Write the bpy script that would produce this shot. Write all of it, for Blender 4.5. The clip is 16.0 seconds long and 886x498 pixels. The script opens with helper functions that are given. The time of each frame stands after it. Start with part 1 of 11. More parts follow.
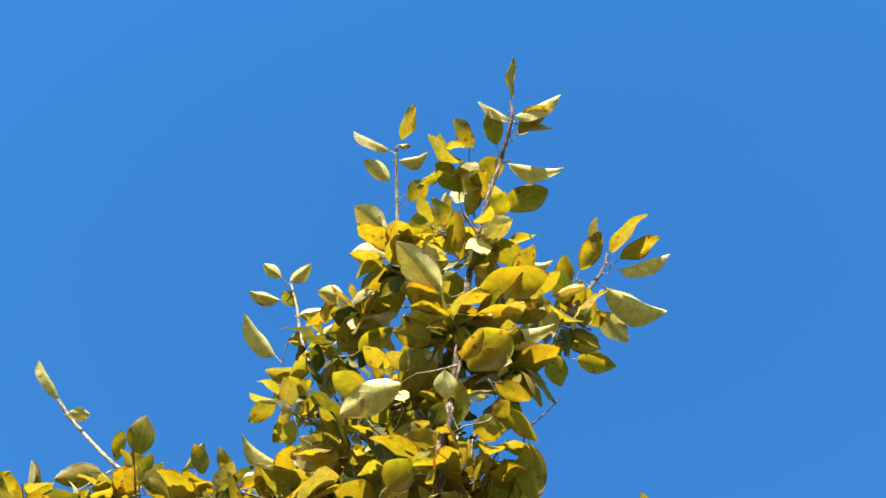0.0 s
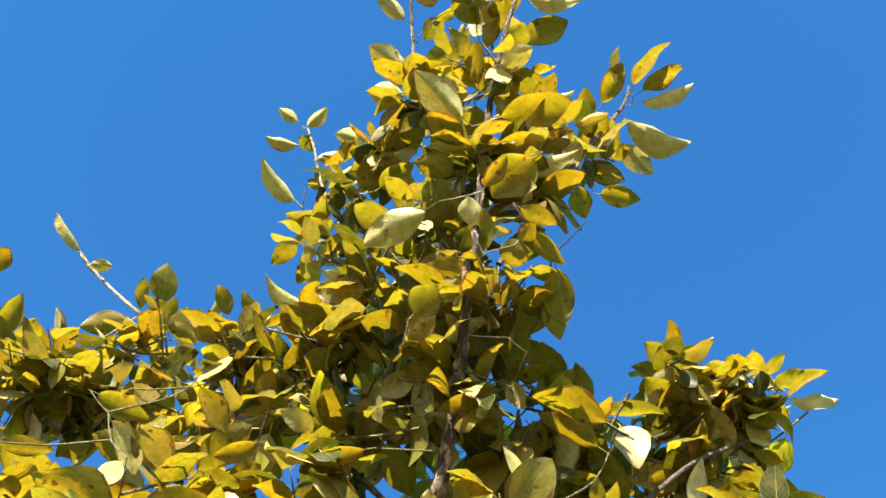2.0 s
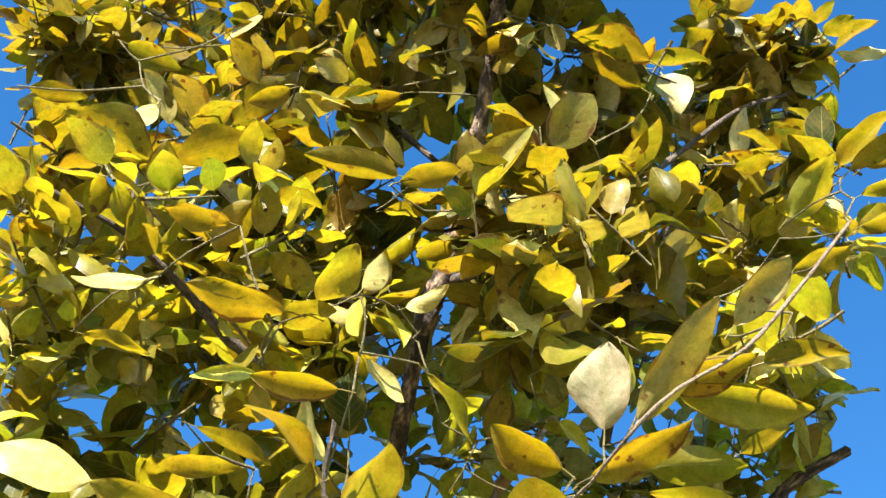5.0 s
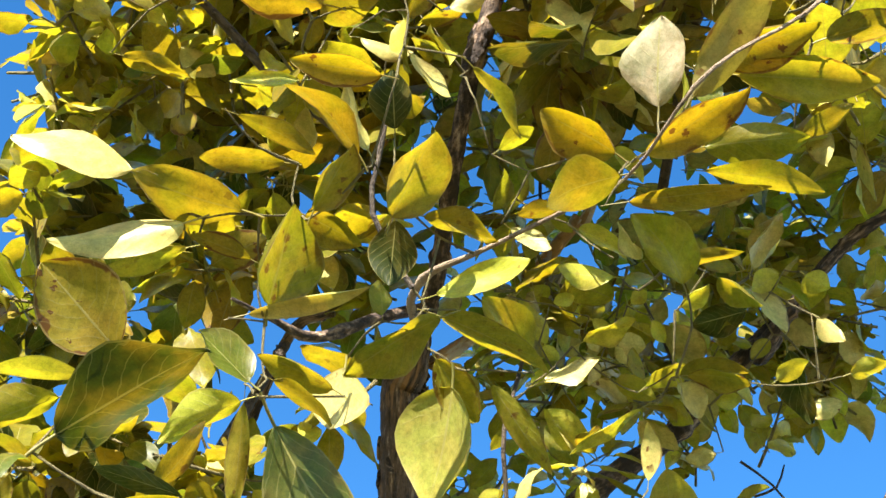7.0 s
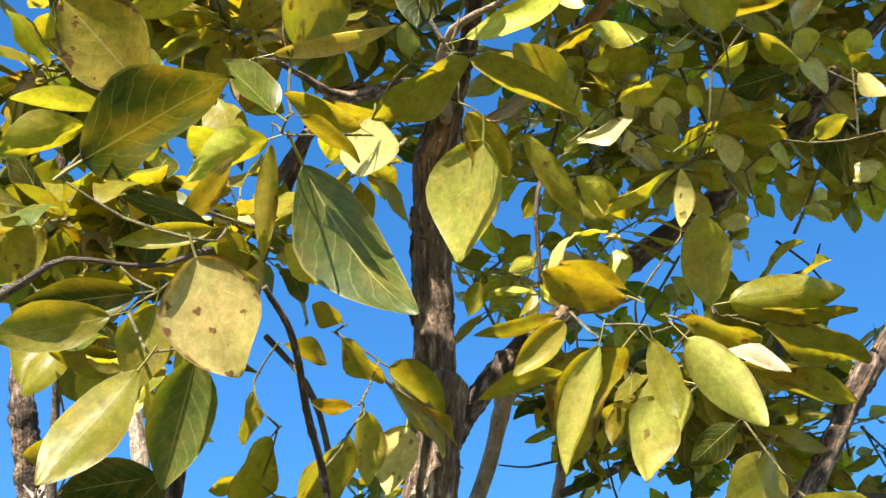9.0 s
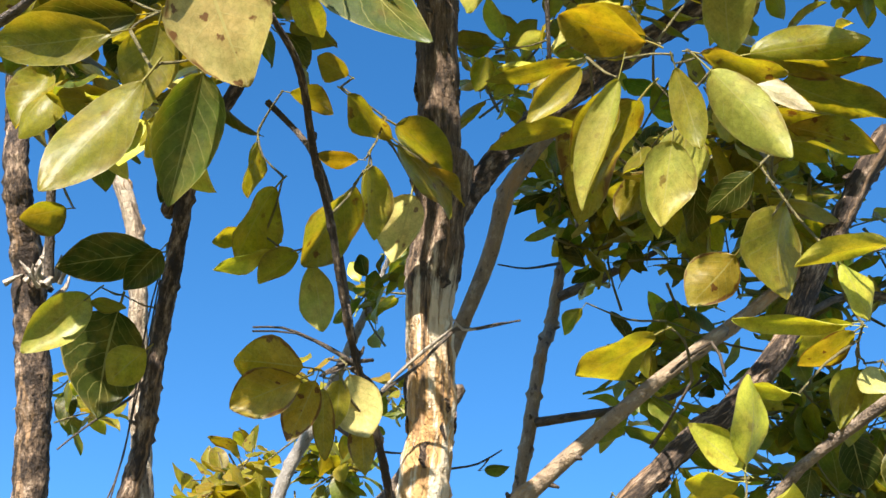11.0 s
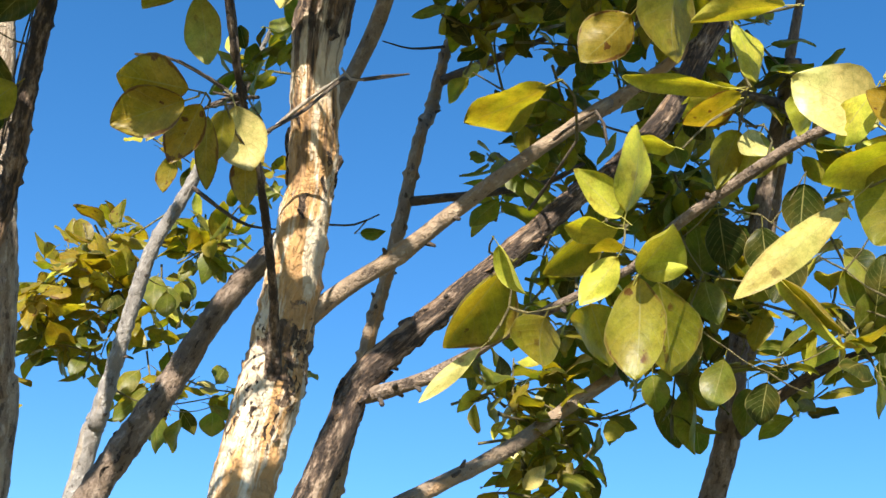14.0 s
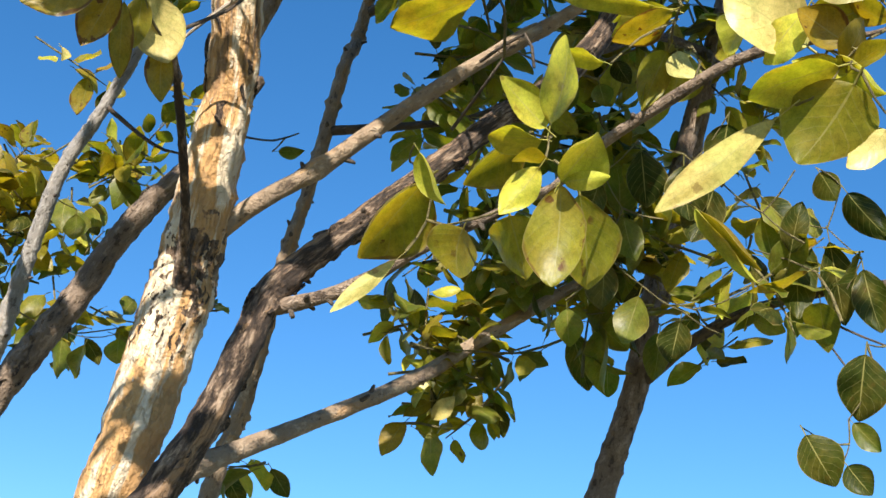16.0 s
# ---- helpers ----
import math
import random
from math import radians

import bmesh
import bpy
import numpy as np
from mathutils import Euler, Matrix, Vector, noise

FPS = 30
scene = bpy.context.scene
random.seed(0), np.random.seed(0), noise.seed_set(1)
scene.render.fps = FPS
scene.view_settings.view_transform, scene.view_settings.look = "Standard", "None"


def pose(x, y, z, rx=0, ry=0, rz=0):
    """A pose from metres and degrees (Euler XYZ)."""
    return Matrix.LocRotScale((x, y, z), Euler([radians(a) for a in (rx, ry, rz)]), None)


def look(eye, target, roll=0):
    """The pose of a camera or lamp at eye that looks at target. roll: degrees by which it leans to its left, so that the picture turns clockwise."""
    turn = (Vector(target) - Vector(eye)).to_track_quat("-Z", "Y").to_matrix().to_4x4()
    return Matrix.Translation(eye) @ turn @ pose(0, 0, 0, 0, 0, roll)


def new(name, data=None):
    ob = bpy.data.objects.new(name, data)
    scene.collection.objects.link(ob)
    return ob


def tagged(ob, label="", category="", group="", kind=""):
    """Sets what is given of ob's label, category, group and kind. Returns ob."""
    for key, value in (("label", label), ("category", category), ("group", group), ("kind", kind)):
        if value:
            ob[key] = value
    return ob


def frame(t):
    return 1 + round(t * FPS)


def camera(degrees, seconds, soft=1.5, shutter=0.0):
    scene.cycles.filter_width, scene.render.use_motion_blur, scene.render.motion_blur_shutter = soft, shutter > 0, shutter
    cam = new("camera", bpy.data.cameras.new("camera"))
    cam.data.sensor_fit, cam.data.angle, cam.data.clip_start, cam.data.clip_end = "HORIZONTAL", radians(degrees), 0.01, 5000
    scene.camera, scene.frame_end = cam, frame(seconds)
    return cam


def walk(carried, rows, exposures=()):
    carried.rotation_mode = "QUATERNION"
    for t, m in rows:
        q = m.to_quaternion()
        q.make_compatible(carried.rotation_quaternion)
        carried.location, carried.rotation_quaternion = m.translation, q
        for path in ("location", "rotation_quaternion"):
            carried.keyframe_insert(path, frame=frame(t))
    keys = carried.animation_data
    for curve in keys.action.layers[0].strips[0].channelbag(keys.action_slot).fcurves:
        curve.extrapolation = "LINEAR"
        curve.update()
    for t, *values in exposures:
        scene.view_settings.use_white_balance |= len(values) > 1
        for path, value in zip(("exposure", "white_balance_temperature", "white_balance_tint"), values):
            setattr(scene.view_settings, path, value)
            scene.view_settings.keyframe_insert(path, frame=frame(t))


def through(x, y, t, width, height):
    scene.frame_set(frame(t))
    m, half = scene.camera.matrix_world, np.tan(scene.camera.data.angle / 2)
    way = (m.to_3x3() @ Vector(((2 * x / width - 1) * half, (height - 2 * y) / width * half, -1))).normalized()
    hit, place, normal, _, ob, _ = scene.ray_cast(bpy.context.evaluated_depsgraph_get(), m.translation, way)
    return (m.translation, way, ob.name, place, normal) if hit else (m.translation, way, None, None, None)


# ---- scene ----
cam = camera(39.1, 16.0)
PATH = [
    (0, (0.0680, 0.0040, 1.9090), (-0.0000, 0.6332, 3.8062), 4.96),
    (0.5, (0.0730, 0.0189, 1.9015), (-0.0040, 0.6877, 3.7848), 4.68),
    (1, (0.0670, 0.0365, 1.9064), (-0.0180, 0.7542, 3.7712), 4.14),
    (1.5, (0.0610, 0.0493, 1.9087), (-0.0280, 0.8061, 3.7579), 3.87),
    (2, (0.0550, 0.0722, 1.9111), (-0.0410, 0.8800, 3.7382), 3.82),
    (2.5, (0.0600, 0.0834, 1.9093), (-0.0500, 0.9519, 3.7075), 3.82),
    (3, (0.0680, 0.0960, 1.9046), (-0.0610, 1.0020, 3.6829), 4.24),
    (3.5, (0.0590, 0.1109, 1.9062), (-0.0810, 1.0654, 3.6581), 4.22),
    (4, (0.0570, 0.1433, 1.8945), (-0.1000, 1.1618, 3.6085), 4.72),
    (4.2, (0.0520, 0.1555, 1.8928), (-0.1050, 1.2106, 3.5845), 4.43),
    (6.3, (0.0370, 0.2541, 1.8448), (-0.1819, 1.4864, 3.4048), 4.19),
    (6.5, (0.0510, 0.2908, 1.8305), (-0.2040, 1.5198, 3.3876), 5.13),
    (7, (0.0360, 0.3182, 1.8183), (-0.2260, 1.6170, 3.3165), 4.91),
    (7.5, (0.0490, 0.3365, 1.8072), (-0.2551, 1.6763, 3.2606), 5.85),
    (8, (0.0420, 0.3420, 1.8027), (-0.2709, 1.7457, 3.1926), 5.76),
    (8.5, (0.0470, 0.3475, 1.7882), (-0.2860, 1.7999, 3.1223), 6.25),
    (9, (0.0360, 0.3765, 1.7802), (-0.3011, 1.8534, 3.0860), 5.42),
    (9.5, (0.0250, 0.3957, 1.7702), (-0.3040, 1.9169, 3.0262), 5.41),
    (9.7, (0.0280, 0.4048, 1.7601), (-0.3070, 1.9354, 3.0030), 5.52),
    (11.8, (-0.0020, 0.4682, 1.7114), (-0.2999, 2.1347, 2.7763), 5.78),
    (12, (-0.0030, 0.4718, 1.7058), (-0.2900, 2.1490, 2.7568), 5.92),
    (12.5, (-0.0030, 0.4746, 1.6980), (-0.2660, 2.1780, 2.7127), 5.50),
    (13, (-0.0030, 0.4784, 1.6904), (-0.2300, 2.2049, 2.6742), 5.35),
    (13.5, (-0.0050, 0.4759, 1.6861), (-0.1830, 2.2302, 2.6298), 5.15),
    (14, (-0.0050, 0.4878, 1.6783), (-0.1140, 2.2665, 2.5862), 4.89),
    (14.5, (-0.0060, 0.5036, 1.6709), (-0.0520, 2.2941, 2.5609), 5.06),
    (15, (0.0000, 0.5105, 1.6626), (-0.0200, 2.3020, 2.5516), 5.37),
    (15.5, (0.0020, 0.5193, 1.6555), (0.0130, 2.3164, 2.5331), 5.56),
    (16, (-0.0020, 0.5228, 1.6508), (0.0240, 2.3241, 2.5196), 5.81),
]
walk(cam, [(t, look(eye, target, roll)) for t, eye, target, roll in PATH], exposures=[(0.0, 2.08), (2.5, 2.07), (4.2, 2.08), (7.0, 2.08), (8.5, 1.98), (9.7, 1.82), (12.5, 1.44), (14.5, 1.37), (16.0, 1.24)])

# ---- world, sun and exposure ----
SUN_AZ, SUN_EL = 188.0, 31.0          # degrees: clockwise from +y (ahead), above the horizon
world = bpy.data.worlds.new("sky")
scene.world = world
world.use_nodes = True
wn, wl = world.node_tree.nodes, world.node_tree.links
wn.clear()
sky = wn.new("ShaderNodeTexSky")
sky.sky_type, sky.sun_disc = "NISHITA", False
sky.sun_elevation, sky.sun_rotation = radians(SUN_EL), radians(SUN_AZ)
sky.altitude, sky.air_density, sky.dust_density, sky.ozone_density = 600.0, 1.05, 0.0, 3.75
back = wn.new("ShaderNodeBackground")
back.inputs["Strength"].default_value = 0.086
out = wn.new("ShaderNodeOutputWorld")
vivid = wn.new("ShaderNodeHueSaturation")
vivid.inputs["Saturation"].default_value = 1.25
wl.new(sky.outputs[0], vivid.inputs["Color"])
wl.new(vivid.outputs[0], back.inputs[0])
wl.new(back.outputs[0], out.inputs[0])

sun_data = bpy.data.lights.new("sun", "SUN")
sun_data.energy, sun_data.angle, sun_data.color = 5.0, radians(0.53), (1.0, 0.93, 0.82)
sun = new("sun", sun_data)
sun_from = Vector((math.sin(radians(SUN_AZ)) * math.cos(radians(SUN_EL)), math.cos(radians(SUN_AZ)) * math.cos(radians(SUN_EL)), math.sin(radians(SUN_EL))))
sun.matrix_world = look(tuple(sun_from * 30), (0, 0, 0))


# ---- materials ----
def material(name):
    m = bpy.data.materials.new(name)
    m.use_nodes = True
    m.node_tree.nodes.clear()
    return m, m.node_tree.nodes, m.node_tree.links


def ramp(nodes, stops):
    r = nodes.new("ShaderNodeValToRGB")
    el = r.color_ramp.elements
    while len(el) < len(stops):
        el.new(0.5)
    for e, (at, c) in zip(el, stops):
        e.position, e.color = at, (*c, 1)
    return r


def mixed(nodes, links, fac, a, b):
    """A colour between a and b; each is a socket or a colour."""
    m = nodes.new("ShaderNodeMix")
    m.data_type = "RGBA"
    for socket, v in ((m.inputs[0], fac), (m.inputs[6], a), (m.inputs[7], b)):
        if isinstance(v, bpy.types.NodeSocket):
            links.new(v, socket)
        elif isinstance(v, (int, float)):
            socket.default_value = v
        else:
            socket.default_value = (*v, 1)
    return m.outputs[2]


def math_node(nodes, links, op, a, b=0.0, c=0.0):
    m = nodes.new("ShaderNodeMath")
    m.operation = op
    for socket, v in zip(m.inputs, (a, b, c)):
        if isinstance(v, bpy.types.NodeSocket):
            links.new(v, socket)
        else:
            socket.default_value = v
    return m.outputs[0]


def noise_node(nodes, links, scale, detail=3.0, vector=None, rough=0.55):
    n = nodes.new("ShaderNodeTexNoise")
    n.inputs["Scale"].default_value, n.inputs["Detail"].default_value, n.inputs["Roughness"].default_value = scale, detail, rough
    if vector is not None:
        links.new(vector, n.inputs["Vector"])
    return n


def leaf_material(name, tones, glows, spot=0.5, through=0.45, rough=0.42, islands=False, gloss=0.36):
    """A leaf: a tone for each leaf, blotches, brown specks, paler veins, and light that comes through the blade."""
    m, n, l = material(name)
    if islands:
        pick = n.new("ShaderNodeNewGeometry").outputs["Random Per Island"]
    else:
        pick = n.new("ShaderNodeObjectInfo").outputs["Random"]
    tone = ramp(n, [(i / (len(tones) - 1), c) for i, c in enumerate(tones)])
    l.new(pick, tone.inputs[0])
    place = n.new("ShaderNodeTexCoord")
    geo = n.new("ShaderNodeNewGeometry")
    shift = n.new("ShaderNodeVectorMath")
    shift.operation = "ADD"
    l.new(geo.outputs["Position"], shift.inputs[0])
    l.new(pick, shift.inputs[1])
    blotch = noise_node(n, l, 38.0, 3.0, shift.outputs[0])
    speck = noise_node(n, l, 300.0, 2.0, shift.outputs[0])
    push = n.new("ShaderNodeVectorMath")
    push.operation = "MULTIPLY_ADD"
    l.new(speck.outputs["Color"], push.inputs[0])
    push.inputs[1].default_value = (0.006, 0.006, 0.006)
    l.new(shift.outputs[0], push.inputs[2])
    warped = push.outputs[0]
    # veins from the blade's own map: u across, v along
    sep = n.new("ShaderNodeSeparateXYZ")
    l.new(place.outputs["UV"], sep.inputs[0])
    off = math_node(n, l, "ABSOLUTE", math_node(n, l, "SUBTRACT", sep.outputs[0], 0.5))
    rib = math_node(n, l, "LESS_THAN", off, math_node(n, l, "MULTIPLY_ADD", sep.outputs[1], -0.011, 0.017))
    slant = math_node(n, l, "SUBTRACT", math_node(n, l, "MULTIPLY", sep.outputs[1], 7.0), math_node(n, l, "ADD", math_node(n, l, "MULTIPLY", off, 5.0), math_node(n, l, "MULTIPLY", blotch.outputs[0], 1.3)))
    side = math_node(n, l, "PINGPONG", slant, 0.5)
    vein = math_node(n, l, "MAXIMUM", rib, math_node(n, l, "MULTIPLY", math_node(n, l, "LESS_THAN", side, 0.04), 0.42))
    base = mixed(n, l, math_node(n, l, "MULTIPLY", math_node(n, l, "SUBTRACT", blotch.outputs[0], 0.48), 0.9), tone.outputs[0], (0.30, 0.23, 0.05))
    cell = n.new("ShaderNodeTexVoronoi")
    cell.inputs["Scale"].default_value = 95.0
    l.new(warped, cell.inputs["Vector"])
    grain = n.new("ShaderNodeSeparateXYZ")
    l.new(cell.outputs["Color"], grain.inputs[0])
    reach = math_node(n, l, "MULTIPLY_ADD", grain.outputs[0], 0.60, -0.20)
    dark = ramp(n, [(0.0, (0, 0, 0)), (0.10, (1, 1, 1))])
    l.new(math_node(n, l, "SUBTRACT", reach, cell.outputs["Distance"]), dark.inputs[0])
    wide = ramp(n, [(0.40, (0, 0, 0)), (0.50, (1, 1, 1))])
    l.new(blotch.outputs[0], wide.inputs[0])
    sick = math_node(n, l, "SMOOTH_MIN", math_node(n, l, "FRACT", math_node(n, l, "MULTIPLY", pick, 7.31)), 1.0, 0.1)
    sick = math_node(n, l, "MULTIPLY", math_node(n, l, "POWER", sick, 1.1), spot * 1.5)
    spots = math_node(n, l, "MULTIPLY", math_node(n, l, "MULTIPLY", dark.outputs[0], wide.outputs[0]), sick)
    rim = math_node(n, l, "SUBTRACT", math_node(n, l, "ADD", math_node(n, l, "MULTIPLY", off, 2.0), math_node(n, l, "MULTIPLY", blotch.outputs[0], 0.9)), 1.30)
    rim = math_node(n, l, "MULTIPLY", math_node(n, l, "MINIMUM", math_node(n, l, "MAXIMUM", math_node(n, l, "MULTIPLY", rim, 9.0), 0.0), 1.0), sick)
    spots = math_node(n, l, "MINIMUM", math_node(n, l, "MAXIMUM", spots, math_node(n, l, "MULTIPLY", rim, 0.7)), 0.92)
    mottle = noise_node(n, l, 95.0, 5.0, shift.outputs[0], 0.7)
    shade = ramp(n, [(0.36, (0.74, 0.76, 0.68)), (0.64, (1.16, 1.14, 1.16))])
    l.new(mottle.outputs[0], shade.inputs[0])
    net = n.new("ShaderNodeTexVoronoi")
    net.feature = "DISTANCE_TO_EDGE"
    net.inputs["Scale"].default_value = 270.0
    l.new(warped, net.inputs["Vector"])
    mesh = ramp(n, [(0.0, (0.80, 0.83, 0.78)), (0.10, (1.0, 1.0, 1.0))])
    l.new(net.outputs["Distance"], mesh.inputs[0])
    green = ramp(n, [(0.40, (0.94, 1.01, 0.95)), (0.58, (1.03, 0.99, 1.0))])
    l.new(blotch.outputs[0], green.inputs[0])
    def times(a, b):
        k = n.new("ShaderNodeMix")
        k.data_type, k.blend_type = "RGBA", "MULTIPLY"
        k.inputs[0].default_value = 1.0
        l.new(a, k.inputs[6])
        l.new(b, k.inputs[7])
        return k.outputs[2]
    shade_all = times(times(shade.outputs[0], mesh.outputs[0]), green.outputs[0])
    tint = n.new("ShaderNodeMix")
    tint.data_type, tint.blend_type = "RGBA", "MULTIPLY"
    tint.inputs[0].default_value = 1.0
    l.new(base, tint.inputs[6])
    l.new(shade_all, tint.inputs[7])
    base = mixed(n, l, spots, tint.outputs[2], (0.12, 0.045, 0.010))
    edge = math_node(n, l, "GREATER_THAN", off, 0.475)
    vein = math_node(n, l, "MAXIMUM", vein, math_node(n, l, "MULTIPLY", edge, 0.6))
    base = mixed(n, l, math_node(n, l, "MULTIPLY", vein, 0.6), base, (0.42, 0.37, 0.12))
    p = n.new("ShaderNodeBsdfPrincipled")
    p.inputs["Roughness"].default_value = rough
    p.inputs["Specular IOR Level"].default_value = gloss
    l.new(base, p.inputs["Base Color"])
    bump = n.new("ShaderNodeBump")
    bump.inputs["Strength"].default_value, bump.inputs["Distance"].default_value = 0.7, 0.0014
    l.new(math_node(n, l, "ADD", math_node(n, l, "MULTIPLY", vein, -0.6), math_node(n, l, "ADD", blotch.outputs[0], math_node(n, l, "MULTIPLY_ADD", side, 0.12, math_node(n, l, "MULTIPLY", mottle.outputs[0], 0.22)))), bump.inputs["Height"])
    l.new(bump.outputs[0], p.inputs["Normal"])
    t = n.new("ShaderNodeBsdfTranslucent")
    inner = ramp(n, [(k / (len(glows) - 1), c) for k, c in enumerate(glows)])
    l.new(pick, inner.inputs[0])
    passed = mixed(n, l, math_node(n, l, "MULTIPLY", math_node(n, l, "SUBTRACT", blotch.outputs[0], 0.40), 1.2), inner.outputs[0], (0.50, 0.28, 0.01))
    veil = n.new("ShaderNodeMix")
    veil.data_type, veil.blend_type = "RGBA", "MULTIPLY"
    veil.inputs[0].default_value = 1.0
    l.new(passed, veil.inputs[6])
    l.new(shade_all, veil.inputs[7])
    passed = mixed(n, l, spots, veil.outputs[2], (0.12, 0.04, 0.005))
    passed = mixed(n, l, math_node(n, l, "MULTIPLY", vein, 0.45), passed, (0.20, 0.16, 0.02))
    l.new(passed, t.inputs[0])
    mix = n.new("ShaderNodeMixShader")
    mix.inputs[0].default_value = through
    l.new(p.outputs[0], mix.inputs[1])
    l.new(t.outputs[0], mix.inputs[2])
    o = n.new("ShaderNodeOutputMaterial")
    l.new(mix.outputs[0], o.inputs[0])
    return m


# pale and lime also hold sunlight in their colour, green and dull shade
LEAF_MATS = {}
for key, tones, glows, spot, thr in (
        ("yellow", [(0.261, 0.190, 0.018), (0.317, 0.237, 0.022), (0.229, 0.178, 0.020), (0.285, 0.190, 0.014)], [(0.348, 0.247, 0.0047), (0.407, 0.310, 0.0079), (0.311, 0.250, 0.0063), (0.370, 0.222, 0.0040)], 1.0, 0.50),
        ("olive", [(0.221, 0.190, 0.017), (0.283, 0.238, 0.022), (0.177, 0.159, 0.014), (0.309, 0.261, 0.030)], [(0.462, 0.377, 0.0100), (0.543, 0.422, 0.0100), (0.372, 0.317, 0.0100), (0.503, 0.377, 0.0120)], 0.7, 0.50),
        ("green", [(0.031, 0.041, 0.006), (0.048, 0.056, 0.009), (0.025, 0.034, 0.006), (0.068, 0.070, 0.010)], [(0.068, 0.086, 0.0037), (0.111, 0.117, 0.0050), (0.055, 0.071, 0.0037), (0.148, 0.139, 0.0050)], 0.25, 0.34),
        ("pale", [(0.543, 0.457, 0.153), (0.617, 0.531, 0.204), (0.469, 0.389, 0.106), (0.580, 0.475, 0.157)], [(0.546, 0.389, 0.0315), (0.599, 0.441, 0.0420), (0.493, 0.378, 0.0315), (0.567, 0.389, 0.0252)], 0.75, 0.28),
        ("rolled", [(0.420, 0.355, 0.114), (0.470, 0.410, 0.150), (0.360, 0.295, 0.078), (0.430, 0.350, 0.108)], [(0.460, 0.320, 0.0300), (0.500, 0.360, 0.0400), (0.420, 0.310, 0.0300), (0.480, 0.320, 0.0200)], 0.9, 0.16),
        ("fresh", [(0.095, 0.115, 0.014), (0.140, 0.155, 0.019), (0.075, 0.095, 0.013), (0.190, 0.185, 0.024)], [(0.230, 0.265, 0.0092), (0.345, 0.345, 0.0115), (0.184, 0.218, 0.0092), (0.437, 0.380, 0.0115)], 0.2, 0.44),
        ("amber", [(0.29, 0.205, 0.022), (0.33, 0.235, 0.026), (0.25, 0.185, 0.022), (0.31, 0.20, 0.018)], [(0.43, 0.285, 0.004), (0.48, 0.325, 0.006), (0.39, 0.27, 0.004), (0.45, 0.275, 0.003)], 2.2, 0.48),
        ("golden", [(0.22, 0.155, 0.018), (0.26, 0.185, 0.020), (0.19, 0.140, 0.017), (0.24, 0.150, 0.014)], [(0.33, 0.225, 0.004), (0.37, 0.255, 0.005), (0.30, 0.210, 0.004), (0.34, 0.205, 0.003)], 2.2, 0.48),
        ("dull", [(0.165, 0.138, 0.015), (0.205, 0.168, 0.018), (0.135, 0.118, 0.012), (0.22, 0.185, 0.024)], [(0.335, 0.265, 0.007), (0.385, 0.295, 0.008), (0.275, 0.228, 0.007), (0.355, 0.265, 0.008)], 1.0, 0.48),
        ("tan", [(0.40, 0.325, 0.12), (0.44, 0.36, 0.15), (0.36, 0.29, 0.10), (0.42, 0.32, 0.11)], [(0.42, 0.31, 0.02), (0.46, 0.35, 0.03), (0.38, 0.29, 0.02), (0.44, 0.30, 0.02)], 1.0, 0.30),
        ("sage", [(0.340, 0.315, 0.063), (0.390, 0.360, 0.078), (0.300, 0.280, 0.054), (0.360, 0.320, 0.066)], [(0.391, 0.345, 0.0138), (0.437, 0.380, 0.0184), (0.345, 0.310, 0.0138), (0.414, 0.345, 0.0138)], 0.5, 0.40),
        ("cream", [(0.50, 0.42, 0.28), (0.56, 0.49, 0.35), (0.45, 0.37, 0.23), (0.52, 0.43, 0.29)], [(0.50, 0.36, 0.05), (0.54, 0.40, 0.06), (0.46, 0.34, 0.05), (0.52, 0.36, 0.04)], 0.5, 0.22),
        ("broad", [(0.062, 0.080, 0.016), (0.075, 0.09, 0.018), (0.056, 0.072, 0.014), (0.08, 0.095, 0.02)], [(0.17, 0.20, 0.008), (0.22, 0.24, 0.010), (0.15, 0.18, 0.008), (0.24, 0.25, 0.010)], 0.2, 0.34),
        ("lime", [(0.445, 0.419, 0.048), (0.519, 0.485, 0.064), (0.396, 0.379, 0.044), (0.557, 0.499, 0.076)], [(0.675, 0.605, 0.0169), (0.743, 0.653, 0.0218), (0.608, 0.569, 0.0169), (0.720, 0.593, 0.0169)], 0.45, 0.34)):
    LEAF_MATS[key] = leaf_material("leaf_" + key, tones, glows, spot, thr, gloss=0.16 if key == "green" else 0.36)
    LEAF_MATS[key + "_many"] = leaf_material("foliage_" + key, tones, glows, spot, thr, islands=True, gloss=0.16 if key == "green" else 0.36)


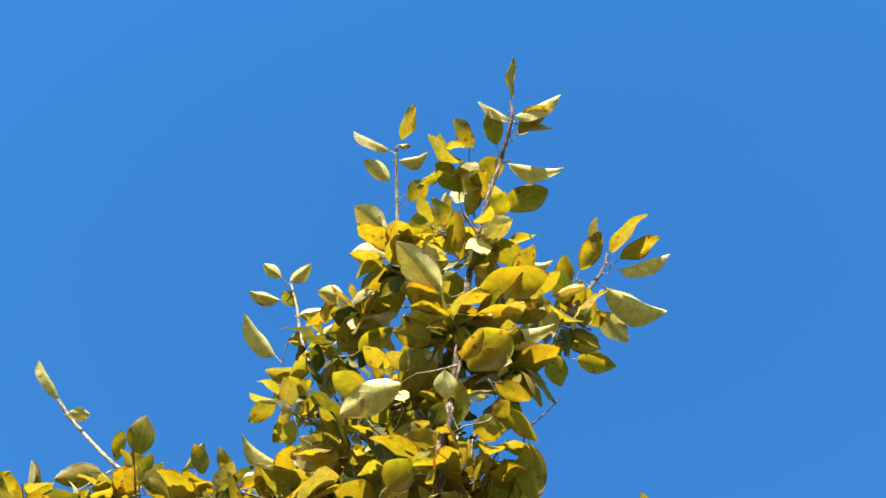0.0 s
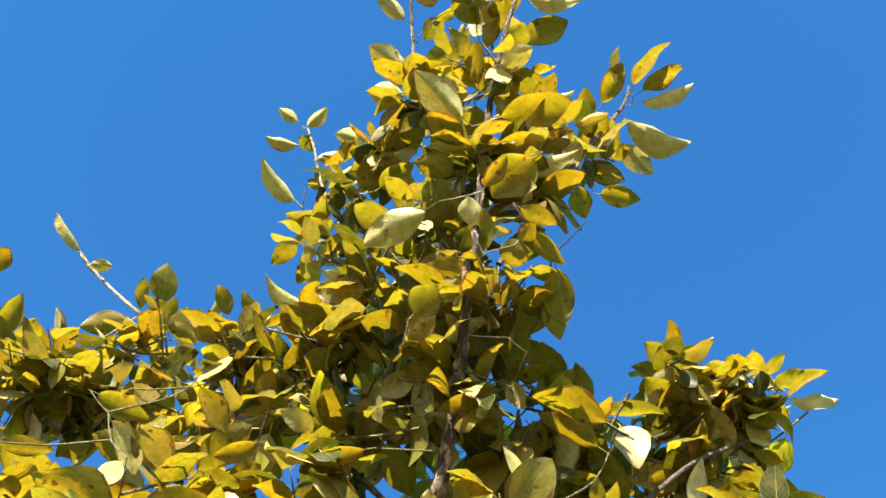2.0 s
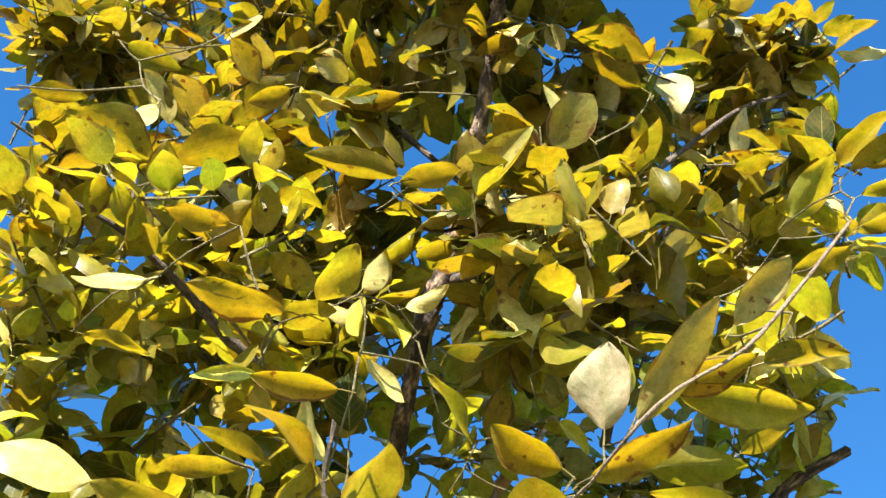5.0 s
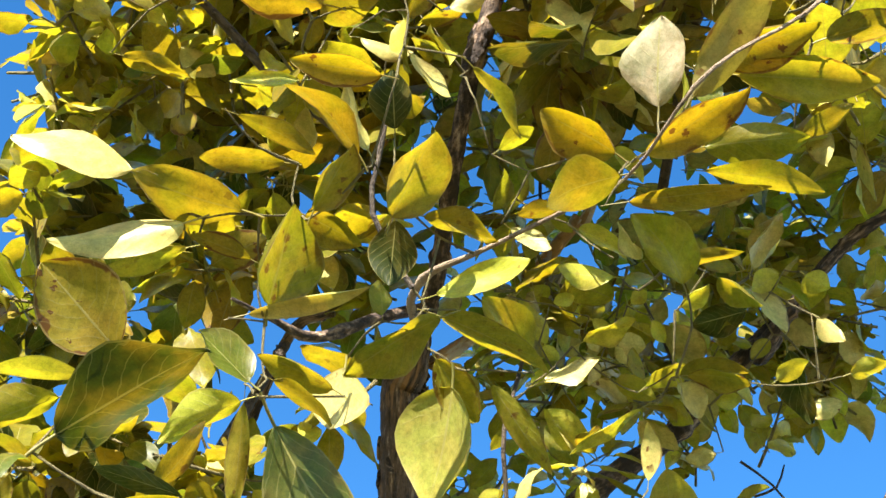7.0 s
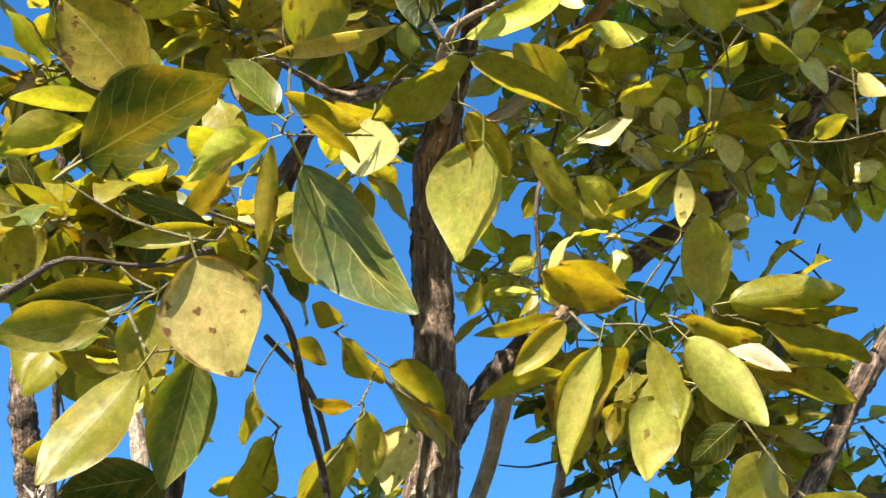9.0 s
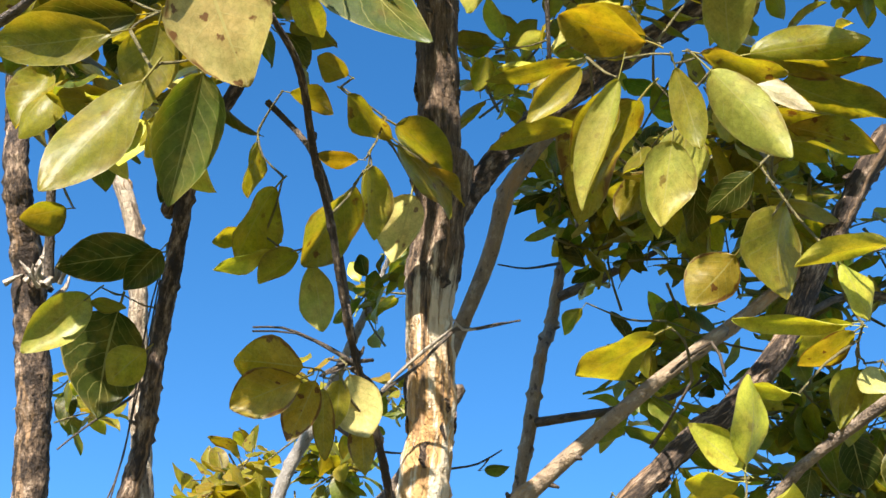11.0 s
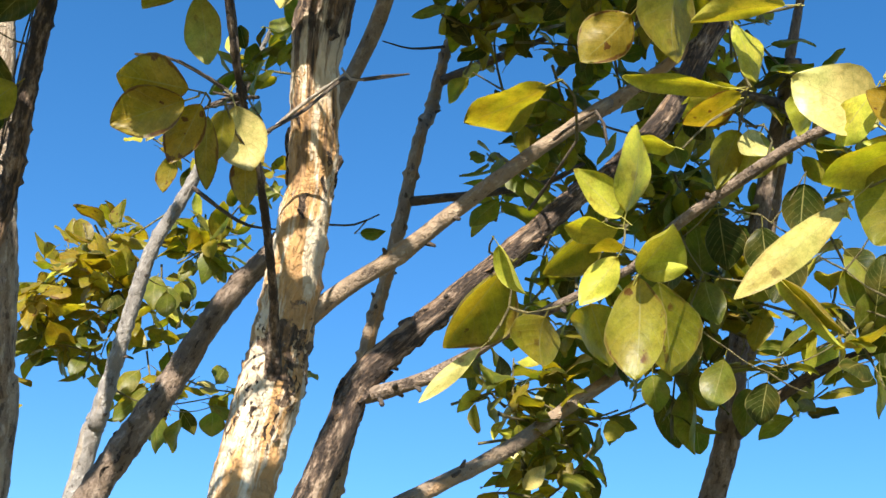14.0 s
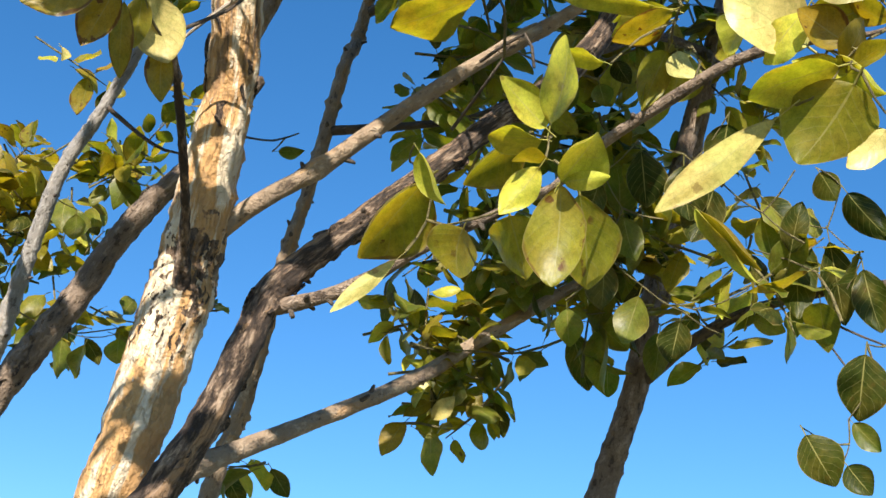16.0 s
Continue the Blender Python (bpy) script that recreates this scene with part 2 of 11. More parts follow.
def bark_tone(n, l, dark, mid, light, peel, amount, stretch_by=(1.0, 1.0, 1.0), flecks=0.40, slits=0.7, wear=0.5):
    """The colour and height of bark: plates, dark cracks and flecks, and tan patches where plates came off."""
    place = n.new("ShaderNodeTexCoord")
    stretch = n.new("ShaderNodeMapping")
    stretch.inputs["Scale"].default_value = stretch_by
    l.new(place.outputs["UV"], stretch.inputs[0])
    geo = n.new("ShaderNodeNewGeometry")
    plate = noise_node(n, l, 0.9, 6.0, stretch.outputs[0], 0.7)
    ridge = noise_node(n, l, 1.5, 4.0, stretch.outputs[0], 0.6)
    long = n.new("ShaderNodeMapping")
    long.inputs["Scale"].default_value = (0.5, 0.22, 1.0)
    l.new(place.outputs["UV"], long.inputs[0])
    big = noise_node(n, l, 1.0, 5.0, long.outputs[0], 0.6)
    patch = noise_node(n, l, 24.0, 3.0, geo.outputs["Position"], 0.6)
    fine = noise_node(n, l, 240.0, 3.0, geo.outputs["Position"], 0.6)
    tone = ramp(n, [(flecks - 0.03, dark), (flecks + 0.03, mid), (0.54, mid), (0.62, light)])
    l.new(plate.outputs[0], tone.inputs[0])
    gone = ramp(n, [(amount, (0, 0, 0)), (amount + 0.04, (1, 1, 1))])
    l.new(big.outputs[0], gone.inputs[0])
    base = mixed(n, l, gone.outputs[0], tone.outputs[0], peel)
    slit = ramp(n, [(0.0, (1, 1, 1)), (0.022, (0, 0, 0))])
    l.new(math_node(n, l, "ABSOLUTE", math_node(n, l, "SUBTRACT", ridge.outputs[0], 0.5)), slit.inputs[0])
    base = mixed(n, l, math_node(n, l, "MULTIPLY", slit.outputs[0], slits), base, dark)
    base = mixed(n, l, math_node(n, l, "MULTIPLY", fine.outputs[0], 0.3), base, mid)
    worn = ramp(n, [(0.34, (1, 1, 1)), (0.46, (0, 0, 0))])
    l.new(patch.outputs[0], worn.inputs[0])
    base = mixed(n, l, math_node(n, l, "MULTIPLY", worn.outputs[0], wear), base, dark)
    height = math_node(n, l, "SUBTRACT", math_node(n, l, "ADD", plate.outputs[0], math_node(n, l, "MULTIPLY", fine.outputs[0], 0.4)), math_node(n, l, "MULTIPLY", slit.outputs[0], slits))
    return base, height, geo, big


def bark_material(name, *look_of, upper=None, change=0.0, collar=0.0):
    """Bark; with upper, the stem turns from one bark to the other about a height, with a ragged border; old rough bark
    stays on in a ring at the collar's height, which also stands in for the shade under the fork.
    """
    m, n, l = material(name)
    base, height, geo, big = bark_tone(n, l, *look_of)
    if upper:
        base2, _, _, _ = bark_tone(n, l, *upper)
        sep = n.new("ShaderNodeSeparateXYZ")
        l.new(geo.outputs["Position"], sep.inputs[0])
        rag = math_node(n, l, "ADD", sep.outputs[2], math_node(n, l, "MULTIPLY", math_node(n, l, "SUBTRACT", big.outputs[0], 0.5), 0.9))
        over = ramp(n, [(0.0, (0, 0, 0)), (1.0, (1, 1, 1))])
        l.new(math_node(n, l, "MULTIPLY", math_node(n, l, "SUBTRACT", rag, change), 14.0), over.inputs[0])
        gap = math_node(n, l, "ABSOLUTE", math_node(n, l, "SUBTRACT", sep.outputs[2], collar))
        ring = ramp(n, [(0.0, (0, 0, 0)), (1.0, (1, 1, 1))])
        torn = noise_node(n, l, 45.0, 4.0, geo.outputs["Position"], 0.65)
        reach = math_node(n, l, "MULTIPLY_ADD", math_node(n, l, "SUBTRACT", torn.outputs[0], 0.5), 0.34, 0.018)
        l.new(math_node(n, l, "MULTIPLY", math_node(n, l, "SUBTRACT", reach, gap), 90.0), ring.inputs[0])
        base = mixed(n, l, math_node(n, l, "MAXIMUM", over.outputs[0], ring.outputs[0]), base, base2)
    p = n.new("ShaderNodeBsdfPrincipled")
    p.inputs["Roughness"].default_value = 0.85
    l.new(base, p.inputs["Base Color"])
    bump = n.new("ShaderNodeBump")
    bump.inputs["Strength"].default_value, bump.inputs["Distance"].default_value = 1.0, 0.008
    l.new(height, bump.inputs["Height"])
    l.new(bump.outputs[0], p.inputs["Normal"])
    o = n.new("ShaderNodeOutputMaterial")
    l.new(p.outputs[0], o.inputs[0])
    return m


ROUGH = ((0.024, 0.015, 0.009), (0.135, 0.084, 0.050), (0.42, 0.30, 0.20), (0.34, 0.185, 0.08), 0.60, (1.4, 1.05, 1.0), 0.45, 0.35, 0.40)
PLATED = ((0.022, 0.013, 0.009), (0.15, 0.096, 0.062), (0.46, 0.33, 0.23), (0.36, 0.22, 0.12), 0.58, (1.1, 1.2, 1.0), 0.50, 0.40, 0.5)
BROWN = ((0.05, 0.032, 0.022), (0.21, 0.15, 0.105), (0.38, 0.29, 0.22), (0.32, 0.21, 0.13), 0.60, (1.0, 1.5, 1.0), 0.42, 0.2, 0.35)
GREY = ((0.10, 0.080, 0.062), (0.31, 0.28, 0.25), (0.50, 0.46, 0.41), (0.45, 0.36, 0.26), 0.60, (1.0, 1.7, 1.0), 0.40, 0.1, 0.25)
PEELED = ((0.11, 0.062, 0.032), (0.68, 0.54, 0.37), (0.83, 0.73, 0.58), (0.50, 0.25, 0.07), 0.475, (0.8, 0.9, 1.0), 0.345, 0.16, 0.03)
BARK = bark_material("flaking_bark", *PLATED)
BARK_BROWN = bark_material("brown_bark", *BROWN)
BARK_GREY = bark_material("grey_bark", *GREY)
BARK_MOTTLED = bark_material("mottled_bark", (0.09, 0.06, 0.04), (0.34, 0.25, 0.175), (0.66, 0.56, 0.44), (0.56, 0.45, 0.33), 0.50, (1.0, 1.2, 1.0), 0.43, 0.2, 0.25)
BARK_PALE = bark_material("peeling_bark", *PEELED)
# collar: ring of rough bark that includes shade below the branch junction
TRUNK_BARK = bark_material("trunk_bark", *PEELED, upper=ROUGH, change=2.30, collar=2.088)
BARK_SMOOTH = bark_material("smooth_bark", (0.065, 0.042, 0.028), (0.30, 0.215, 0.14), (0.47, 0.36, 0.25), (0.42, 0.25, 0.12), 0.56, (1.0, 1.6, 1.0), 0.40, 0.05, 0.3)
TWIG = bark_material("twig_bark", (0.035, 0.026, 0.02), (0.11, 0.080, 0.058), (0.20, 0.16, 0.12), (0.22, 0.16, 0.10), 0.72)
WOOD = bark_material("torn_wood", (0.22, 0.16, 0.11), (0.52, 0.43, 0.34), (0.66, 0.58, 0.48), (0.44, 0.33, 0.22), 0.6, (1.0, 0.3, 1.0), 0.36, 0.4)
STALK = bark_material("leaf_stalk", (0.10, 0.08, 0.04), (0.22, 0.18, 0.07), (0.30, 0.25, 0.10), (0.24, 0.17, 0.08), 0.72)
SHOOT = bark_material("young_shoot", (0.20, 0.16, 0.10), (0.38, 0.33, 0.22), (0.46, 0.41, 0.28), (0.42, 0.36, 0.22), 0.75)

gm, gn, gl = material("dry_grass")
gp = gn.new("ShaderNodeBsdfPrincipled")
gp.inputs["Roughness"].default_value = 0.95
gt = ramp(gn, [(0.3, (0.09, 0.085, 0.03)), (0.7, (0.21, 0.17, 0.085))])
gl.new(noise_node(gn, gl, 3.0, 6.0).outputs[0], gt.inputs[0])
gl.new(gt.outputs[0], gp.inputs["Base Color"])
gl.new(gp.outputs[0], gn.new("ShaderNodeOutputMaterial").inputs[0])


# ---- ground ----
def part(name, mesh, mat, parent, label=""):
    """One mesh object under a thing or one of its parts."""
    ob = new(name, mesh)
    if mat is not None and not mesh.materials:
        mesh.materials.append(mat)
    ob.parent = parent
    if label:
        ob["label"] = label
    return ob


gb = bmesh.new()
bmesh.ops.create_grid(gb, x_segments=40, y_segments=40, size=1500)
gmesh = bpy.data.meshes.new("ground")
gb.to_mesh(gmesh)
gb.free()
gmesh.materials.append(gm)
tagged(new("ground", gmesh), "dry grassy ground under the trees", "ground", kind="structure")


# ---- limbs ----
def smooth_path(points, step):
    """A Catmull-Rom curve through (x, y, z, radius), cut about every step metres."""
    p = [np.array(q, float) for q in points]
    p = [2 * p[0] - p[1]] + p + [2 * p[-1] - p[-2]]
    outp = []
    for a, b, c, d in zip(p, p[1:], p[2:], p[3:]):
        n = max(2, int(np.linalg.norm(c[:3] - b[:3]) / step))
        for i in range(n):
            t = i / n
            outp.append(0.5 * (2 * b + (c - a) * t + (2 * a - 5 * b + 4 * c - d) * t * t + (3 * b - a - 3 * c + d) * t ** 3))
    outp.append(p[-2])
    return np.array(outp)


def tube(points, seed, rough=0.07, sides=10, step=0.02, knots=0.0):
    """The mesh of a limb: a round tube with an uneven skin, swellings at old buds, and a rounded end."""
    rng = random.Random(seed)
    path = smooth_path(points, step)
    ways = np.gradient(path[:, :3], axis=0)
    verts, faces, uvs = [], [], []
    along = 0.0
    side = Vector((1, 0.2, 0.1))
    rows = len(path)
    bud = [rng.random() < knots for _ in range(rows)]
    for i in range(rows):
        w = Vector(ways[i]).normalized()
        side = (side - w * side.dot(w)).normalized()
        up = w.cross(side)
        if i:
            along += float(np.linalg.norm(path[i, :3] - path[i - 1, :3]))
        r = max(0.0008, path[i, 3])
        swell = 1.0 + (0.28 if bud[i] else 0.0)
        for k in range(sides):
            a = 2 * math.pi * k / sides
            c = Vector(path[i, :3]) + (side * math.cos(a) + up * math.sin(a)) * r
            bumpy = 1 + rough * (noise.noise(c * (0.3 / r)) + 0.6 * noise.noise(c * (1.1 / r)) + 0.35 * noise.noise(c * (3.4 / r)) + (0.45 * max(-0.1, noise.noise(c * (6.5 / r))) + 0.25 * noise.noise(c * (12.0 / r)) if sides > 20 else 0.0))
            c = Vector(path[i, :3]) + (side * math.cos(a) + up * math.sin(a)) * r * bumpy * swell
            verts.append(c)
            uvs.append((k, along))
    for i in range(rows - 1):
        for k in range(sides):
            k2 = (k + 1) % sides
            faces.append((i * sides + k, i * sides + k2, (i + 1) * sides + k2, (i + 1) * sides + k))
    last = (rows - 1) * sides
    verts.append(Vector(path[-1, :3]) + Vector(ways[-1]).normalized() * max(0.0008, path[-1, 3]) * 0.7)
    for k in range(sides):
        faces.append((last + k, last + (k + 1) % sides, len(verts) - 1))
    mesh = bpy.data.meshes.new("limb")
    mesh.from_pydata(verts, [], faces)
    layer = mesh.uv_layers.new(name="UVMap")
    girth = float(np.mean(path[:, 3])) * 2 * math.pi
    per_round, per_metre = max(2.0, girth / 0.012), 28.0
    for poly in mesh.polygons:
        for li in poly.loop_indices:
            v = mesh.loops[li].vertex_index
            k, al = (uvs[v] if v < len(uvs) else (0, along))
            if k == 0 and any(uvs[mesh.loops[q].vertex_index][0] == sides - 1 for q in poly.loop_indices if mesh.loops[q].vertex_index < len(uvs)):
                k = sides
            layer.data[li].uv = (k / sides * per_round, al * per_metre)
    mesh.polygons.foreach_set("use_smooth", [True] * len(mesh.polygons))
    return mesh


LIMB_SEED = [0]


def limb(name, parent, mat, points, label="", sides=0):
    LIMB_SEED[0] += 1
    thick = max(q[3] for q in points)
    sides = sides or (36 if thick > 0.012 else 10 if thick > 0.005 else 6)
    step = 0.005 if thick > 0.012 else 0.016 if thick > 0.004 else 0.02
    return part(name, tube(points, LIMB_SEED[0], 0.14 if thick > 0.02 else 0.19 if thick > 0.012 else 0.14, sides, step, 0.05 if thick < 0.015 else 0.0), mat, parent, label)


# ---- leaves ----
def leaf_shape(rng, half=2, narrow=0.30, rolled=False):
    """A leaf one long: base at the origin, tip along +y, upper face +z. Folded along the rib, arched, rippled, with a stalk."""
    fold, arch, twist = rng.choice((-1, 1, 1)) * rng.uniform(0.10, 0.55), rng.uniform(-0.42, 0.30), rng.uniform(-0.5, 0.5)
    if rolled:
        fold, arch, twist = rng.uniform(0.7, 1.15), rng.uniform(-0.25, 0.3), rng.uniform(-0.3, 0.3)
    ripple, phase, fat = rng.uniform(0.015, 0.065), rng.uniform(0, 6), rng.uniform(0.94, 1.06)
    hook, roll = rng.uniform(-0.10, 0.10), rng.uniform(0.0, 0.26)
    lop, curl, sway, swing = rng.uniform(-0.16, 0.16), rng.uniform(-0.30, 0.22), rng.uniform(0.0, 0.05), rng.uniform(0, 6)
    verts, uvs, faces = [], [], []
    cols = 2 * half + 1
    steps = (0.0, 0.03, 0.08, 0.16, 0.26, 0.38, 0.50, 0.62, 0.73, 0.82, 0.89, 0.95, 0.985, 1.0) if half > 2 else (0.0, 0.06, 0.18, 0.34, 0.52, 0.70, 0.85, 0.95, 1.0)
    rows = len(steps) - 1
    low, blunt = rng.uniform(0.80, 1.15), rng.uniform(0.60, 0.74)
    for i, v in enumerate(steps):
        w = narrow * fat * (max(0.0, math.sin(math.pi * v ** low)) ** blunt) * (1 - 0.30 * v ** 5) + 0.006
        bend = arch * (v * v - 0.35 * v) + curl * max(0.0, v - 0.55) ** 2 * 2.2
        tw = twist * (v - 0.3)
        for j in range(cols):
            u = (j - half) / half
            x, z = u * w * (1 - roll * u * u) / (1 - roll), abs(u) ** 1.3 * w * fold * (1 + 2.5 * lop * u) - roll * 1.4 * w * abs(u) ** 3 + ripple * math.sin(phase + 9 * v + 3 * u) * abs(u)
            x *= 1 + lop * (1 if u > 0 else -1) + sway * math.sin(swing + 11 * v + 2 * u)
            x, z = x * math.cos(tw) - z * math.sin(tw), x * math.sin(tw) + z * math.cos(tw)
            verts.append((x + hook * v * v, v, z + bend))
            uvs.append((0.5 + 0.5 * u, v))
    for i in range(rows):
        for j in range(cols - 1):
            a = i * cols + j
            faces.append((a, a + 1, a + cols + 1, a + cols))
    s = len(verts)
    for q, (y, z) in enumerate(((0.01, 0.0), (-0.10, -0.01), (-0.20, -0.035))):
        for k in range(3):
            a = 2.1 * k
            verts.append((0.012 * math.cos(a), y, z + 0.012 * math.sin(a)))
            uvs.append((0.5, 0.5))
    for q in range(2):
        for k in range(3):
            a, b = s + q * 3 + k, s + q * 3 + (k + 1) % 3
            faces.append((a, b, b + 3, a + 3))
    return np.array(verts), uvs, faces


rng0 = random.Random(7)
SHAPES = [leaf_shape(rng0, 3) for _ in range(14)]
SMALL = [leaf_shape(rng0, 2, 0.295) for _ in range(20)]
ROLLED = [leaf_shape(rng0, 3, 0.30, True) for _ in range(8)]
LEAF_MESHES = {}


def leaf_mesh(shape, kind):
    if (shape, kind) not in LEAF_MESHES:
        verts, uvs, faces = (ROLLED if kind == "rolled" else SHAPES)[shape]
        mesh = bpy.data.meshes.new("leaf")
        mesh.from_pydata([tuple(v) for v in verts], [], faces)
        layer = mesh.uv_layers.new(name="UVMap")
        for loop in mesh.loops:
            layer.data[loop.index].uv = uvs[loop.vertex_index]
        mesh.polygons.foreach_set("use_smooth", [True] * len(mesh.polygons))
        mesh.materials.append(LEAF_MATS[kind])
        LEAF_MESHES[(shape, kind)] = mesh
    return LEAF_MESHES[(shape, kind)]


LEAF_COUNT = [0]


def leaf(parent, kind, base, tip, normal, width):
    """One leaf from base to tip, its upper face towards normal; width across the blade."""
    LEAF_COUNT[0] += 1
    base, tip = Vector(base), Vector(tip)
    y = tip - base
    length = y.length
    y.normalize()
    z = Vector(normal)
    z = (z - y * z.dot(y)).normalized()
    x = y.cross(z)
    m = Matrix.Translation(base) @ Matrix((x, y, z)).transposed().to_4x4() @ Matrix.Diagonal((width / 0.60, length, min(length, width / 0.55), 1))
    ob = new("leaf", leaf_mesh((LEAF_COUNT[0] * 5) % len(ROLLED if kind == "rolled" else SHAPES), kind))
    ob.matrix_world = m
    ob.parent = parent
    return ob


class Foliage:
    """Leaves too many to count, gathered into one mesh."""

    def __init__(self, mats):
        self.verts, self.faces, self.uvs, self.mats, self.index = [], [], [], mats, []
        self.count = 0

    def add(self, shape, m, kind):
        verts, uvs, faces = SMALL[shape]
        rot = np.array(m.to_3x3())
        self.verts.append(verts @ rot.T + np.array(m.translation))
        self.faces += [tuple(self.count + i for i in f) for f in faces]
        self.uvs += [uvs[i] for f in faces for i in f]
        self.index += [self.mats.index(kind)] * len(faces)
        self.count += len(verts)

    def build(self, name, parent, label):
        mesh = bpy.data.meshes.new(name)
        mesh.from_pydata(np.concatenate(self.verts).tolist(), [], self.faces)
        layer = mesh.uv_layers.new(name="UVMap")
        layer.data.foreach_set("uv", [c for uv in self.uvs for c in uv])
        mesh.polygons.foreach_set("use_smooth", [True] * len(mesh.polygons))
        for k in self.mats:
            mesh.materials.append(LEAF_MATS[k + "_many"])
        mesh.polygons.foreach_set("material_index", self.index)
        ob = new(name, mesh)
        ob.parent = parent
        return tagged(ob, label, kind="stuff")


KINDS = ["yellow", "olive", "green", "pale", "lime", "fresh", "amber", "tan", "golden", "dull"]


def leaf_pose(rng, at, out, size, droop=0.05):
    """A leaf's pose: it points outwards and a little down, its upper face turned up and towards the sun."""
    y = (Vector(out) + Vector((rng.gauss(0, 0.55), rng.gauss(0, 0.55), rng.gauss(-droop, 0.5)))).normalized()
    z = Vector((rng.gauss(-0.05, 0.48), rng.gauss(-0.45, 0.48), 1.0))
    z = (z - y * z.dot(y)).normalized()
    x = y.cross(z)
    s = size * rng.uniform(0.72, 1.15)
    return Matrix.Translation(at) @ Matrix((x, y, z)).transposed().to_4x4() @ Matrix.Diagonal((s, s, s, 1))


def spray(foliage, parent, foot, tip, count, size, tone, radius=0.0012, spread=0.5, bare=0.15):
    """A leafy shoot from foot to tip: a thin stem, with leaves in pairs along it and a tuft at its end."""
    LIMB_SEED[0] += 1
    rng = random.Random(1000 + LIMB_SEED[0])
    foot, tip = Vector(foot), Vector(tip)
    way = tip - foot
    length = way.length
    mid = foot.lerp(tip, 0.5) + Vector((rng.gauss(0, 0.06), rng.gauss(0, 0.06), rng.gauss(-0.03, 0.05))) * length
    pts = [(*foot, radius * 1.6), (*mid, radius * 1.2), (*tip, radius * 0.7)]
    part("twig", tube(pts, LIMB_SEED[0], 0.1, 5, 0.03, 0.12), STALK if radius < 0.0016 else TWIG, parent)
    across = way.orthogonal().normalized()
    turn = rng.uniform(0, 6.28)
    for i in range(count):
        t = bare + (1 - bare) * ((i // 2 + 0.5) / max(1, (count + 1) // 2))
        a, b = foot.lerp(mid, min(1, 2 * t)), mid.lerp(tip, max(0, 2 * t - 1))
        at = a if t < 0.5 else b
        turn += math.pi if i % 2 else 1.2
        ring = Matrix.Rotation(turn + rng.gauss(0, 0.25), 3, way.normalized()) @ across
        outw = ring * (1.0 if t < 0.9 else 0.5) + way.normalized() * (0.25 + 0.5 * t)
        pick = rng.random()
        total = 0.0
        kind = KINDS[0]
        for k, share in zip(KINDS, tone):
            total += share
            if pick <= total:
                kind = k
                break
        m = leaf_pose(rng, at + outw.normalized() * size * 0.2, outw, size * (1.0 if t < 0.85 else 0.8), 0.05 + 1.1 * tone[2])
        foliage.add(rng.randrange(len(SMALL)), m, kind)


def clump(foliage, parent, centre, radius, count, size, tone, foot=None):
    """Several leafy shoots that fan out from one place."""
    LIMB_SEED[0] += 1
    rng = random.Random(5000 + LIMB_SEED[0])
    centre = Vector(centre)
    shoots = max(1, count // 7)
    for s in range(shoots):
        d = Vector((rng.gauss(0, 1), rng.gauss(0, 1), rng.gauss(0.25, 0.8))).normalized()
        a = centre - d * radius * rng.uniform(0.2, 0.6) + Vector((rng.gauss(0, 0.35), rng.gauss(0, 0.35), rng.gauss(0, 0.35))) * radius
        b = centre + d * radius * rng.uniform(0.5, 1.0)
        spray(foliage, parent, a, b, max(3, round(count / shoots)), size, tone)


def splinters(parent, at, way, count, length, spread):
    """Torn wood at a broken stub: a fan of thin, ragged shards."""
    rng = random.Random(31)
    at, way = Vector(at), Vector(way).normalized()
    for _ in range(count):
        d = (way + Vector((rng.gauss(0, spread), rng.gauss(0, spread), rng.gauss(0, spread)))).normalized()
        foot = at + Vector((rng.gauss(0, 0.014), rng.gauss(0, 0.014), rng.gauss(0, 0.006)))
        long = length * rng.uniform(0.4, 1.0)
        mid = foot + d * long * 0.5 + Vector((rng.gauss(0, 0.003), rng.gauss(0, 0.003), 0))
        limb("splinter", parent, WOOD, [(*foot, 0.0042), (*mid, 0.003), (*(foot + d * long), 0.0005)], "torn pale wood", 5)


def flake_mesh(rng, mat):
    """A scale of loose bark: one edge on the stem, the other curled away; a few millimetres thick."""
    verts, faces = [], []
    curl, lean = rng.uniform(0.15, 0.5), rng.uniform(-0.3, 0.3)
    rag = [rng.uniform(0.75, 1.1) for _ in range(5)]
    for layer in (0.0, -0.07):
        for i in range(5):
            y = i / 4 - 0.5
            wide = rag[i] * (1 - 2.2 * y * y)
            for j in range(4):
                u = j / 3
                verts.append((u * wide * 0.5, y + lean * u * 0.3, layer + curl * u * u * wide * 0.4 - 0.05 * (1 - u)))
    for i in range(4):
        for j in range(3):
            a = i * 4 + j
            faces.append((a, a + 1, a + 5, a + 4))
            faces.append((a + 24, a + 25, a + 21, a + 20))
    edge = [0, 1, 2, 3, 7, 11, 15, 19, 18, 17, 16, 12, 8, 4]
    for a, b in zip(edge, edge[1:] + edge[:1]):
        faces.append((a, a + 20, b + 20, b))
    mesh = bpy.data.meshes.new("bark_flake")
    mesh.from_pydata(verts, [], faces)
    layer = mesh.uv_layers.new(name="UVMap")
    for loop in mesh.loops:
        v = verts[loop.vertex_index]
        layer.data[loop.index].uv = (v[0] * 3 + curl * 9, v[1] * 3)
    mesh.materials.append(mat)
    return mesh


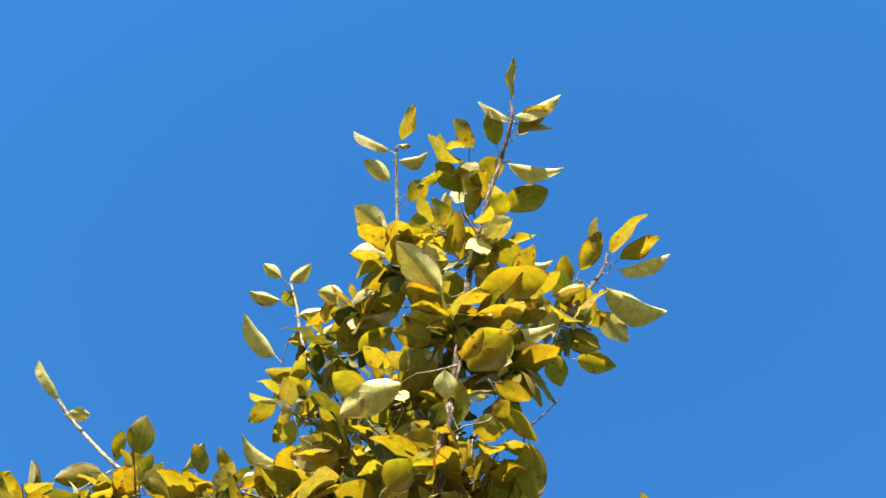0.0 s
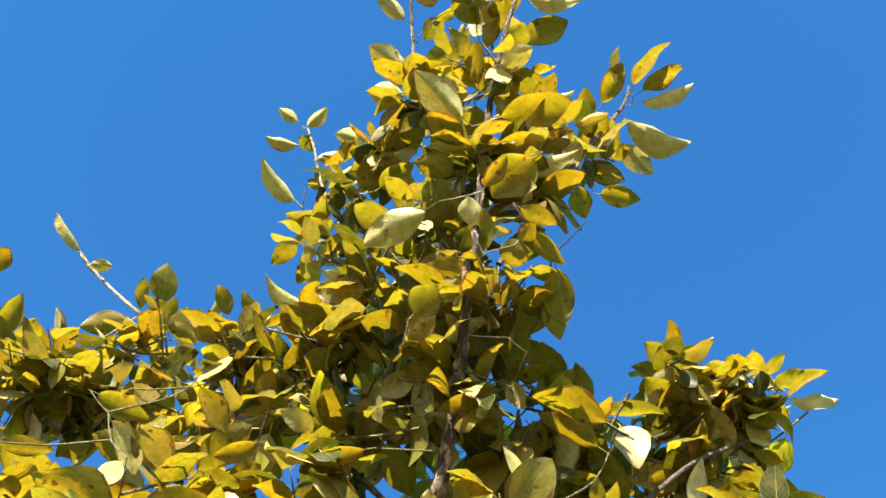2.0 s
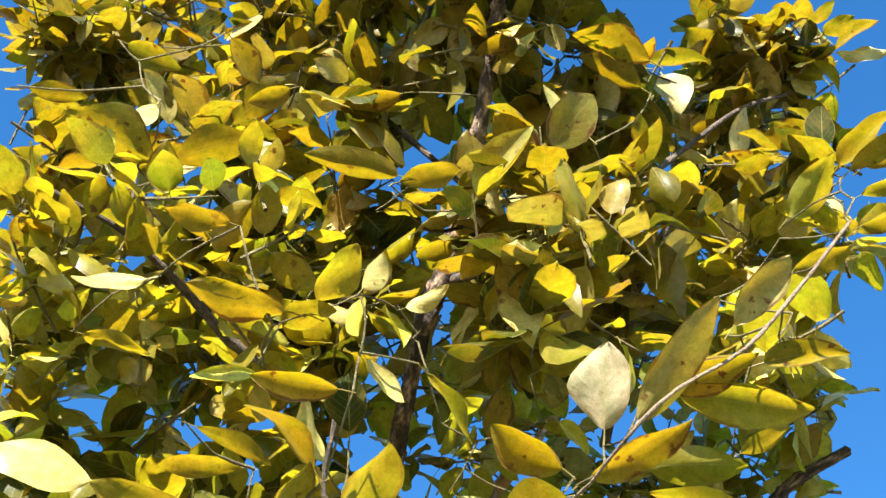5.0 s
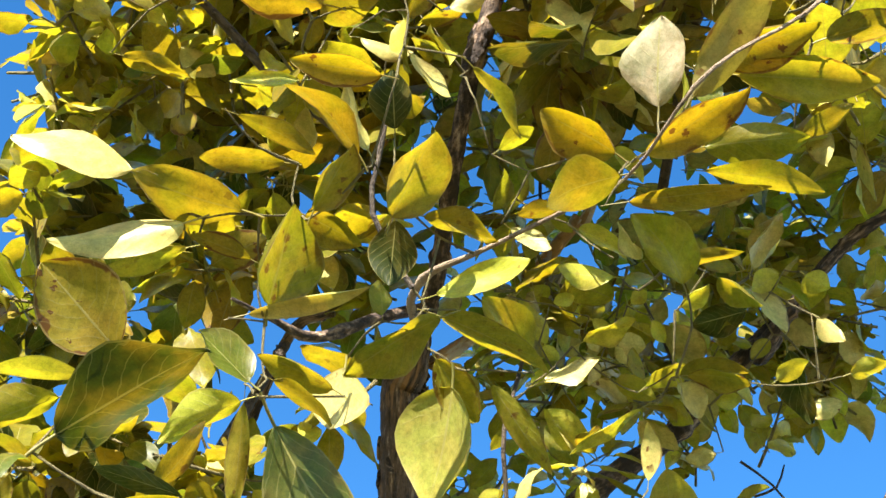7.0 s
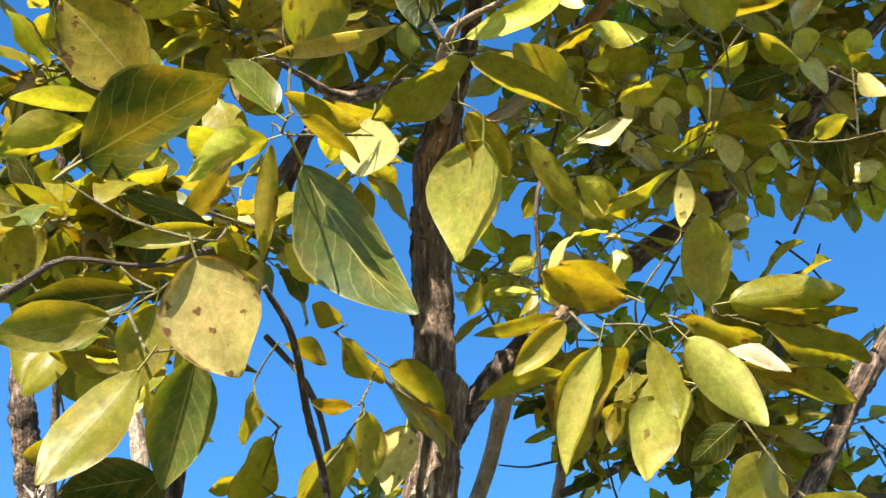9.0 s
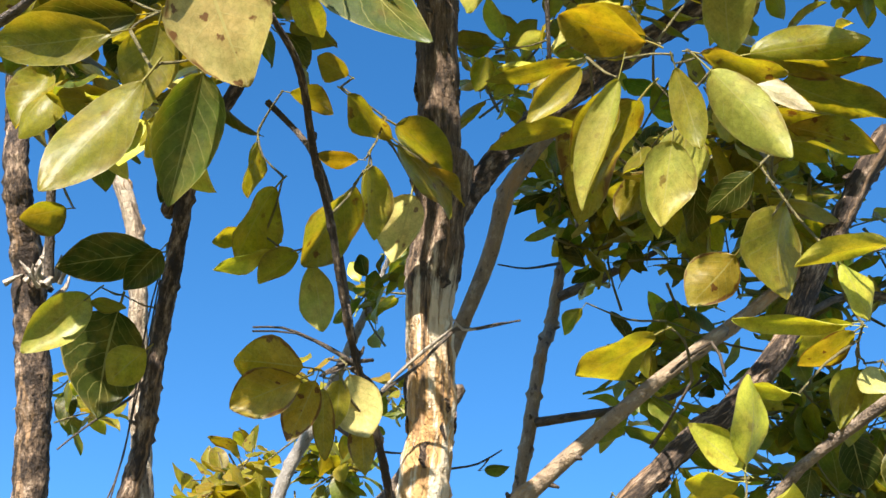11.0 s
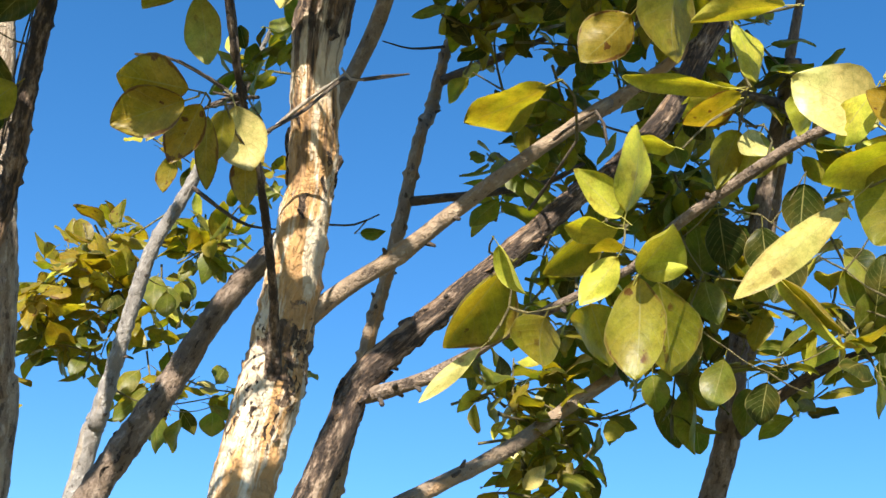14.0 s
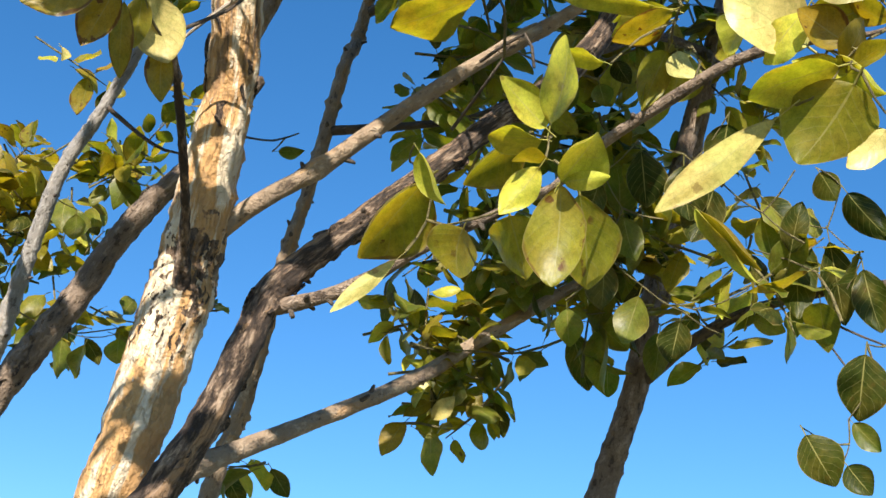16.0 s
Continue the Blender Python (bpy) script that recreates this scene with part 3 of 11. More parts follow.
def bark_flakes(ob, parent, mat, low, high, count, size, seed):
    """Loose scales on a limb between two heights."""
    rng = random.Random(seed)
    kinds = [flake_mesh(rng, mat) for _ in range(7)]
    skin = ob.data
    spots = [f for f in skin.polygons if len(f.vertices) == 4 and low < f.center.z < high]
    for _ in range(count):
        f = rng.choice(spots)
        z = f.normal.normalized()
        y = skin.vertices[f.vertices[3]].co - skin.vertices[f.vertices[0]].co
        y = (y - z * y.dot(z)).normalized()
        if rng.random() < 0.5:
            y = -y
        x = y.cross(z)
        s = size * rng.uniform(0.5, 1.3)
        scale = new("bark_flake", rng.choice(kinds))
        scale.matrix_world = Matrix.Translation(f.center) @ Matrix((x, y, z)).transposed().to_4x4() @ Matrix.Diagonal((s * rng.uniform(0.7, 1.2), s, s, 1))
        scale.parent = parent


def spurs(ob, parent, low, high, count, length, seed):
    """Short dead stubs on a limb."""
    rng = random.Random(seed)
    skin = ob.data
    spots = [f for f in skin.polygons if len(f.vertices) == 4 and low < f.center.z < high]
    for _ in range(count):
        f = rng.choice(spots)
        out = f.normal.normalized()
        along = (skin.vertices[f.vertices[3]].co - skin.vertices[f.vertices[0]].co).normalized()
        size = length * rng.uniform(0.4, 1.2)
        a = f.center - out * 0.003
        b = f.center + (out + along * rng.uniform(0.2, 0.9)) * size * 0.6
        limb("spur", parent, TWIG, [(*a, 0.0030), (*a.lerp(b, 0.6), 0.0022), (*b, 0.0014)], "", 6)


# ---- the trees ----
# duller crown-top leaves; darker kinds also carry the shade inside the crown
TOP = (0.04, 0.06, 0.20, 0.04, 0, 0, 0, 0.12, 0.24, 0.30)
MID = (0.15, 0.44, 0.15, 0.05, 0.09, 0.12)
# more pale and lime leaves: sunlight put into the mix
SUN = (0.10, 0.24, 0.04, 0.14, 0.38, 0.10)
LOW = (0.08, 0.26, 0.06, 0.03, 0.15, 0.42)
FAR = (0.03, 0.17, 0.1, 0.0, 0.1, 0.6)
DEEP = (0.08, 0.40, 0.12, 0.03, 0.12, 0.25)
YEL = (0.30, 0.36, 0.06, 0.07, 0.08, 0.03, 0.08, 0.02)
# mostly pale and lime leaves: sunlight on these clumps put into colour
SUNLIT = (0.16, 0.18, 0.0, 0.30, 0.34, 0.02)
OLV = (0.24, 0.48, 0.0, 0.06, 0.16, 0.06)
# darker greens: shade on these clumps put into leaf colour
SHADED = (0.02, 0.26, 0.30, 0.0, 0.0, 0.36, 0.06)
tree = tagged(new("tree"), "many-stemmed fruit tree with yellowing leaves and flaking pale bark", "tree")
far_tree = tagged(new("tree"), "slender tree behind with dark stem and green leaves", "tree")
left_tree = tagged(new("tree"), "leaning thin-stemmed tree with dark rough bark", "tree")
bush = tagged(new("tree"), "distant young tree top with small yellow-green leaves", "tree")
crown, low_crown, far_crown, bush_crown = (Foliage(KINDS) for _ in range(4))
trunk = limb("trunk", tree, TRUNK_BARK, [(-0.487, 1.775, -0.060, 0.0386), (-0.419, 1.712, 0.852, 0.0347), (-0.284, 1.585, 1.704, 0.0321), (-0.259, 1.561, 1.797, 0.0294), (-0.236, 1.530, 1.883, 0.0256), (-0.226, 1.528, 1.941, 0.0267), (-0.213, 1.530, 2.040, 0.0287), (-0.204, 1.514, 2.109, 0.0272), (-0.196, 1.487, 2.186, 0.0240), (-0.191, 1.469, 2.258, 0.0213), (-0.195, 1.435, 2.338, 0.0232), (-0.195, 1.436, 2.390, 0.0243), (-0.187, 1.405, 2.497, 0.0261), (-0.193, 1.437, 2.466, 0.0237), (-0.196, 1.426, 2.493, 0.0231), (-0.198, 1.380, 2.590, 0.0219), (-0.199, 1.340, 2.666, 0.0207), (-0.198, 1.309, 2.728, 0.0200), (-0.190, 1.297, 2.742, 0.0212), (-0.180, 1.282, 2.788, 0.0172)], "upright trunk with pale peeling bark below")
leader = limb("branch", tree, BARK, [(-0.182, 1.291, 2.779, 0.0124), (-0.159, 1.249, 2.823, 0.0102), (-0.143, 1.204, 2.865, 0.0097), (-0.124, 1.132, 2.910, 0.0096), (-0.086, 1.026, 2.985, 0.0101), (-0.093, 1.027, 2.926, 0.0111), (-0.061, 0.976, 2.997, 0.0097), (-0.029, 0.890, 3.082, 0.0087), (0.000, 0.780, 3.167, 0.0072), (0.014, 0.678, 3.234, 0.0062), (0.012, 0.698, 3.216, 0.0063), (0.028, 0.643, 3.340, 0.0054), (0.040, 0.602, 3.485, 0.0049), (0.052, 0.549, 3.554, 0.0037), (0.073, 0.498, 3.631, 0.0031), (0.093, 0.461, 3.702, 0.0029), (0.096, 0.449, 3.704, 0.0029), (0.111, 0.405, 3.745, 0.0026), (0.109, 0.388, 3.769, 0.0019)])
side_low = limb("branch", tree, BARK_SMOOTH, [(-0.194, 1.515, 2.111, 0.0109), (-0.166, 1.506, 2.140, 0.0084), (-0.107, 1.500, 2.187, 0.0081), (-0.043, 1.485, 2.242, 0.0074), (0.019, 1.475, 2.295, 0.0068), (0.077, 1.465, 2.340, 0.0061), (0.051, 1.493, 2.331, 0.0067), (0.115, 1.480, 2.379, 0.0060), (0.169, 1.475, 2.428, 0.0054)], "lit smooth branch with lenticels")
fork = limb("branch", tree, BARK, [(-0.659, 1.844, -0.060, 0.0250), (-0.528, 1.745, 0.872, 0.0225), (-0.266, 1.545, 1.743, 0.0209), (-0.224, 1.513, 1.827, 0.0168), (-0.189, 1.488, 1.882, 0.0148), (-0.160, 1.469, 1.934, 0.0138), (-0.135, 1.450, 2.001, 0.0132), (-0.121, 1.446, 2.043, 0.0131), (-0.074, 1.439, 2.093, 0.0106), (0.002, 1.436, 2.170, 0.0101), (0.055, 1.435, 2.227, 0.0097), (0.065, 1.435, 2.230, 0.0102), (0.121, 1.426, 2.294, 0.0105), (0.158, 1.417, 2.372, 0.0102), (0.197, 1.394, 2.442, 0.0098), (0.227, 1.371, 2.492, 0.0093), (0.204, 1.411, 2.463, 0.0105), (0.264, 1.385, 2.549, 0.0090), (0.307, 1.376, 2.625, 0.0075)], "thick dark leaning branch")
fork_b = limb("branch", tree, BARK_BROWN, [(-0.122, 1.449, 2.029, 0.0076), (-0.112, 1.447, 2.031, 0.0072), (-0.085, 1.441, 2.038, 0.0062), (-0.050, 1.427, 2.050, 0.0055), (-0.017, 1.409, 2.068, 0.0048), (0.029, 1.387, 2.090, 0.0042), (0.089, 1.349, 2.112, 0.0034), (0.117, 1.320, 2.134, 0.0044), (0.149, 1.293, 2.150, 0.0044), (0.187, 1.260, 2.168, 0.0047), (0.212, 1.246, 2.178, 0.0040), (0.242, 1.215, 2.172, 0.0029), (0.273, 1.185, 2.160, 0.0019), (0.297, 1.153, 2.154, 0.0011)])
low_branch = limb("branch", tree, BARK_SMOOTH, [(-0.191, 1.499, 1.879, 0.0093), (-0.174, 1.535, 1.915, 0.0094), (-0.134, 1.592, 1.958, 0.0088), (-0.068, 1.663, 2.019, 0.0082), (0.003, 1.727, 2.084, 0.0080), (0.066, 1.775, 2.151, 0.0075), (0.153, 1.809, 2.231, 0.0067), (0.218, 1.858, 2.297, 0.0043)])
thin_stem = limb("stem", tree, BARK_SMOOTH, [(-0.404, 2.075, -0.060, 0.0135), (-0.348, 2.043, 0.960, 0.0122), (-0.236, 1.980, 1.920, 0.0113), (-0.200, 1.959, 2.107, 0.0099), (-0.176, 1.927, 2.282, 0.0091), (-0.160, 1.933, 2.391, 0.0086), (-0.149, 1.930, 2.481, 0.0091), (-0.137, 1.932, 2.592, 0.0086), (-0.129, 1.969, 2.657, 0.0090), (-0.113, 1.953, 2.754, 0.0073), (-0.083, 1.942, 2.838, 0.0054), (-0.113, 1.990, 2.798, 0.0055), (-0.096, 1.984, 2.898, 0.0028)])
limb("branch", tree, TWIG, [(-0.149, 1.930, 2.481, 0.0065), (-0.095, 1.911, 2.480, 0.0059), (-0.030, 1.890, 2.481, 0.0052), (0.034, 1.882, 2.494, 0.0041), (0.081, 1.866, 2.516, 0.0029)])
limb("branch", tree, TWIG, [(-0.119, 1.965, 2.701, 0.0072), (-0.073, 1.923, 2.696, 0.0070), (-0.026, 1.895, 2.703, 0.0057), (0.027, 1.865, 2.711, 0.0037)])
left_limb = limb("branch", tree, BARK_BROWN, [(-0.890, 2.126, -0.060, 0.0256), (-0.772, 2.038, 0.904, 0.0231), (-0.535, 1.862, 1.808, 0.0213), (-0.456, 1.803, 1.990, 0.0174), (-0.406, 1.788, 2.094, 0.0156), (-0.374, 1.794, 2.163, 0.0149), (-0.340, 1.792, 2.242, 0.0141), (-0.300, 1.784, 2.301, 0.0128), (-0.289, 1.788, 2.317, 0.0126), (-0.255, 1.785, 2.383, 0.0098), (-0.219, 1.777, 2.451, 0.0072)], "dark rough branch leaning behind the trunk")
grey_stem = limb("stem", bush, BARK_GREY, [(-0.852, 2.644, -0.060, 0.0179), (-0.775, 2.514, 1.063, 0.0161), (-0.620, 2.255, 2.126, 0.0149), (-0.590, 2.205, 2.251, 0.0129), (-0.565, 2.165, 2.373, 0.0111), (-0.536, 2.122, 2.483, 0.0101), (-0.503, 2.106, 2.554, 0.0093), (-0.476, 2.090, 2.615, 0.0089), (-0.450, 2.077, 2.685, 0.0073), (-0.423, 2.062, 2.754, 0.0056), (-0.394, 2.044, 2.840, 0.0032)], "thin grey stem of a young tree")
far_trunk = limb("trunk", far_tree, BARK_BROWN, [(-0.013, 2.293, -0.060, 0.0251), (0.055, 2.228, 0.926, 0.0226), (0.193, 2.098, 1.852, 0.0209), (0.245, 2.049, 2.064, 0.0178), (0.266, 2.019, 2.149, 0.0162), (0.280, 1.992, 2.217, 0.0162), (0.292, 1.963, 2.331, 0.0133), (0.312, 1.922, 2.468, 0.0124), (0.337, 1.896, 2.594, 0.0117), (0.355, 1.869, 2.677, 0.0108), (0.316, 2.040, 2.336, 0.0113), (0.342, 2.047, 2.504, 0.0106), (0.365, 2.030, 2.629, 0.0091), (0.383, 1.982, 2.789, 0.0076), (0.407, 1.912, 2.950, 0.0042)], "slender dark grey trunk")
far_arm = limb("branch", far_tree, TWIG, [(0.285, 1.995, 2.207, 0.0105), (0.322, 1.954, 2.236, 0.0080), (0.379, 1.904, 2.268, 0.0068), (0.453, 1.851, 2.283, 0.0061), (0.526, 1.800, 2.283, 0.0055), (0.590, 1.747, 2.283, 0.0038)])
front_shoot = limb("branch", tree, BARK, [(-0.216, 1.547, 2.001, 0.0133), (-0.210, 1.523, 2.029, 0.0118), (-0.207, 1.508, 2.055, 0.0091), (-0.205, 1.488, 2.076, 0.0064), (-0.204, 1.465, 2.093, 0.0046), (-0.202, 1.430, 2.112, 0.0037), (-0.204, 1.341, 2.155, 0.0033), (-0.215, 1.278, 2.198, 0.0028), (-0.219, 1.238, 2.221, 0.0028), (-0.224, 1.175, 2.268, 0.0029), (-0.230, 1.137, 2.294, 0.0029), (-0.227, 1.067, 2.314, 0.0026), (-0.238, 1.024, 2.326, 0.0021)])
left_trunk = limb("trunk", left_tree, BARK, [(-0.825, 1.737, -0.060, 0.0143), (-0.746, 1.693, 0.983, 0.0129), (-0.586, 1.605, 1.966, 0.0119), (-0.558, 1.589, 2.073, 0.0111), (-0.526, 1.572, 2.159, 0.0106), (-0.501, 1.542, 2.248, 0.0098), (-0.491, 1.504, 2.345, 0.0094), (-0.477, 1.465, 2.431, 0.0091), (-0.463, 1.417, 2.532, 0.0088), (-0.488, 1.448, 2.483, 0.0081), (-0.463, 1.431, 2.576, 0.0069), (-0.427, 1.419, 2.644, 0.0067), (-0.339, 1.308, 2.813, 0.0063), (-0.277, 1.265, 2.816, 0.0056)], "thin dark leaning stem")
left_second = limb("stem", left_tree, BARK_MOTTLED, [(-0.540, 2.215, -0.060, 0.0207), (-0.560, 2.114, 1.034, 0.0187), (-0.599, 1.913, 2.068, 0.0173), (-0.606, 1.878, 2.175, 0.0152), (-0.610, 1.829, 2.295, 0.0131), (-0.629, 1.765, 2.451, 0.0122), (-0.643, 1.680, 2.625, 0.0113), (-0.690, 1.634, 2.734, 0.0100), (-0.709, 1.615, 2.787, 0.0086)])
left_third = limb("stem", left_tree, BARK, [(-0.586, 2.033, -0.060, 0.0165), (-0.602, 1.915, 1.015, 0.0148), (-0.632, 1.680, 2.030, 0.0137), (-0.640, 1.618, 2.191, 0.0174), (-0.641, 1.556, 2.318, 0.0179), (-0.656, 1.498, 2.439, 0.0172), (-0.663, 1.429, 2.520, 0.0142), (-0.673, 1.417, 2.582, 0.0121), (-0.679, 1.421, 2.585, 0.0113), (-0.662, 1.335, 2.679, 0.0083), (-0.641, 1.306, 2.803, 0.0076), (-0.550, 1.034, 3.087, 0.0075), (-0.569, 0.919, 3.217, 0.0072)], "dark stem with a ragged broken stub")
arm_3 = limb("branch", left_tree, TWIG, [(-0.583, 1.418, 2.383, 0.0052), (-0.579, 1.373, 2.446, 0.0047), (-0.568, 1.304, 2.531, 0.0042), (-0.562, 1.305, 2.489, 0.0038), (-0.557, 1.304, 2.472, 0.0024)])
limb("branch", tree, BARK_SMOOTH, [(-0.210, 1.614, 2.391, 0.0097), (-0.187, 1.635, 2.495, 0.0093), (-0.171, 1.634, 2.553, 0.0095), (-0.155, 1.613, 2.616, 0.0106), (-0.152, 1.614, 2.630, 0.0108), (-0.108, 1.598, 2.693, 0.0090), (-0.068, 1.605, 2.736, 0.0067)])
right_limb = limb("branch", tree, BARK, [(-0.187, 1.453, 2.463, 0.0147), (-0.169, 1.469, 2.516, 0.0134), (-0.127, 1.474, 2.586, 0.0125), (-0.007, 1.483, 2.714, 0.0132), (0.098, 1.467, 2.788, 0.0126), (0.150, 1.440, 2.832, 0.0128), (0.232, 1.405, 2.896, 0.0110), (0.202, 1.407, 2.847, 0.0113), (0.234, 1.368, 2.871, 0.0088), (0.316, 1.334, 2.955, 0.0076), (0.397, 1.308, 2.993, 0.0064)], "long dark ascending branch")
stub = limb("branch", tree, BARK_PALE, [(-0.167, 1.321, 2.781, 0.0092), (-0.124, 1.360, 2.864, 0.0087), (-0.071, 1.354, 2.931, 0.0104), (-0.035, 1.333, 2.966, 0.0090), (0.001, 1.317, 3.007, 0.0081), (0.006, 1.320, 3.001, 0.0076), (0.030, 1.296, 3.046, 0.0057)], "branch with a pale broken stub")
near_twig = limb("branch", tree, BARK_SMOOTH, [(-0.181, 1.281, 2.761, 0.0059), (-0.160, 1.181, 2.701, 0.0050), (-0.143, 1.081, 2.632, 0.0041), (-0.116, 1.027, 2.606, 0.0035), (-0.073, 0.993, 2.588, 0.0023), (-0.024, 0.962, 2.581, 0.0019), (0.003, 0.936, 2.566, 0.0018), (0.052, 0.888, 2.541, 0.0014), (0.077, 0.853, 2.542, 0.0013), (0.102, 0.815, 2.545, 0.0017), (0.133, 0.808, 2.573, 0.0014), (0.186, 0.802, 2.607, 0.0015), (0.237, 0.790, 2.665, 0.0016), (0.285, 0.773, 2.723, 0.0014)])
limb("branch", tree, BARK, [(-0.166, 1.262, 2.810, 0.0068), (-0.197, 1.173, 2.705, 0.0059), (-0.235, 1.107, 2.616, 0.0054), (-0.255, 1.055, 2.586, 0.0032), (-0.276, 0.999, 2.558, 0.0015)])
left_near = limb("branch", left_tree, TWIG, [(-0.328, 1.282, 2.784, 0.0056), (-0.349, 1.206, 2.557, 0.0057), (-0.309, 1.037, 2.370, 0.0022), (-0.328, 1.010, 2.339, 0.0018), (-0.365, 0.975, 2.319, 0.0018), (-0.415, 1.008, 2.328, 0.0034), (-0.475, 1.041, 2.326, 0.0047)])
left_up = limb("branch", left_tree, TWIG, [(-0.210, 1.032, 2.816, 0.0061), (-0.276, 0.961, 2.832, 0.0056), (-0.321, 0.901, 2.851, 0.0046), (-0.364, 0.845, 2.862, 0.0032), (-0.420, 0.808, 2.875, 0.0021), (-0.478, 0.782, 2.901, 0.0016)])
left_mid = limb("branch", tree, TWIG, [(-0.042, 0.949, 3.067, 0.0041), (-0.122, 0.930, 3.166, 0.0038), (-0.185, 0.925, 3.252, 0.0040), (-0.266, 0.914, 3.323, 0.0033), (-0.333, 0.908, 3.368, 0.0025)])
right_mid = limb("branch", tree, TWIG, [(-0.075, 1.009, 2.970, 0.0068), (-0.013, 0.972, 2.954, 0.0063), (0.057, 0.951, 2.971, 0.0053), (0.125, 0.955, 3.040, 0.0041), (0.199, 0.967, 3.146, 0.0033), (0.287, 0.971, 3.249, 0.0029), (0.386, 1.003, 3.352, 0.0025), (0.435, 0.996, 3.414, 0.0019)])
limb("branch", tree, TWIG, [(0.100, 1.255, 2.960, 0.0065), (0.141, 1.081, 3.032, 0.0058), (0.142, 1.066, 3.018, 0.0058), (0.181, 1.007, 3.060, 0.0047), (0.211, 0.989, 3.130, 0.0033)])
arm_4 = limb("twig", tree, SHOOT, [(-0.062, 0.689, 3.694, 0.0028), (-0.067, 0.651, 3.759, 0.0028), (-0.073, 0.581, 3.832, 0.0029), (-0.076, 0.501, 3.904, 0.0022), (-0.076, 0.490, 3.906, 0.0019)])
arm_5 = limb("twig", tree, SHOOT, [(-0.129, 0.786, 3.429, 0.0028), (-0.170, 0.764, 3.545, 0.0026), (-0.221, 0.747, 3.708, 0.0025), (-0.236, 0.714, 3.772, 0.0022), (-0.252, 0.697, 3.828, 0.0019)])
arm_6 = limb("twig", tree, TWIG, [(0.049, 0.693, 3.263, 0.0033), (0.117, 0.659, 3.387, 0.0032), (0.172, 0.658, 3.546, 0.0032), (0.248, 0.659, 3.752, 0.0028), (0.262, 0.645, 3.807, 0.0018)])
arm_7 = limb("twig", tree, SHOOT, [(-0.409, 0.921, 3.530, 0.0034), (-0.508, 0.916, 3.619, 0.0033), (-0.603, 0.886, 3.717, 0.0030), (-0.636, 0.860, 3.751, 0.0023)])
limb("twig", tree, TWIG, [(-0.204, 1.318, 2.196, 0.0016), (-0.181, 1.354, 2.244, 0.0015), (-0.157, 1.368, 2.285, 0.0018), (-0.138, 1.370, 2.286, 0.0010), (-0.101, 1.370, 2.295, 0.0006)])
arm_9 = limb("twig", tree, TWIG, [(-0.212, 1.280, 2.197, 0.0014), (-0.231, 1.260, 2.200, 0.0009), (-0.256, 1.238, 2.204, 0.0007), (-0.284, 1.221, 2.196, 0.0005)])
limb("twig", tree, TWIG, [(-0.214, 1.279, 2.198, 0.0014), (-0.231, 1.277, 2.193, 0.0009), (-0.244, 1.276, 2.188, 0.0007)])
arm_11 = limb("twig", tree, TWIG, [(-0.182, 1.517, 2.222, 0.0013), (-0.162, 1.581, 2.258, 0.0011), (-0.144, 1.622, 2.293, 0.0007)])
limb("twig", tree, TWIG, [(-0.117, 1.937, 2.741, 0.0023), (-0.159, 1.897, 2.706, 0.0016), (-0.193, 1.849, 2.681, 0.0012)])
arm_13 = limb("twig", left_tree, TWIG, [(-0.536, 1.541, 2.104, 0.0009), (-0.517, 1.516, 2.161, 0.0009), (-0.496, 1.496, 2.224, 0.0009), (-0.481, 1.447, 2.342, 0.0009), (-0.479, 1.445, 2.421, 0.0009)])
arm_14 = limb("twig", left_tree, TWIG, [(-0.543, 1.555, 2.090, 0.0007), (-0.506, 1.511, 2.183, 0.0007), (-0.484, 1.469, 2.284, 0.0007), (-0.481, 1.450, 2.412, 0.0007)])
limb("twig", left_tree, TWIG, [(-0.618, 1.752, 2.439, 0.0020), (-0.625, 1.738, 2.414, 0.0017), (-0.651, 1.712, 2.370, 0.0014), (-0.672, 1.688, 2.323, 0.0011)])
limb("twig", bush, TWIG, [(-0.483, 2.088, 2.574, 0.0037), (-0.432, 2.108, 2.545, 0.0030), (-0.395, 2.115, 2.529, 0.0024), (-0.355, 2.114, 2.525, 0.0013)])
arm_17 = limb("twig", far_tree, TWIG, [(0.454, 1.855, 2.275, 0.0017), (0.480, 1.819, 2.231, 0.0014), (0.520, 1.793, 2.203, 0.0011)])
arm_18 = limb("twig", far_tree, TWIG, [(0.454, 1.862, 2.260, 0.0014), (0.448, 1.787, 2.201, 0.0011), (0.437, 1.703, 2.138, 0.0010)])
limb("twig", tree, TWIG, [(0.190, 1.645, 2.885, 0.0022), (0.228, 1.662, 2.858, 0.0018), (0.256, 1.684, 2.824, 0.0012)])
limb("twig", tree, TWIG, [(0.204, 1.673, 2.848, 0.0018), (0.233, 1.664, 2.855, 0.0018), (0.245, 1.645, 2.876, 0.0012)])
arm_21 = limb("twig", tree, TWIG, [(-0.052, 1.332, 2.926, 0.0022), (-0.066, 1.329, 2.790, 0.0020), (-0.082, 1.304, 2.668, 0.0024), (-0.084, 1.335, 2.632, 0.0024), (-0.083, 1.368, 2.592, 0.0021)])
arm_22 = limb("twig", tree, TWIG, [(-0.133, 1.037, 2.599, 0.0024), (-0.167, 0.998, 2.657, 0.0024), (-0.161, 0.971, 2.695, 0.0023), (-0.153, 0.947, 2.730, 0.0023)])
arm_23 = limb("twig", tree, TWIG, [(0.066, 1.282, 2.840, 0.0018), (0.084, 1.301, 2.794, 0.0017), (0.097, 1.314, 2.753, 0.0015), (0.095, 1.322, 2.729, 0.0010)])
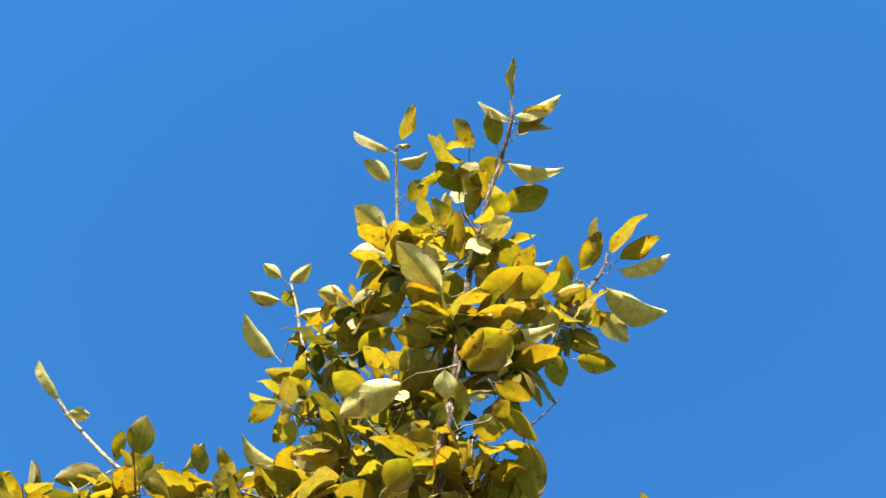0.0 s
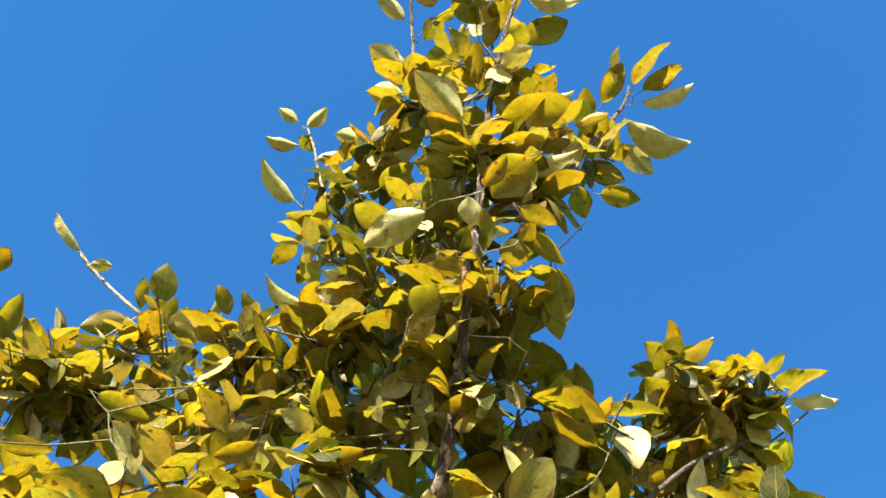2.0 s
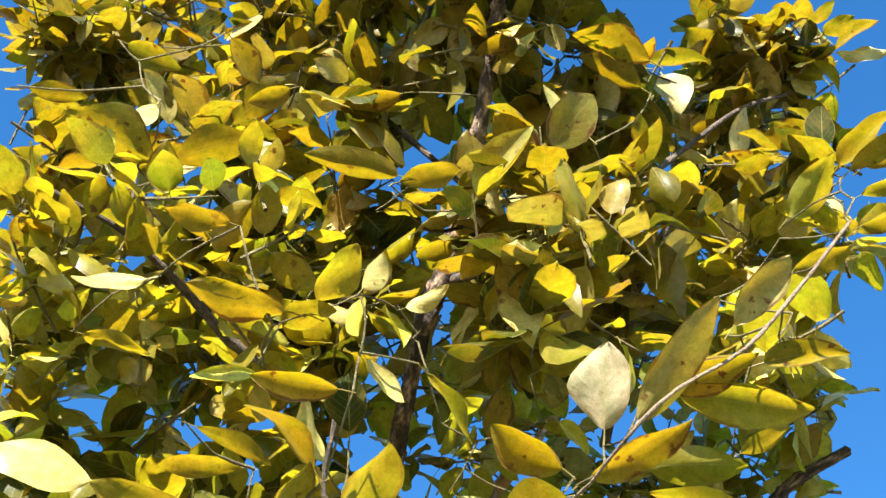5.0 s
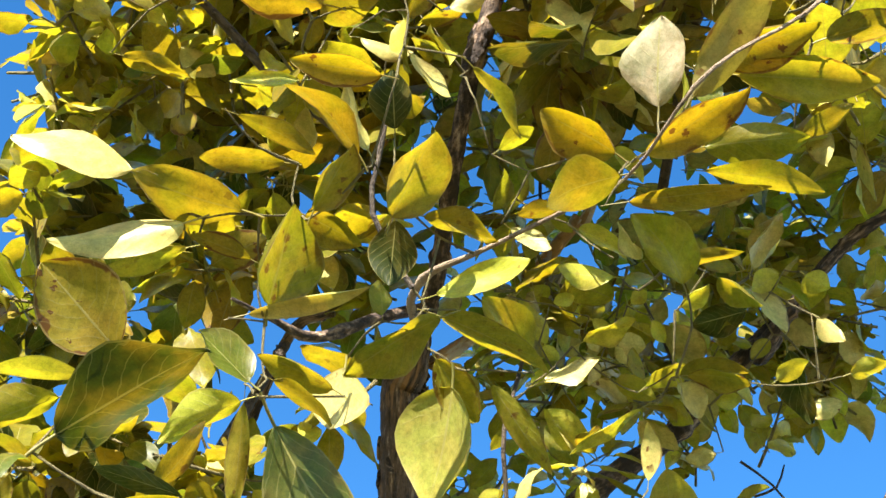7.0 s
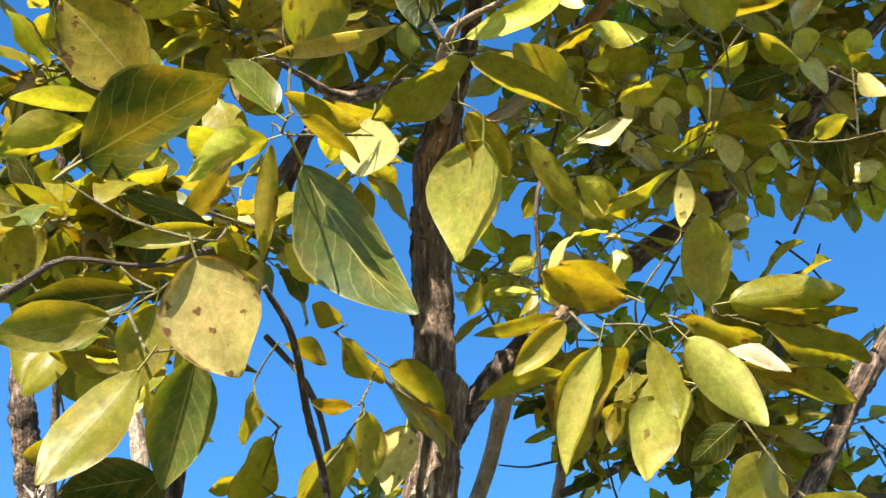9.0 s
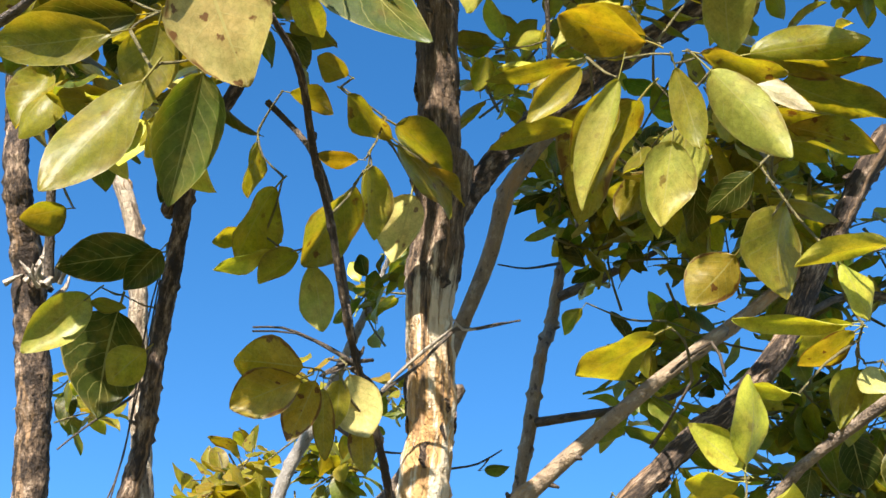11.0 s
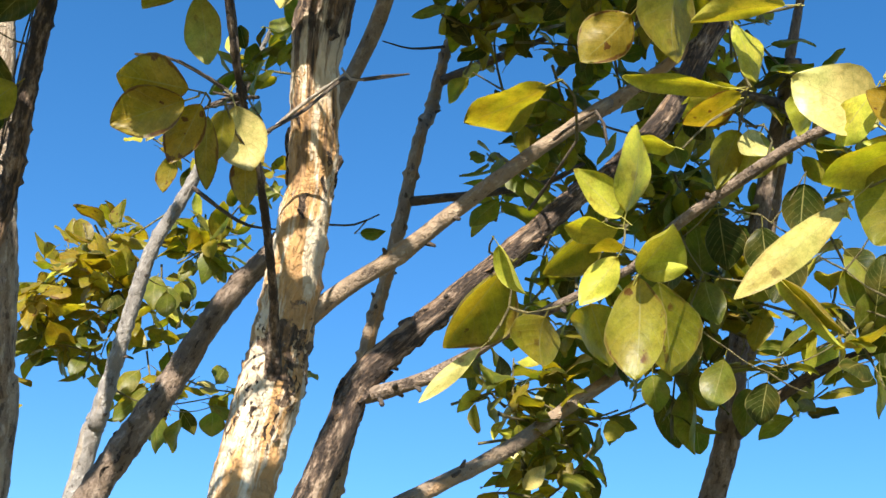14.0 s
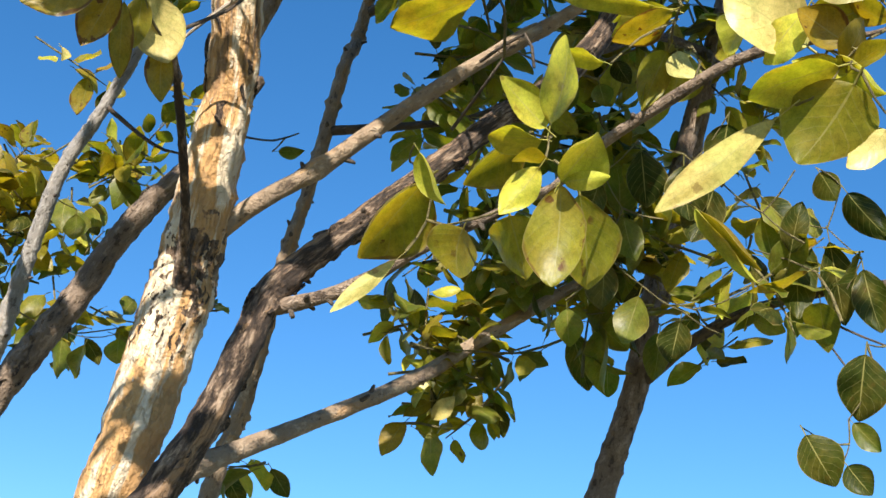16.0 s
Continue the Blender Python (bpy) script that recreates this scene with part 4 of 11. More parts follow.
arm_24 = limb("twig", tree, TWIG, [(0.110, 0.678, 3.248, 0.0014), (0.134, 0.660, 3.256, 0.0008), (0.154, 0.642, 3.264, 0.0005)])
arm_25 = limb("twig", left_tree, TWIG, [(-0.337, 1.288, 2.486, 0.0035), (-0.289, 1.285, 2.429, 0.0031), (-0.260, 1.277, 2.366, 0.0028), (-0.231, 1.248, 2.273, 0.0026), (-0.218, 1.261, 2.214, 0.0025)])
limb("twig", tree, TWIG, [(-0.046, 1.358, 3.000, 0.0026), (-0.046, 1.326, 3.096, 0.0024), (-0.037, 1.306, 3.178, 0.0025), (-0.031, 1.276, 3.202, 0.0018)])
arm_27 = limb("twig", tree, TWIG, [(-0.364, 0.845, 2.862, 0.0027), (-0.369, 0.841, 2.914, 0.0021), (-0.378, 0.839, 2.975, 0.0017)])
arm_28 = limb("twig", tree, TWIG, [(-0.037, 0.947, 3.020, 0.0022), (-0.046, 0.926, 2.960, 0.0019), (-0.077, 0.915, 2.940, 0.0019), (-0.090, 0.906, 2.945, 0.0014)])
limb("twig", tree, TWIG, [(0.028, 1.463, 2.295, 0.0019), (0.064, 1.429, 2.306, 0.0016), (0.074, 1.428, 2.271, 0.0014)])
arm_30 = limb("twig", tree, TWIG, [(0.009, 1.447, 2.212, 0.0020), (0.022, 1.393, 2.206, 0.0015), (0.043, 1.348, 2.223, 0.0013)])
arm_31 = limb("twig", far_tree, TWIG, [(0.340, 1.872, 2.627, 0.0062), (0.253, 1.794, 2.588, 0.0052), (0.172, 1.738, 2.513, 0.0038)])
bark_flakes(trunk, tree, BARK_PALE, 1.7, 2.35, 170, 0.007, 3)
bark_flakes(trunk, tree, BARK, 2.2, 3.0, 90, 0.020, 4)
# dense dark scales, also painting in the shade under the junction
bark_flakes(trunk, tree, BARK, 2.00, 2.10, 130, 0.009, 8)
bark_flakes(front_shoot, tree, BARK, 1.9, 2.3, 16, 0.008, 9)
bark_flakes(fork, tree, BARK, 1.7, 2.5, 110, 0.013, 5)
bark_flakes(left_limb, tree, BARK, 1.7, 2.4, 60, 0.012, 6)
bark_flakes(left_second, left_tree, BARK_SMOOTH, 1.7, 2.7, 40, 0.014, 7)
spurs(fork, tree, 1.8, 2.5, 12, 0.010, 44)
spurs(thin_stem, tree, 1.8, 2.9, 12, 0.010, 49)
spurs(low_branch, tree, 1.7, 2.3, 12, 0.010, 50)
spurs(side_low, tree, 1.9, 2.6, 8, 0.010, 48)
spurs(far_trunk, far_tree, 1.6, 2.9, 12, 0.010, 49)
spurs(left_limb, tree, 1.7, 2.5, 8, 0.010, 49)
spurs(grey_stem, bush, 1.7, 2.9, 10, 0.010, 49)
spurs(left_trunk, left_tree, 1.8, 3.0, 10, 0.010, 50)
spurs(fork_b, tree, 1.9, 2.5, 8, 0.010, 46)
spurs(far_arm, far_tree, 1.7, 2.5, 6, 0.010, 47)
splinters(left_third, (-0.634, 1.483, 2.421), (0.25, -0.2, 1.0), 16, 0.045, 0.45)
splinters(stub, (-0.052, 1.337, 2.921), (0.3, -0.3, 0.8), 9, 0.03, 0.5)
clump(crown, leader, (0.070, 0.492, 3.705), 0.059, 10, 0.060, TOP)
clump(crown, leader, (0.035, 0.549, 3.586), 0.071, 29, 0.060, TOP)
clump(crown, leader, (-0.034, 0.622, 3.613), 0.073, 29, 0.060, TOP)
clump(crown, leader, (0.103, 0.612, 3.565), 0.071, 24, 0.060, TOP)
clump(crown, leader, (0.038, 0.648, 3.446), 0.097, 45, 0.065, TOP)
clump(crown, leader, (-0.101, 0.679, 3.587), 0.073, 29, 0.060, TOP)
clump(crown, leader, (-0.180, 0.748, 3.659), 0.060, 24, 0.055, TOP)
clump(crown, leader, (-0.179, 0.778, 3.537), 0.073, 32, 0.055, TOP)
clump(crown, leader, (-0.059, 0.704, 3.364), 0.087, 45, 0.060, TOP)
clump(crown, leader, (0.095, 0.672, 3.382), 0.065, 29, 0.060, TOP)
clump(crown, leader, (0.194, 0.709, 3.632), 0.059, 21, 0.060, TOP)
clump(crown, leader, (-0.072, 0.764, 3.277), 0.091, 54, 0.065, TOP)
clump(crown, leader, (0.041, 0.729, 3.245), 0.075, 40, 0.065, TOP)
clump(crown, leader, (-0.017, 0.815, 3.196), 0.102, 62, 0.065, TOP)
clump(crown, leader, (-0.184, 0.834, 3.339), 0.082, 40, 0.060, TOP)
clump(crown, leader, (-0.306, 0.889, 3.400), 0.087, 45, 0.060, TOP)
clump(crown, leader, (-0.443, 0.919, 3.462), 0.092, 40, 0.060, TOP)
clump(crown, leader, (-0.524, 0.869, 3.278), 0.092, 45, 0.060, TOP)
clump(crown, leader, (0.097, 0.874, 3.221), 0.077, 37, 0.065, TOP)
clump(crown, leader, (0.295, 0.951, 3.390), 0.071, 32, 0.060, TOP)
clump(crown, leader, (0.368, 0.961, 3.371), 0.071, 32, 0.060, TOP)
clump(crown, leader, (-0.554, 0.840, 3.279), 0.091, 32, 0.068, TOP)
clump(crown, leader, (-0.438, 0.915, 3.345), 0.102, 38, 0.068, TOP)
clump(crown, leader, (-0.298, 0.934, 3.317), 0.099, 38, 0.068, TOP)
clump(crown, leader, (-0.207, 0.893, 3.357), 0.083, 28, 0.063, TOP)
clump(crown, leader, (-0.120, 0.882, 3.205), 0.098, 38, 0.068, TOP)
clump(crown, leader, (0.042, 0.898, 3.150), 0.087, 34, 0.068, TOP)
clump(crown, leader, (0.152, 0.964, 3.223), 0.093, 36, 0.068, TOP)
clump(crown, leader, (0.269, 0.990, 3.312), 0.091, 32, 0.068, TOP)
clump(crown, leader, (0.342, 0.974, 3.366), 0.077, 24, 0.063, TOP)
clump(crown, leader, (-0.461, 0.884, 3.050), 0.095, 34, 0.074, TOP)
clump(crown, leader, (-0.336, 0.939, 3.124), 0.105, 39, 0.074, TOP)
clump(crown, leader, (-0.185, 0.946, 3.097), 0.102, 39, 0.074, TOP)
clump(crown, leader, (0.015, 0.900, 2.970), 0.085, 35, 0.074, TOP)
clump(crown, leader, (0.123, 0.942, 3.000), 0.095, 39, 0.074, TOP)
clump(crown, leader, (0.264, 1.049, 3.215), 0.104, 38, 0.068, TOP)
clump(crown, leader, (0.353, 0.971, 3.127), 0.068, 20, 0.068, TOP)
clump(crown, leader, (-0.503, 0.966, 2.973), 0.095, 19, 0.058, OLV)
clump(crown, leader, (-0.418, 1.031, 3.096), 0.109, 23, 0.058, OLV)
clump(crown, leader, (-0.287, 1.073, 3.108), 0.109, 39, 0.074, TOP)
clump(crown, leader, (-0.157, 1.055, 3.023), 0.087, 33, 0.074, MID)
clump(crown, leader, (-0.014, 1.001, 2.891), 0.085, 33, 0.074, TOP)
clump(crown, leader, (0.095, 1.050, 2.982), 0.098, 35, 0.074, TOP)
clump(crown, leader, (0.246, 1.100, 3.119), 0.109, 28, 0.074, SUNLIT)
clump(crown, leader, (0.377, 1.080, 3.107), 0.093, 23, 0.074, SUNLIT)
clump(crown, leader, (-0.464, 1.045, 2.929), 0.102, 22, 0.058, OLV)
clump(crown, leader, (-0.329, 1.087, 2.951), 0.102, 22, 0.058, OLV)
clump(crown, leader, (-0.208, 1.074, 2.930), 0.084, 29, 0.074, MID)
clump(crown, leader, (0.301, 1.037, 2.898), 0.088, 23, 0.074, SUNLIT)
clump(crown, leader, (-0.577, 1.042, 3.043), 0.109, 22, 0.058, OLV)
clump(crown, leader, (-0.491, 1.188, 3.112), 0.116, 23, 0.058, OLV)
clump(crown, leader, (-0.285, 1.141, 3.087), 0.101, 31, 0.074, TOP)
clump(crown, leader, (-0.157, 1.201, 3.070), 0.093, 21, 0.074, SUNLIT)
clump(crown, leader, (-0.020, 1.276, 3.151), 0.124, 28, 0.068, SUNLIT)
clump(crown, leader, (0.130, 1.260, 3.162), 0.116, 26, 0.068, SUNLIT)
clump(crown, leader, (0.293, 1.170, 3.082), 0.109, 26, 0.074, SUNLIT)
clump(crown, leader, (0.338, 1.247, 3.010), 0.109, 26, 0.074, SUNLIT)
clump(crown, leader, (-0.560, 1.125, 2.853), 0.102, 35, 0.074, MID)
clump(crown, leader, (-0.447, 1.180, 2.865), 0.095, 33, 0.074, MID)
clump(crown, leader, (-0.070, 1.420, 3.159), 0.114, 25, 0.063, SUNLIT)
clump(crown, leader, (0.083, 1.475, 3.112), 0.132, 31, 0.063, SUNLIT)
clump(crown, leader, (0.236, 1.473, 3.099), 0.132, 31, 0.063, SUNLIT)
clump(crown, leader, (0.346, 1.416, 2.989), 0.116, 27, 0.063, SUNLIT)
clump(crown, leader, (-0.486, 1.169, 2.704), 0.095, 33, 0.074, SHADED)
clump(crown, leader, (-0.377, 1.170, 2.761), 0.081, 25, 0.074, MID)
clump(crown, leader, (-0.005, 1.633, 3.093), 0.130, 30, 0.058, SUNLIT)
clump(crown, leader, (0.158, 1.635, 3.085), 0.130, 28, 0.058, SUNLIT)
clump(crown, leader, (0.332, 1.575, 2.970), 0.123, 27, 0.058, SUNLIT)
clump(low_crown, right_limb, (0.001, 1.582, 3.037), 0.103, 28, 0.050, SUNLIT)
clump(low_crown, right_limb, (0.090, 1.629, 2.988), 0.103, 28, 0.050, SUNLIT)
clump(low_crown, right_limb, (0.222, 1.451, 3.011), 0.105, 32, 0.055, SUNLIT)
clump(low_crown, right_limb, (0.283, 1.549, 2.902), 0.090, 22, 0.055, SUNLIT)
clump(low_crown, right_limb, (-0.069, 1.674, 2.933), 0.087, 22, 0.050, SUNLIT)
clump(low_crown, right_limb, (-0.547, 1.105, 2.675), 0.071, 24, 0.075, SHADED)
clump(low_crown, right_limb, (-0.500, 1.152, 2.503), 0.065, 20, 0.075, SHADED)
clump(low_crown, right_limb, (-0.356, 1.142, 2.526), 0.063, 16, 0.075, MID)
clump(low_crown, right_limb, (-0.477, 1.252, 2.592), 0.071, 20, 0.070, SHADED)
clump(low_crown, right_limb, (-0.555, 1.295, 2.485), 0.065, 18, 0.070, LOW)
clump(low_crown, right_limb, (-0.159, 1.645, 2.817), 0.060, 18, 0.045, SUN)
clump(low_crown, right_limb, (0.169, 1.643, 3.058), 0.098, 24, 0.050, SUNLIT)
clump(low_crown, right_limb, (0.074, 1.367, 2.475), 0.071, 26, 0.065, MID)
clump(low_crown, right_limb, (0.153, 1.326, 2.519), 0.060, 16, 0.065, MID)
clump(low_crown, right_limb, (-0.007, 1.419, 2.489), 0.062, 14, 0.065, MID)
clump(low_crown, right_limb, (-0.047, 1.606, 2.961), 0.092, 20, 0.050, SUNLIT)
clump(low_crown, right_limb, (-0.091, 1.781, 2.787), 0.100, 26, 0.045, LOW)
clump(low_crown, right_limb, (0.021, 1.742, 2.680), 0.087, 28, 0.050, MID)
clump(low_crown, right_limb, (0.100, 1.450, 2.557), 0.077, 24, 0.060, MID)
clump(low_crown, right_limb, (0.156, 1.492, 2.496), 0.065, 16, 0.060, MID)
clump(low_crown, right_limb, (0.096, 1.527, 2.538), 0.067, 18, 0.060, MID)
clump(low_crown, right_limb, (-0.027, 1.817, 2.741), 0.100, 24, 0.045, LOW)
clump(low_crown, right_limb, (0.036, 1.916, 2.598), 0.090, 18, 0.045, LOW)
clump(low_crown, right_limb, (0.146, 1.849, 2.280), 0.106, 24, 0.050, LOW)
clump(low_crown, right_limb, (0.049, 1.746, 2.330), 0.091, 18, 0.055, LOW)
clump(low_crown, right_limb, (0.058, 1.812, 2.139), 0.089, 44, 0.042, LOW)
clump(low_crown, right_limb, (0.012, 1.780, 2.142), 0.064, 14, 0.042, LOW)
clump(low_crown, right_limb, (0.038, 1.811, 2.084), 0.064, 36, 0.042, LOW)
clump(low_crown, right_limb, (0.195, 1.850, 2.321), 0.097, 22, 0.050, LOW)
clump(low_crown, right_limb, (0.373, 1.807, 2.329), 0.106, 24, 0.055, LOW)
clump(far_crown, far_trunk, (0.393, 1.730, 2.238), 0.099, 14, 0.060, FAR)
clump(crown, leader, (-0.270, 1.307, 2.955), 0.101, 29, 0.063, MID)
clump(crown, leader, (-0.146, 1.453, 2.979), 0.091, 18, 0.058, SUNLIT)
clump(low_crown, right_limb, (-0.320, 1.242, 2.880), 0.079, 24, 0.065, MID)
clump(low_crown, right_limb, (-0.281, 1.369, 2.847), 0.054, 10, 0.060, MID)
clump(crown, leader, (-0.449, 1.164, 3.023), 0.098, 40, 0.065, SUN)
clump(crown, leader, (-0.268, 1.118, 3.050), 0.095, 36, 0.065, SUN)
clump(crown, leader, (-0.023, 1.265, 3.168), 0.105, 32, 0.060, SUNLIT)
clump(crown, leader, (0.102, 1.198, 3.153), 0.101, 32, 0.060, SUNLIT)
clump(crown, leader, (0.293, 1.216, 3.055), 0.098, 32, 0.065, SUNLIT)
clump(crown, leader, (0.188, 1.439, 3.087), 0.100, 32, 0.055, SUNLIT)
clump(crown, leader, (0.299, 1.536, 2.975), 0.100, 32, 0.055, SUNLIT)
clump(crown, leader, (-0.575, 1.155, 2.971), 0.098, 36, 0.065, SUN)
clump(crown, leader, (-0.615, 1.090, 3.059), 0.101, 21, 0.058, OLV)
clump(crown, leader, (-0.135, 1.471, 2.914), 0.065, 12, 0.050, SUNLIT)
clump(crown, leader, (0.007, 1.576, 3.035), 0.095, 28, 0.050, SUNLIT)
clump(low_crown, right_limb, (-0.006, 1.621, 3.010), 0.087, 24, 0.045, SUNLIT)
clump(low_crown, right_limb, (0.139, 1.651, 2.901), 0.077, 19, 0.045, SUNLIT)
clump(low_crown, right_limb, (0.265, 1.541, 2.927), 0.082, 22, 0.050, SUNLIT)
clump(low_crown, right_limb, (-0.112, 1.573, 3.049), 0.063, 14, 0.045, SUNLIT)
clump(low_crown, right_limb, (0.115, 1.470, 3.080), 0.108, 32, 0.050, SUNLIT)
clump(low_crown, right_limb, (0.250, 1.438, 3.025), 0.105, 32, 0.050, SUNLIT)
clump(low_crown, right_limb, (-0.589, 1.201, 2.648), 0.067, 16, 0.070, SHADED)
clump(low_crown, right_limb, (-0.246, 1.150, 2.909), 0.057, 16, 0.065, MID)
clump(low_crown, right_limb, (-0.258, 1.132, 2.791), 0.047, 12, 0.065, MID)
clump(low_crown, right_limb, (-0.136, 1.255, 2.979), 0.061, 12, 0.060, SUNLIT)
clump(low_crown, right_limb, (-0.086, 1.214, 3.017), 0.061, 14, 0.060, SUNLIT)
clump(low_crown, right_limb, (-0.241, 1.298, 2.856), 0.046, 9, 0.060, MID)
clump(low_crown, right_limb, (-0.385, 1.228, 2.491), 0.043, 9, 0.065, MID)
clump(low_crown, right_limb, (-0.346, 1.261, 2.556), 0.040, 8, 0.065, MID)
clump(low_crown, right_limb, (-0.042, 1.343, 2.917), 0.054, 12, 0.055, SUNLIT)
clump(low_crown, right_limb, (0.003, 1.270, 2.981), 0.061, 14, 0.055, SUNLIT)
clump(low_crown, right_limb, (-0.308, 1.066, 2.824), 0.047, 12, 0.065, MID)
clump(low_crown, right_limb, (0.052, 1.341, 2.784), 0.051, 11, 0.055, SUNLIT)
clump(crown, leader, (-0.063, 1.216, 2.801), 0.054, 8, 0.068, SUNLIT)
clump(crown, leader, (-0.283, 1.069, 2.886), 0.054, 6, 0.058, OLV)
clump(crown, leader, (0.068, 0.829, 2.775), 0.050, 11, 0.068, TOP)
clump(crown, leader, (0.017, 0.850, 2.758), 0.044, 9, 0.068, TOP)
clump(crown, leader, (0.044, 0.889, 2.726), 0.050, 11, 0.068, TOP)
clump(low_crown, right_limb, (0.196, 1.867, 2.221), 0.071, 8, 0.050, LOW)
clump(low_crown, right_limb, (-0.010, 1.348, 2.643), 0.047, 12, 0.055, SUNLIT)
clump(low_crown, right_limb, (0.061, 1.316, 2.679), 0.047, 12, 0.055, SUNLIT)
clump(low_crown, right_limb, (0.135, 1.311, 2.750), 0.049, 12, 0.055, SUNLIT)
clump(low_crown, right_limb, (-0.071, 1.374, 2.607), 0.035, 8, 0.050, SUN)
clump(low_crown, right_limb, (0.025, 1.319, 2.815), 0.057, 14, 0.050, SUNLIT)
clump(low_crown, right_limb, (0.188, 1.351, 2.702), 0.049, 11, 0.050, SUNLIT)
clump(crown, leader, (0.158, 1.231, 2.783), 0.061, 10, 0.063, SUNLIT)
clump(crown, leader, (0.057, 1.284, 2.808), 0.056, 8, 0.063, SUNLIT)
clump(low_crown, right_limb, (0.228, 1.764, 2.320), 0.094, 26, 0.060, LOW)
clump(far_crown, far_trunk, (0.206, 1.860, 2.236), 0.079, 20, 0.055, FAR)
clump(low_crown, right_limb, (0.020, 1.892, 2.190), 0.071, 18, 0.050, LOW)
clump(far_crown, far_trunk, (-0.020, 1.889, 2.201), 0.062, 14, 0.045, FAR)
clump(far_crown, far_trunk, (0.171, 1.781, 2.414), 0.071, 16, 0.050, FAR)
clump(low_crown, right_limb, (0.005, 1.765, 2.461), 0.079, 20, 0.050, LOW)
clump(low_crown, right_limb, (-0.107, 1.709, 2.707), 0.085, 22, 0.050, LOW)
clump(low_crown, right_limb, (-0.050, 1.729, 2.687), 0.058, 20, 0.050, SUN)
clump(low_crown, right_limb, (-0.070, 1.763, 2.642), 0.051, 14, 0.045, SUN)
clump(low_crown, right_limb, (0.019, 1.634, 2.646), 0.071, 16, 0.055, LOW)
clump(low_crown, right_limb, (0.079, 1.566, 2.568), 0.051, 14, 0.055, MID)
clump(far_crown, far_trunk, (0.198, 1.623, 2.639), 0.053, 10, 0.055, FAR)
clump(low_crown, right_limb, (0.220, 1.814, 2.381), 0.071, 20, 0.050, LOW)
clump(far_crown, far_trunk, (0.029, 1.753, 2.509), 0.062, 16, 0.050, FAR)
clump(far_crown, far_trunk, (0.153, 1.791, 2.437), 0.071, 20, 0.050, FAR)
clump(far_crown, far_trunk, (0.072, 1.787, 2.247), 0.058, 14, 0.050, FAR)
clump(low_crown, right_limb, (0.047, 1.813, 2.193), 0.049, 12, 0.050, LOW)
clump(bush_crown, grey_stem, (-0.684, 2.286, 2.515), 0.074, 16, 0.065, YEL)
clump(bush_crown, grey_stem, (-0.733, 2.286, 2.472), 0.074, 12, 0.065, YEL)
clump(bush_crown, grey_stem, (-0.649, 2.304, 2.504), 0.062, 11, 0.065, YEL)
clump(bush_crown, grey_stem, (-0.658, 2.261, 2.586), 0.037, 5, 0.065, YEL)
clump(bush_crown, grey_stem, (-0.728, 2.315, 2.406), 0.099, 19, 0.065, LOW)
clump(bush_crown, grey_stem, (-0.653, 2.331, 2.435), 0.074, 12, 0.065, YEL)
clump(bush_crown, grey_stem, (-0.827, 2.305, 2.320), 0.087, 12, 0.065, LOW)
clump(bush_crown, grey_stem, (-0.585, 2.385, 2.352), 0.074, 9, 0.078, LOW)
clump(bush_crown, grey_stem, (-0.474, 2.317, 2.590), 0.074, 11, 0.058, LOW)
clump(bush_crown, grey_stem, (-0.570, 2.324, 2.517), 0.062, 8, 0.058, LOW)
clump(bush_crown, grey_stem, (-0.741, 2.389, 2.493), 0.104, 20, 0.058, YEL)
clump(bush_crown, grey_stem, (-0.701, 2.366, 2.579), 0.078, 12, 0.058, YEL)
clump(bush_crown, grey_stem, (-0.708, 2.430, 2.418), 0.104, 16, 0.058, LOW)
clump(bush_crown, grey_stem, (-0.519, 2.314, 2.571), 0.087, 14, 0.058, LOW)
clump(bush_crown, grey_stem, (-0.458, 2.284, 2.663), 0.074, 8, 0.052, LOW)
clump(bush_crown, grey_stem, (-0.695, 2.379, 2.608), 0.104, 16, 0.058, YEL)
clump(bush_crown, grey_stem, (-0.656, 2.445, 2.497), 0.104, 14, 0.058, LOW)
clump(bush_crown, grey_stem, (-0.547, 2.409, 2.643), 0.117, 19, 0.058, LOW)
clump(bush_crown, grey_stem, (-0.535, 2.525, 2.390), 0.117, 14, 0.058, LOW)
clump(bush_crown, grey_stem, (-0.601, 2.524, 2.341), 0.078, 6, 0.065, LOW)
clump(bush_crown, grey_stem, (-0.185, 2.062, 2.047), 0.057, 6, 0.058, LOW)
clump(bush_crown, grey_stem, (-0.434, 2.175, 2.852), 0.062, 8, 0.052, YEL)
clump(bush_crown, grey_stem, (-0.338, 2.451, 2.413), 0.062, 6, 0.058, LOW)
clump(bush_crown, grey_stem, (-0.603, 2.333, 2.747), 0.091, 8, 0.058, YEL)
clump(bush_crown, grey_stem, (-0.467, 2.364, 2.762), 0.091, 8, 0.058, YEL)
clump(crown, leader, (-0.435, 1.064, 2.435), 0.070, 16, 0.060, SHADED)
clump(crown, leader, (-0.389, 1.066, 2.464), 0.060, 12, 0.060, SHADED)
clump(crown, leader, (-0.297, 1.104, 2.460), 0.060, 14, 0.055, DEEP)
clump(crown, leader, (-0.461, 1.102, 2.372), 0.060, 12, 0.060, DEEP)
clump(crown, leader, (-0.204, 1.113, 2.562), 0.050, 10, 0.055, MID)
clump(low_crown, right_limb, (-0.138, 1.486, 2.775), 0.080, 14, 0.050, SUNLIT)
clump(low_crown, right_limb, (-0.006, 1.327, 2.874), 0.090, 17, 0.050, SUNLIT)
clump(low_crown, right_limb, (0.195, 1.458, 2.949), 0.110, 20, 0.055, SUNLIT)
clump(low_crown, right_limb, (-0.156, 1.536, 2.712), 0.060, 12, 0.050, SUN)
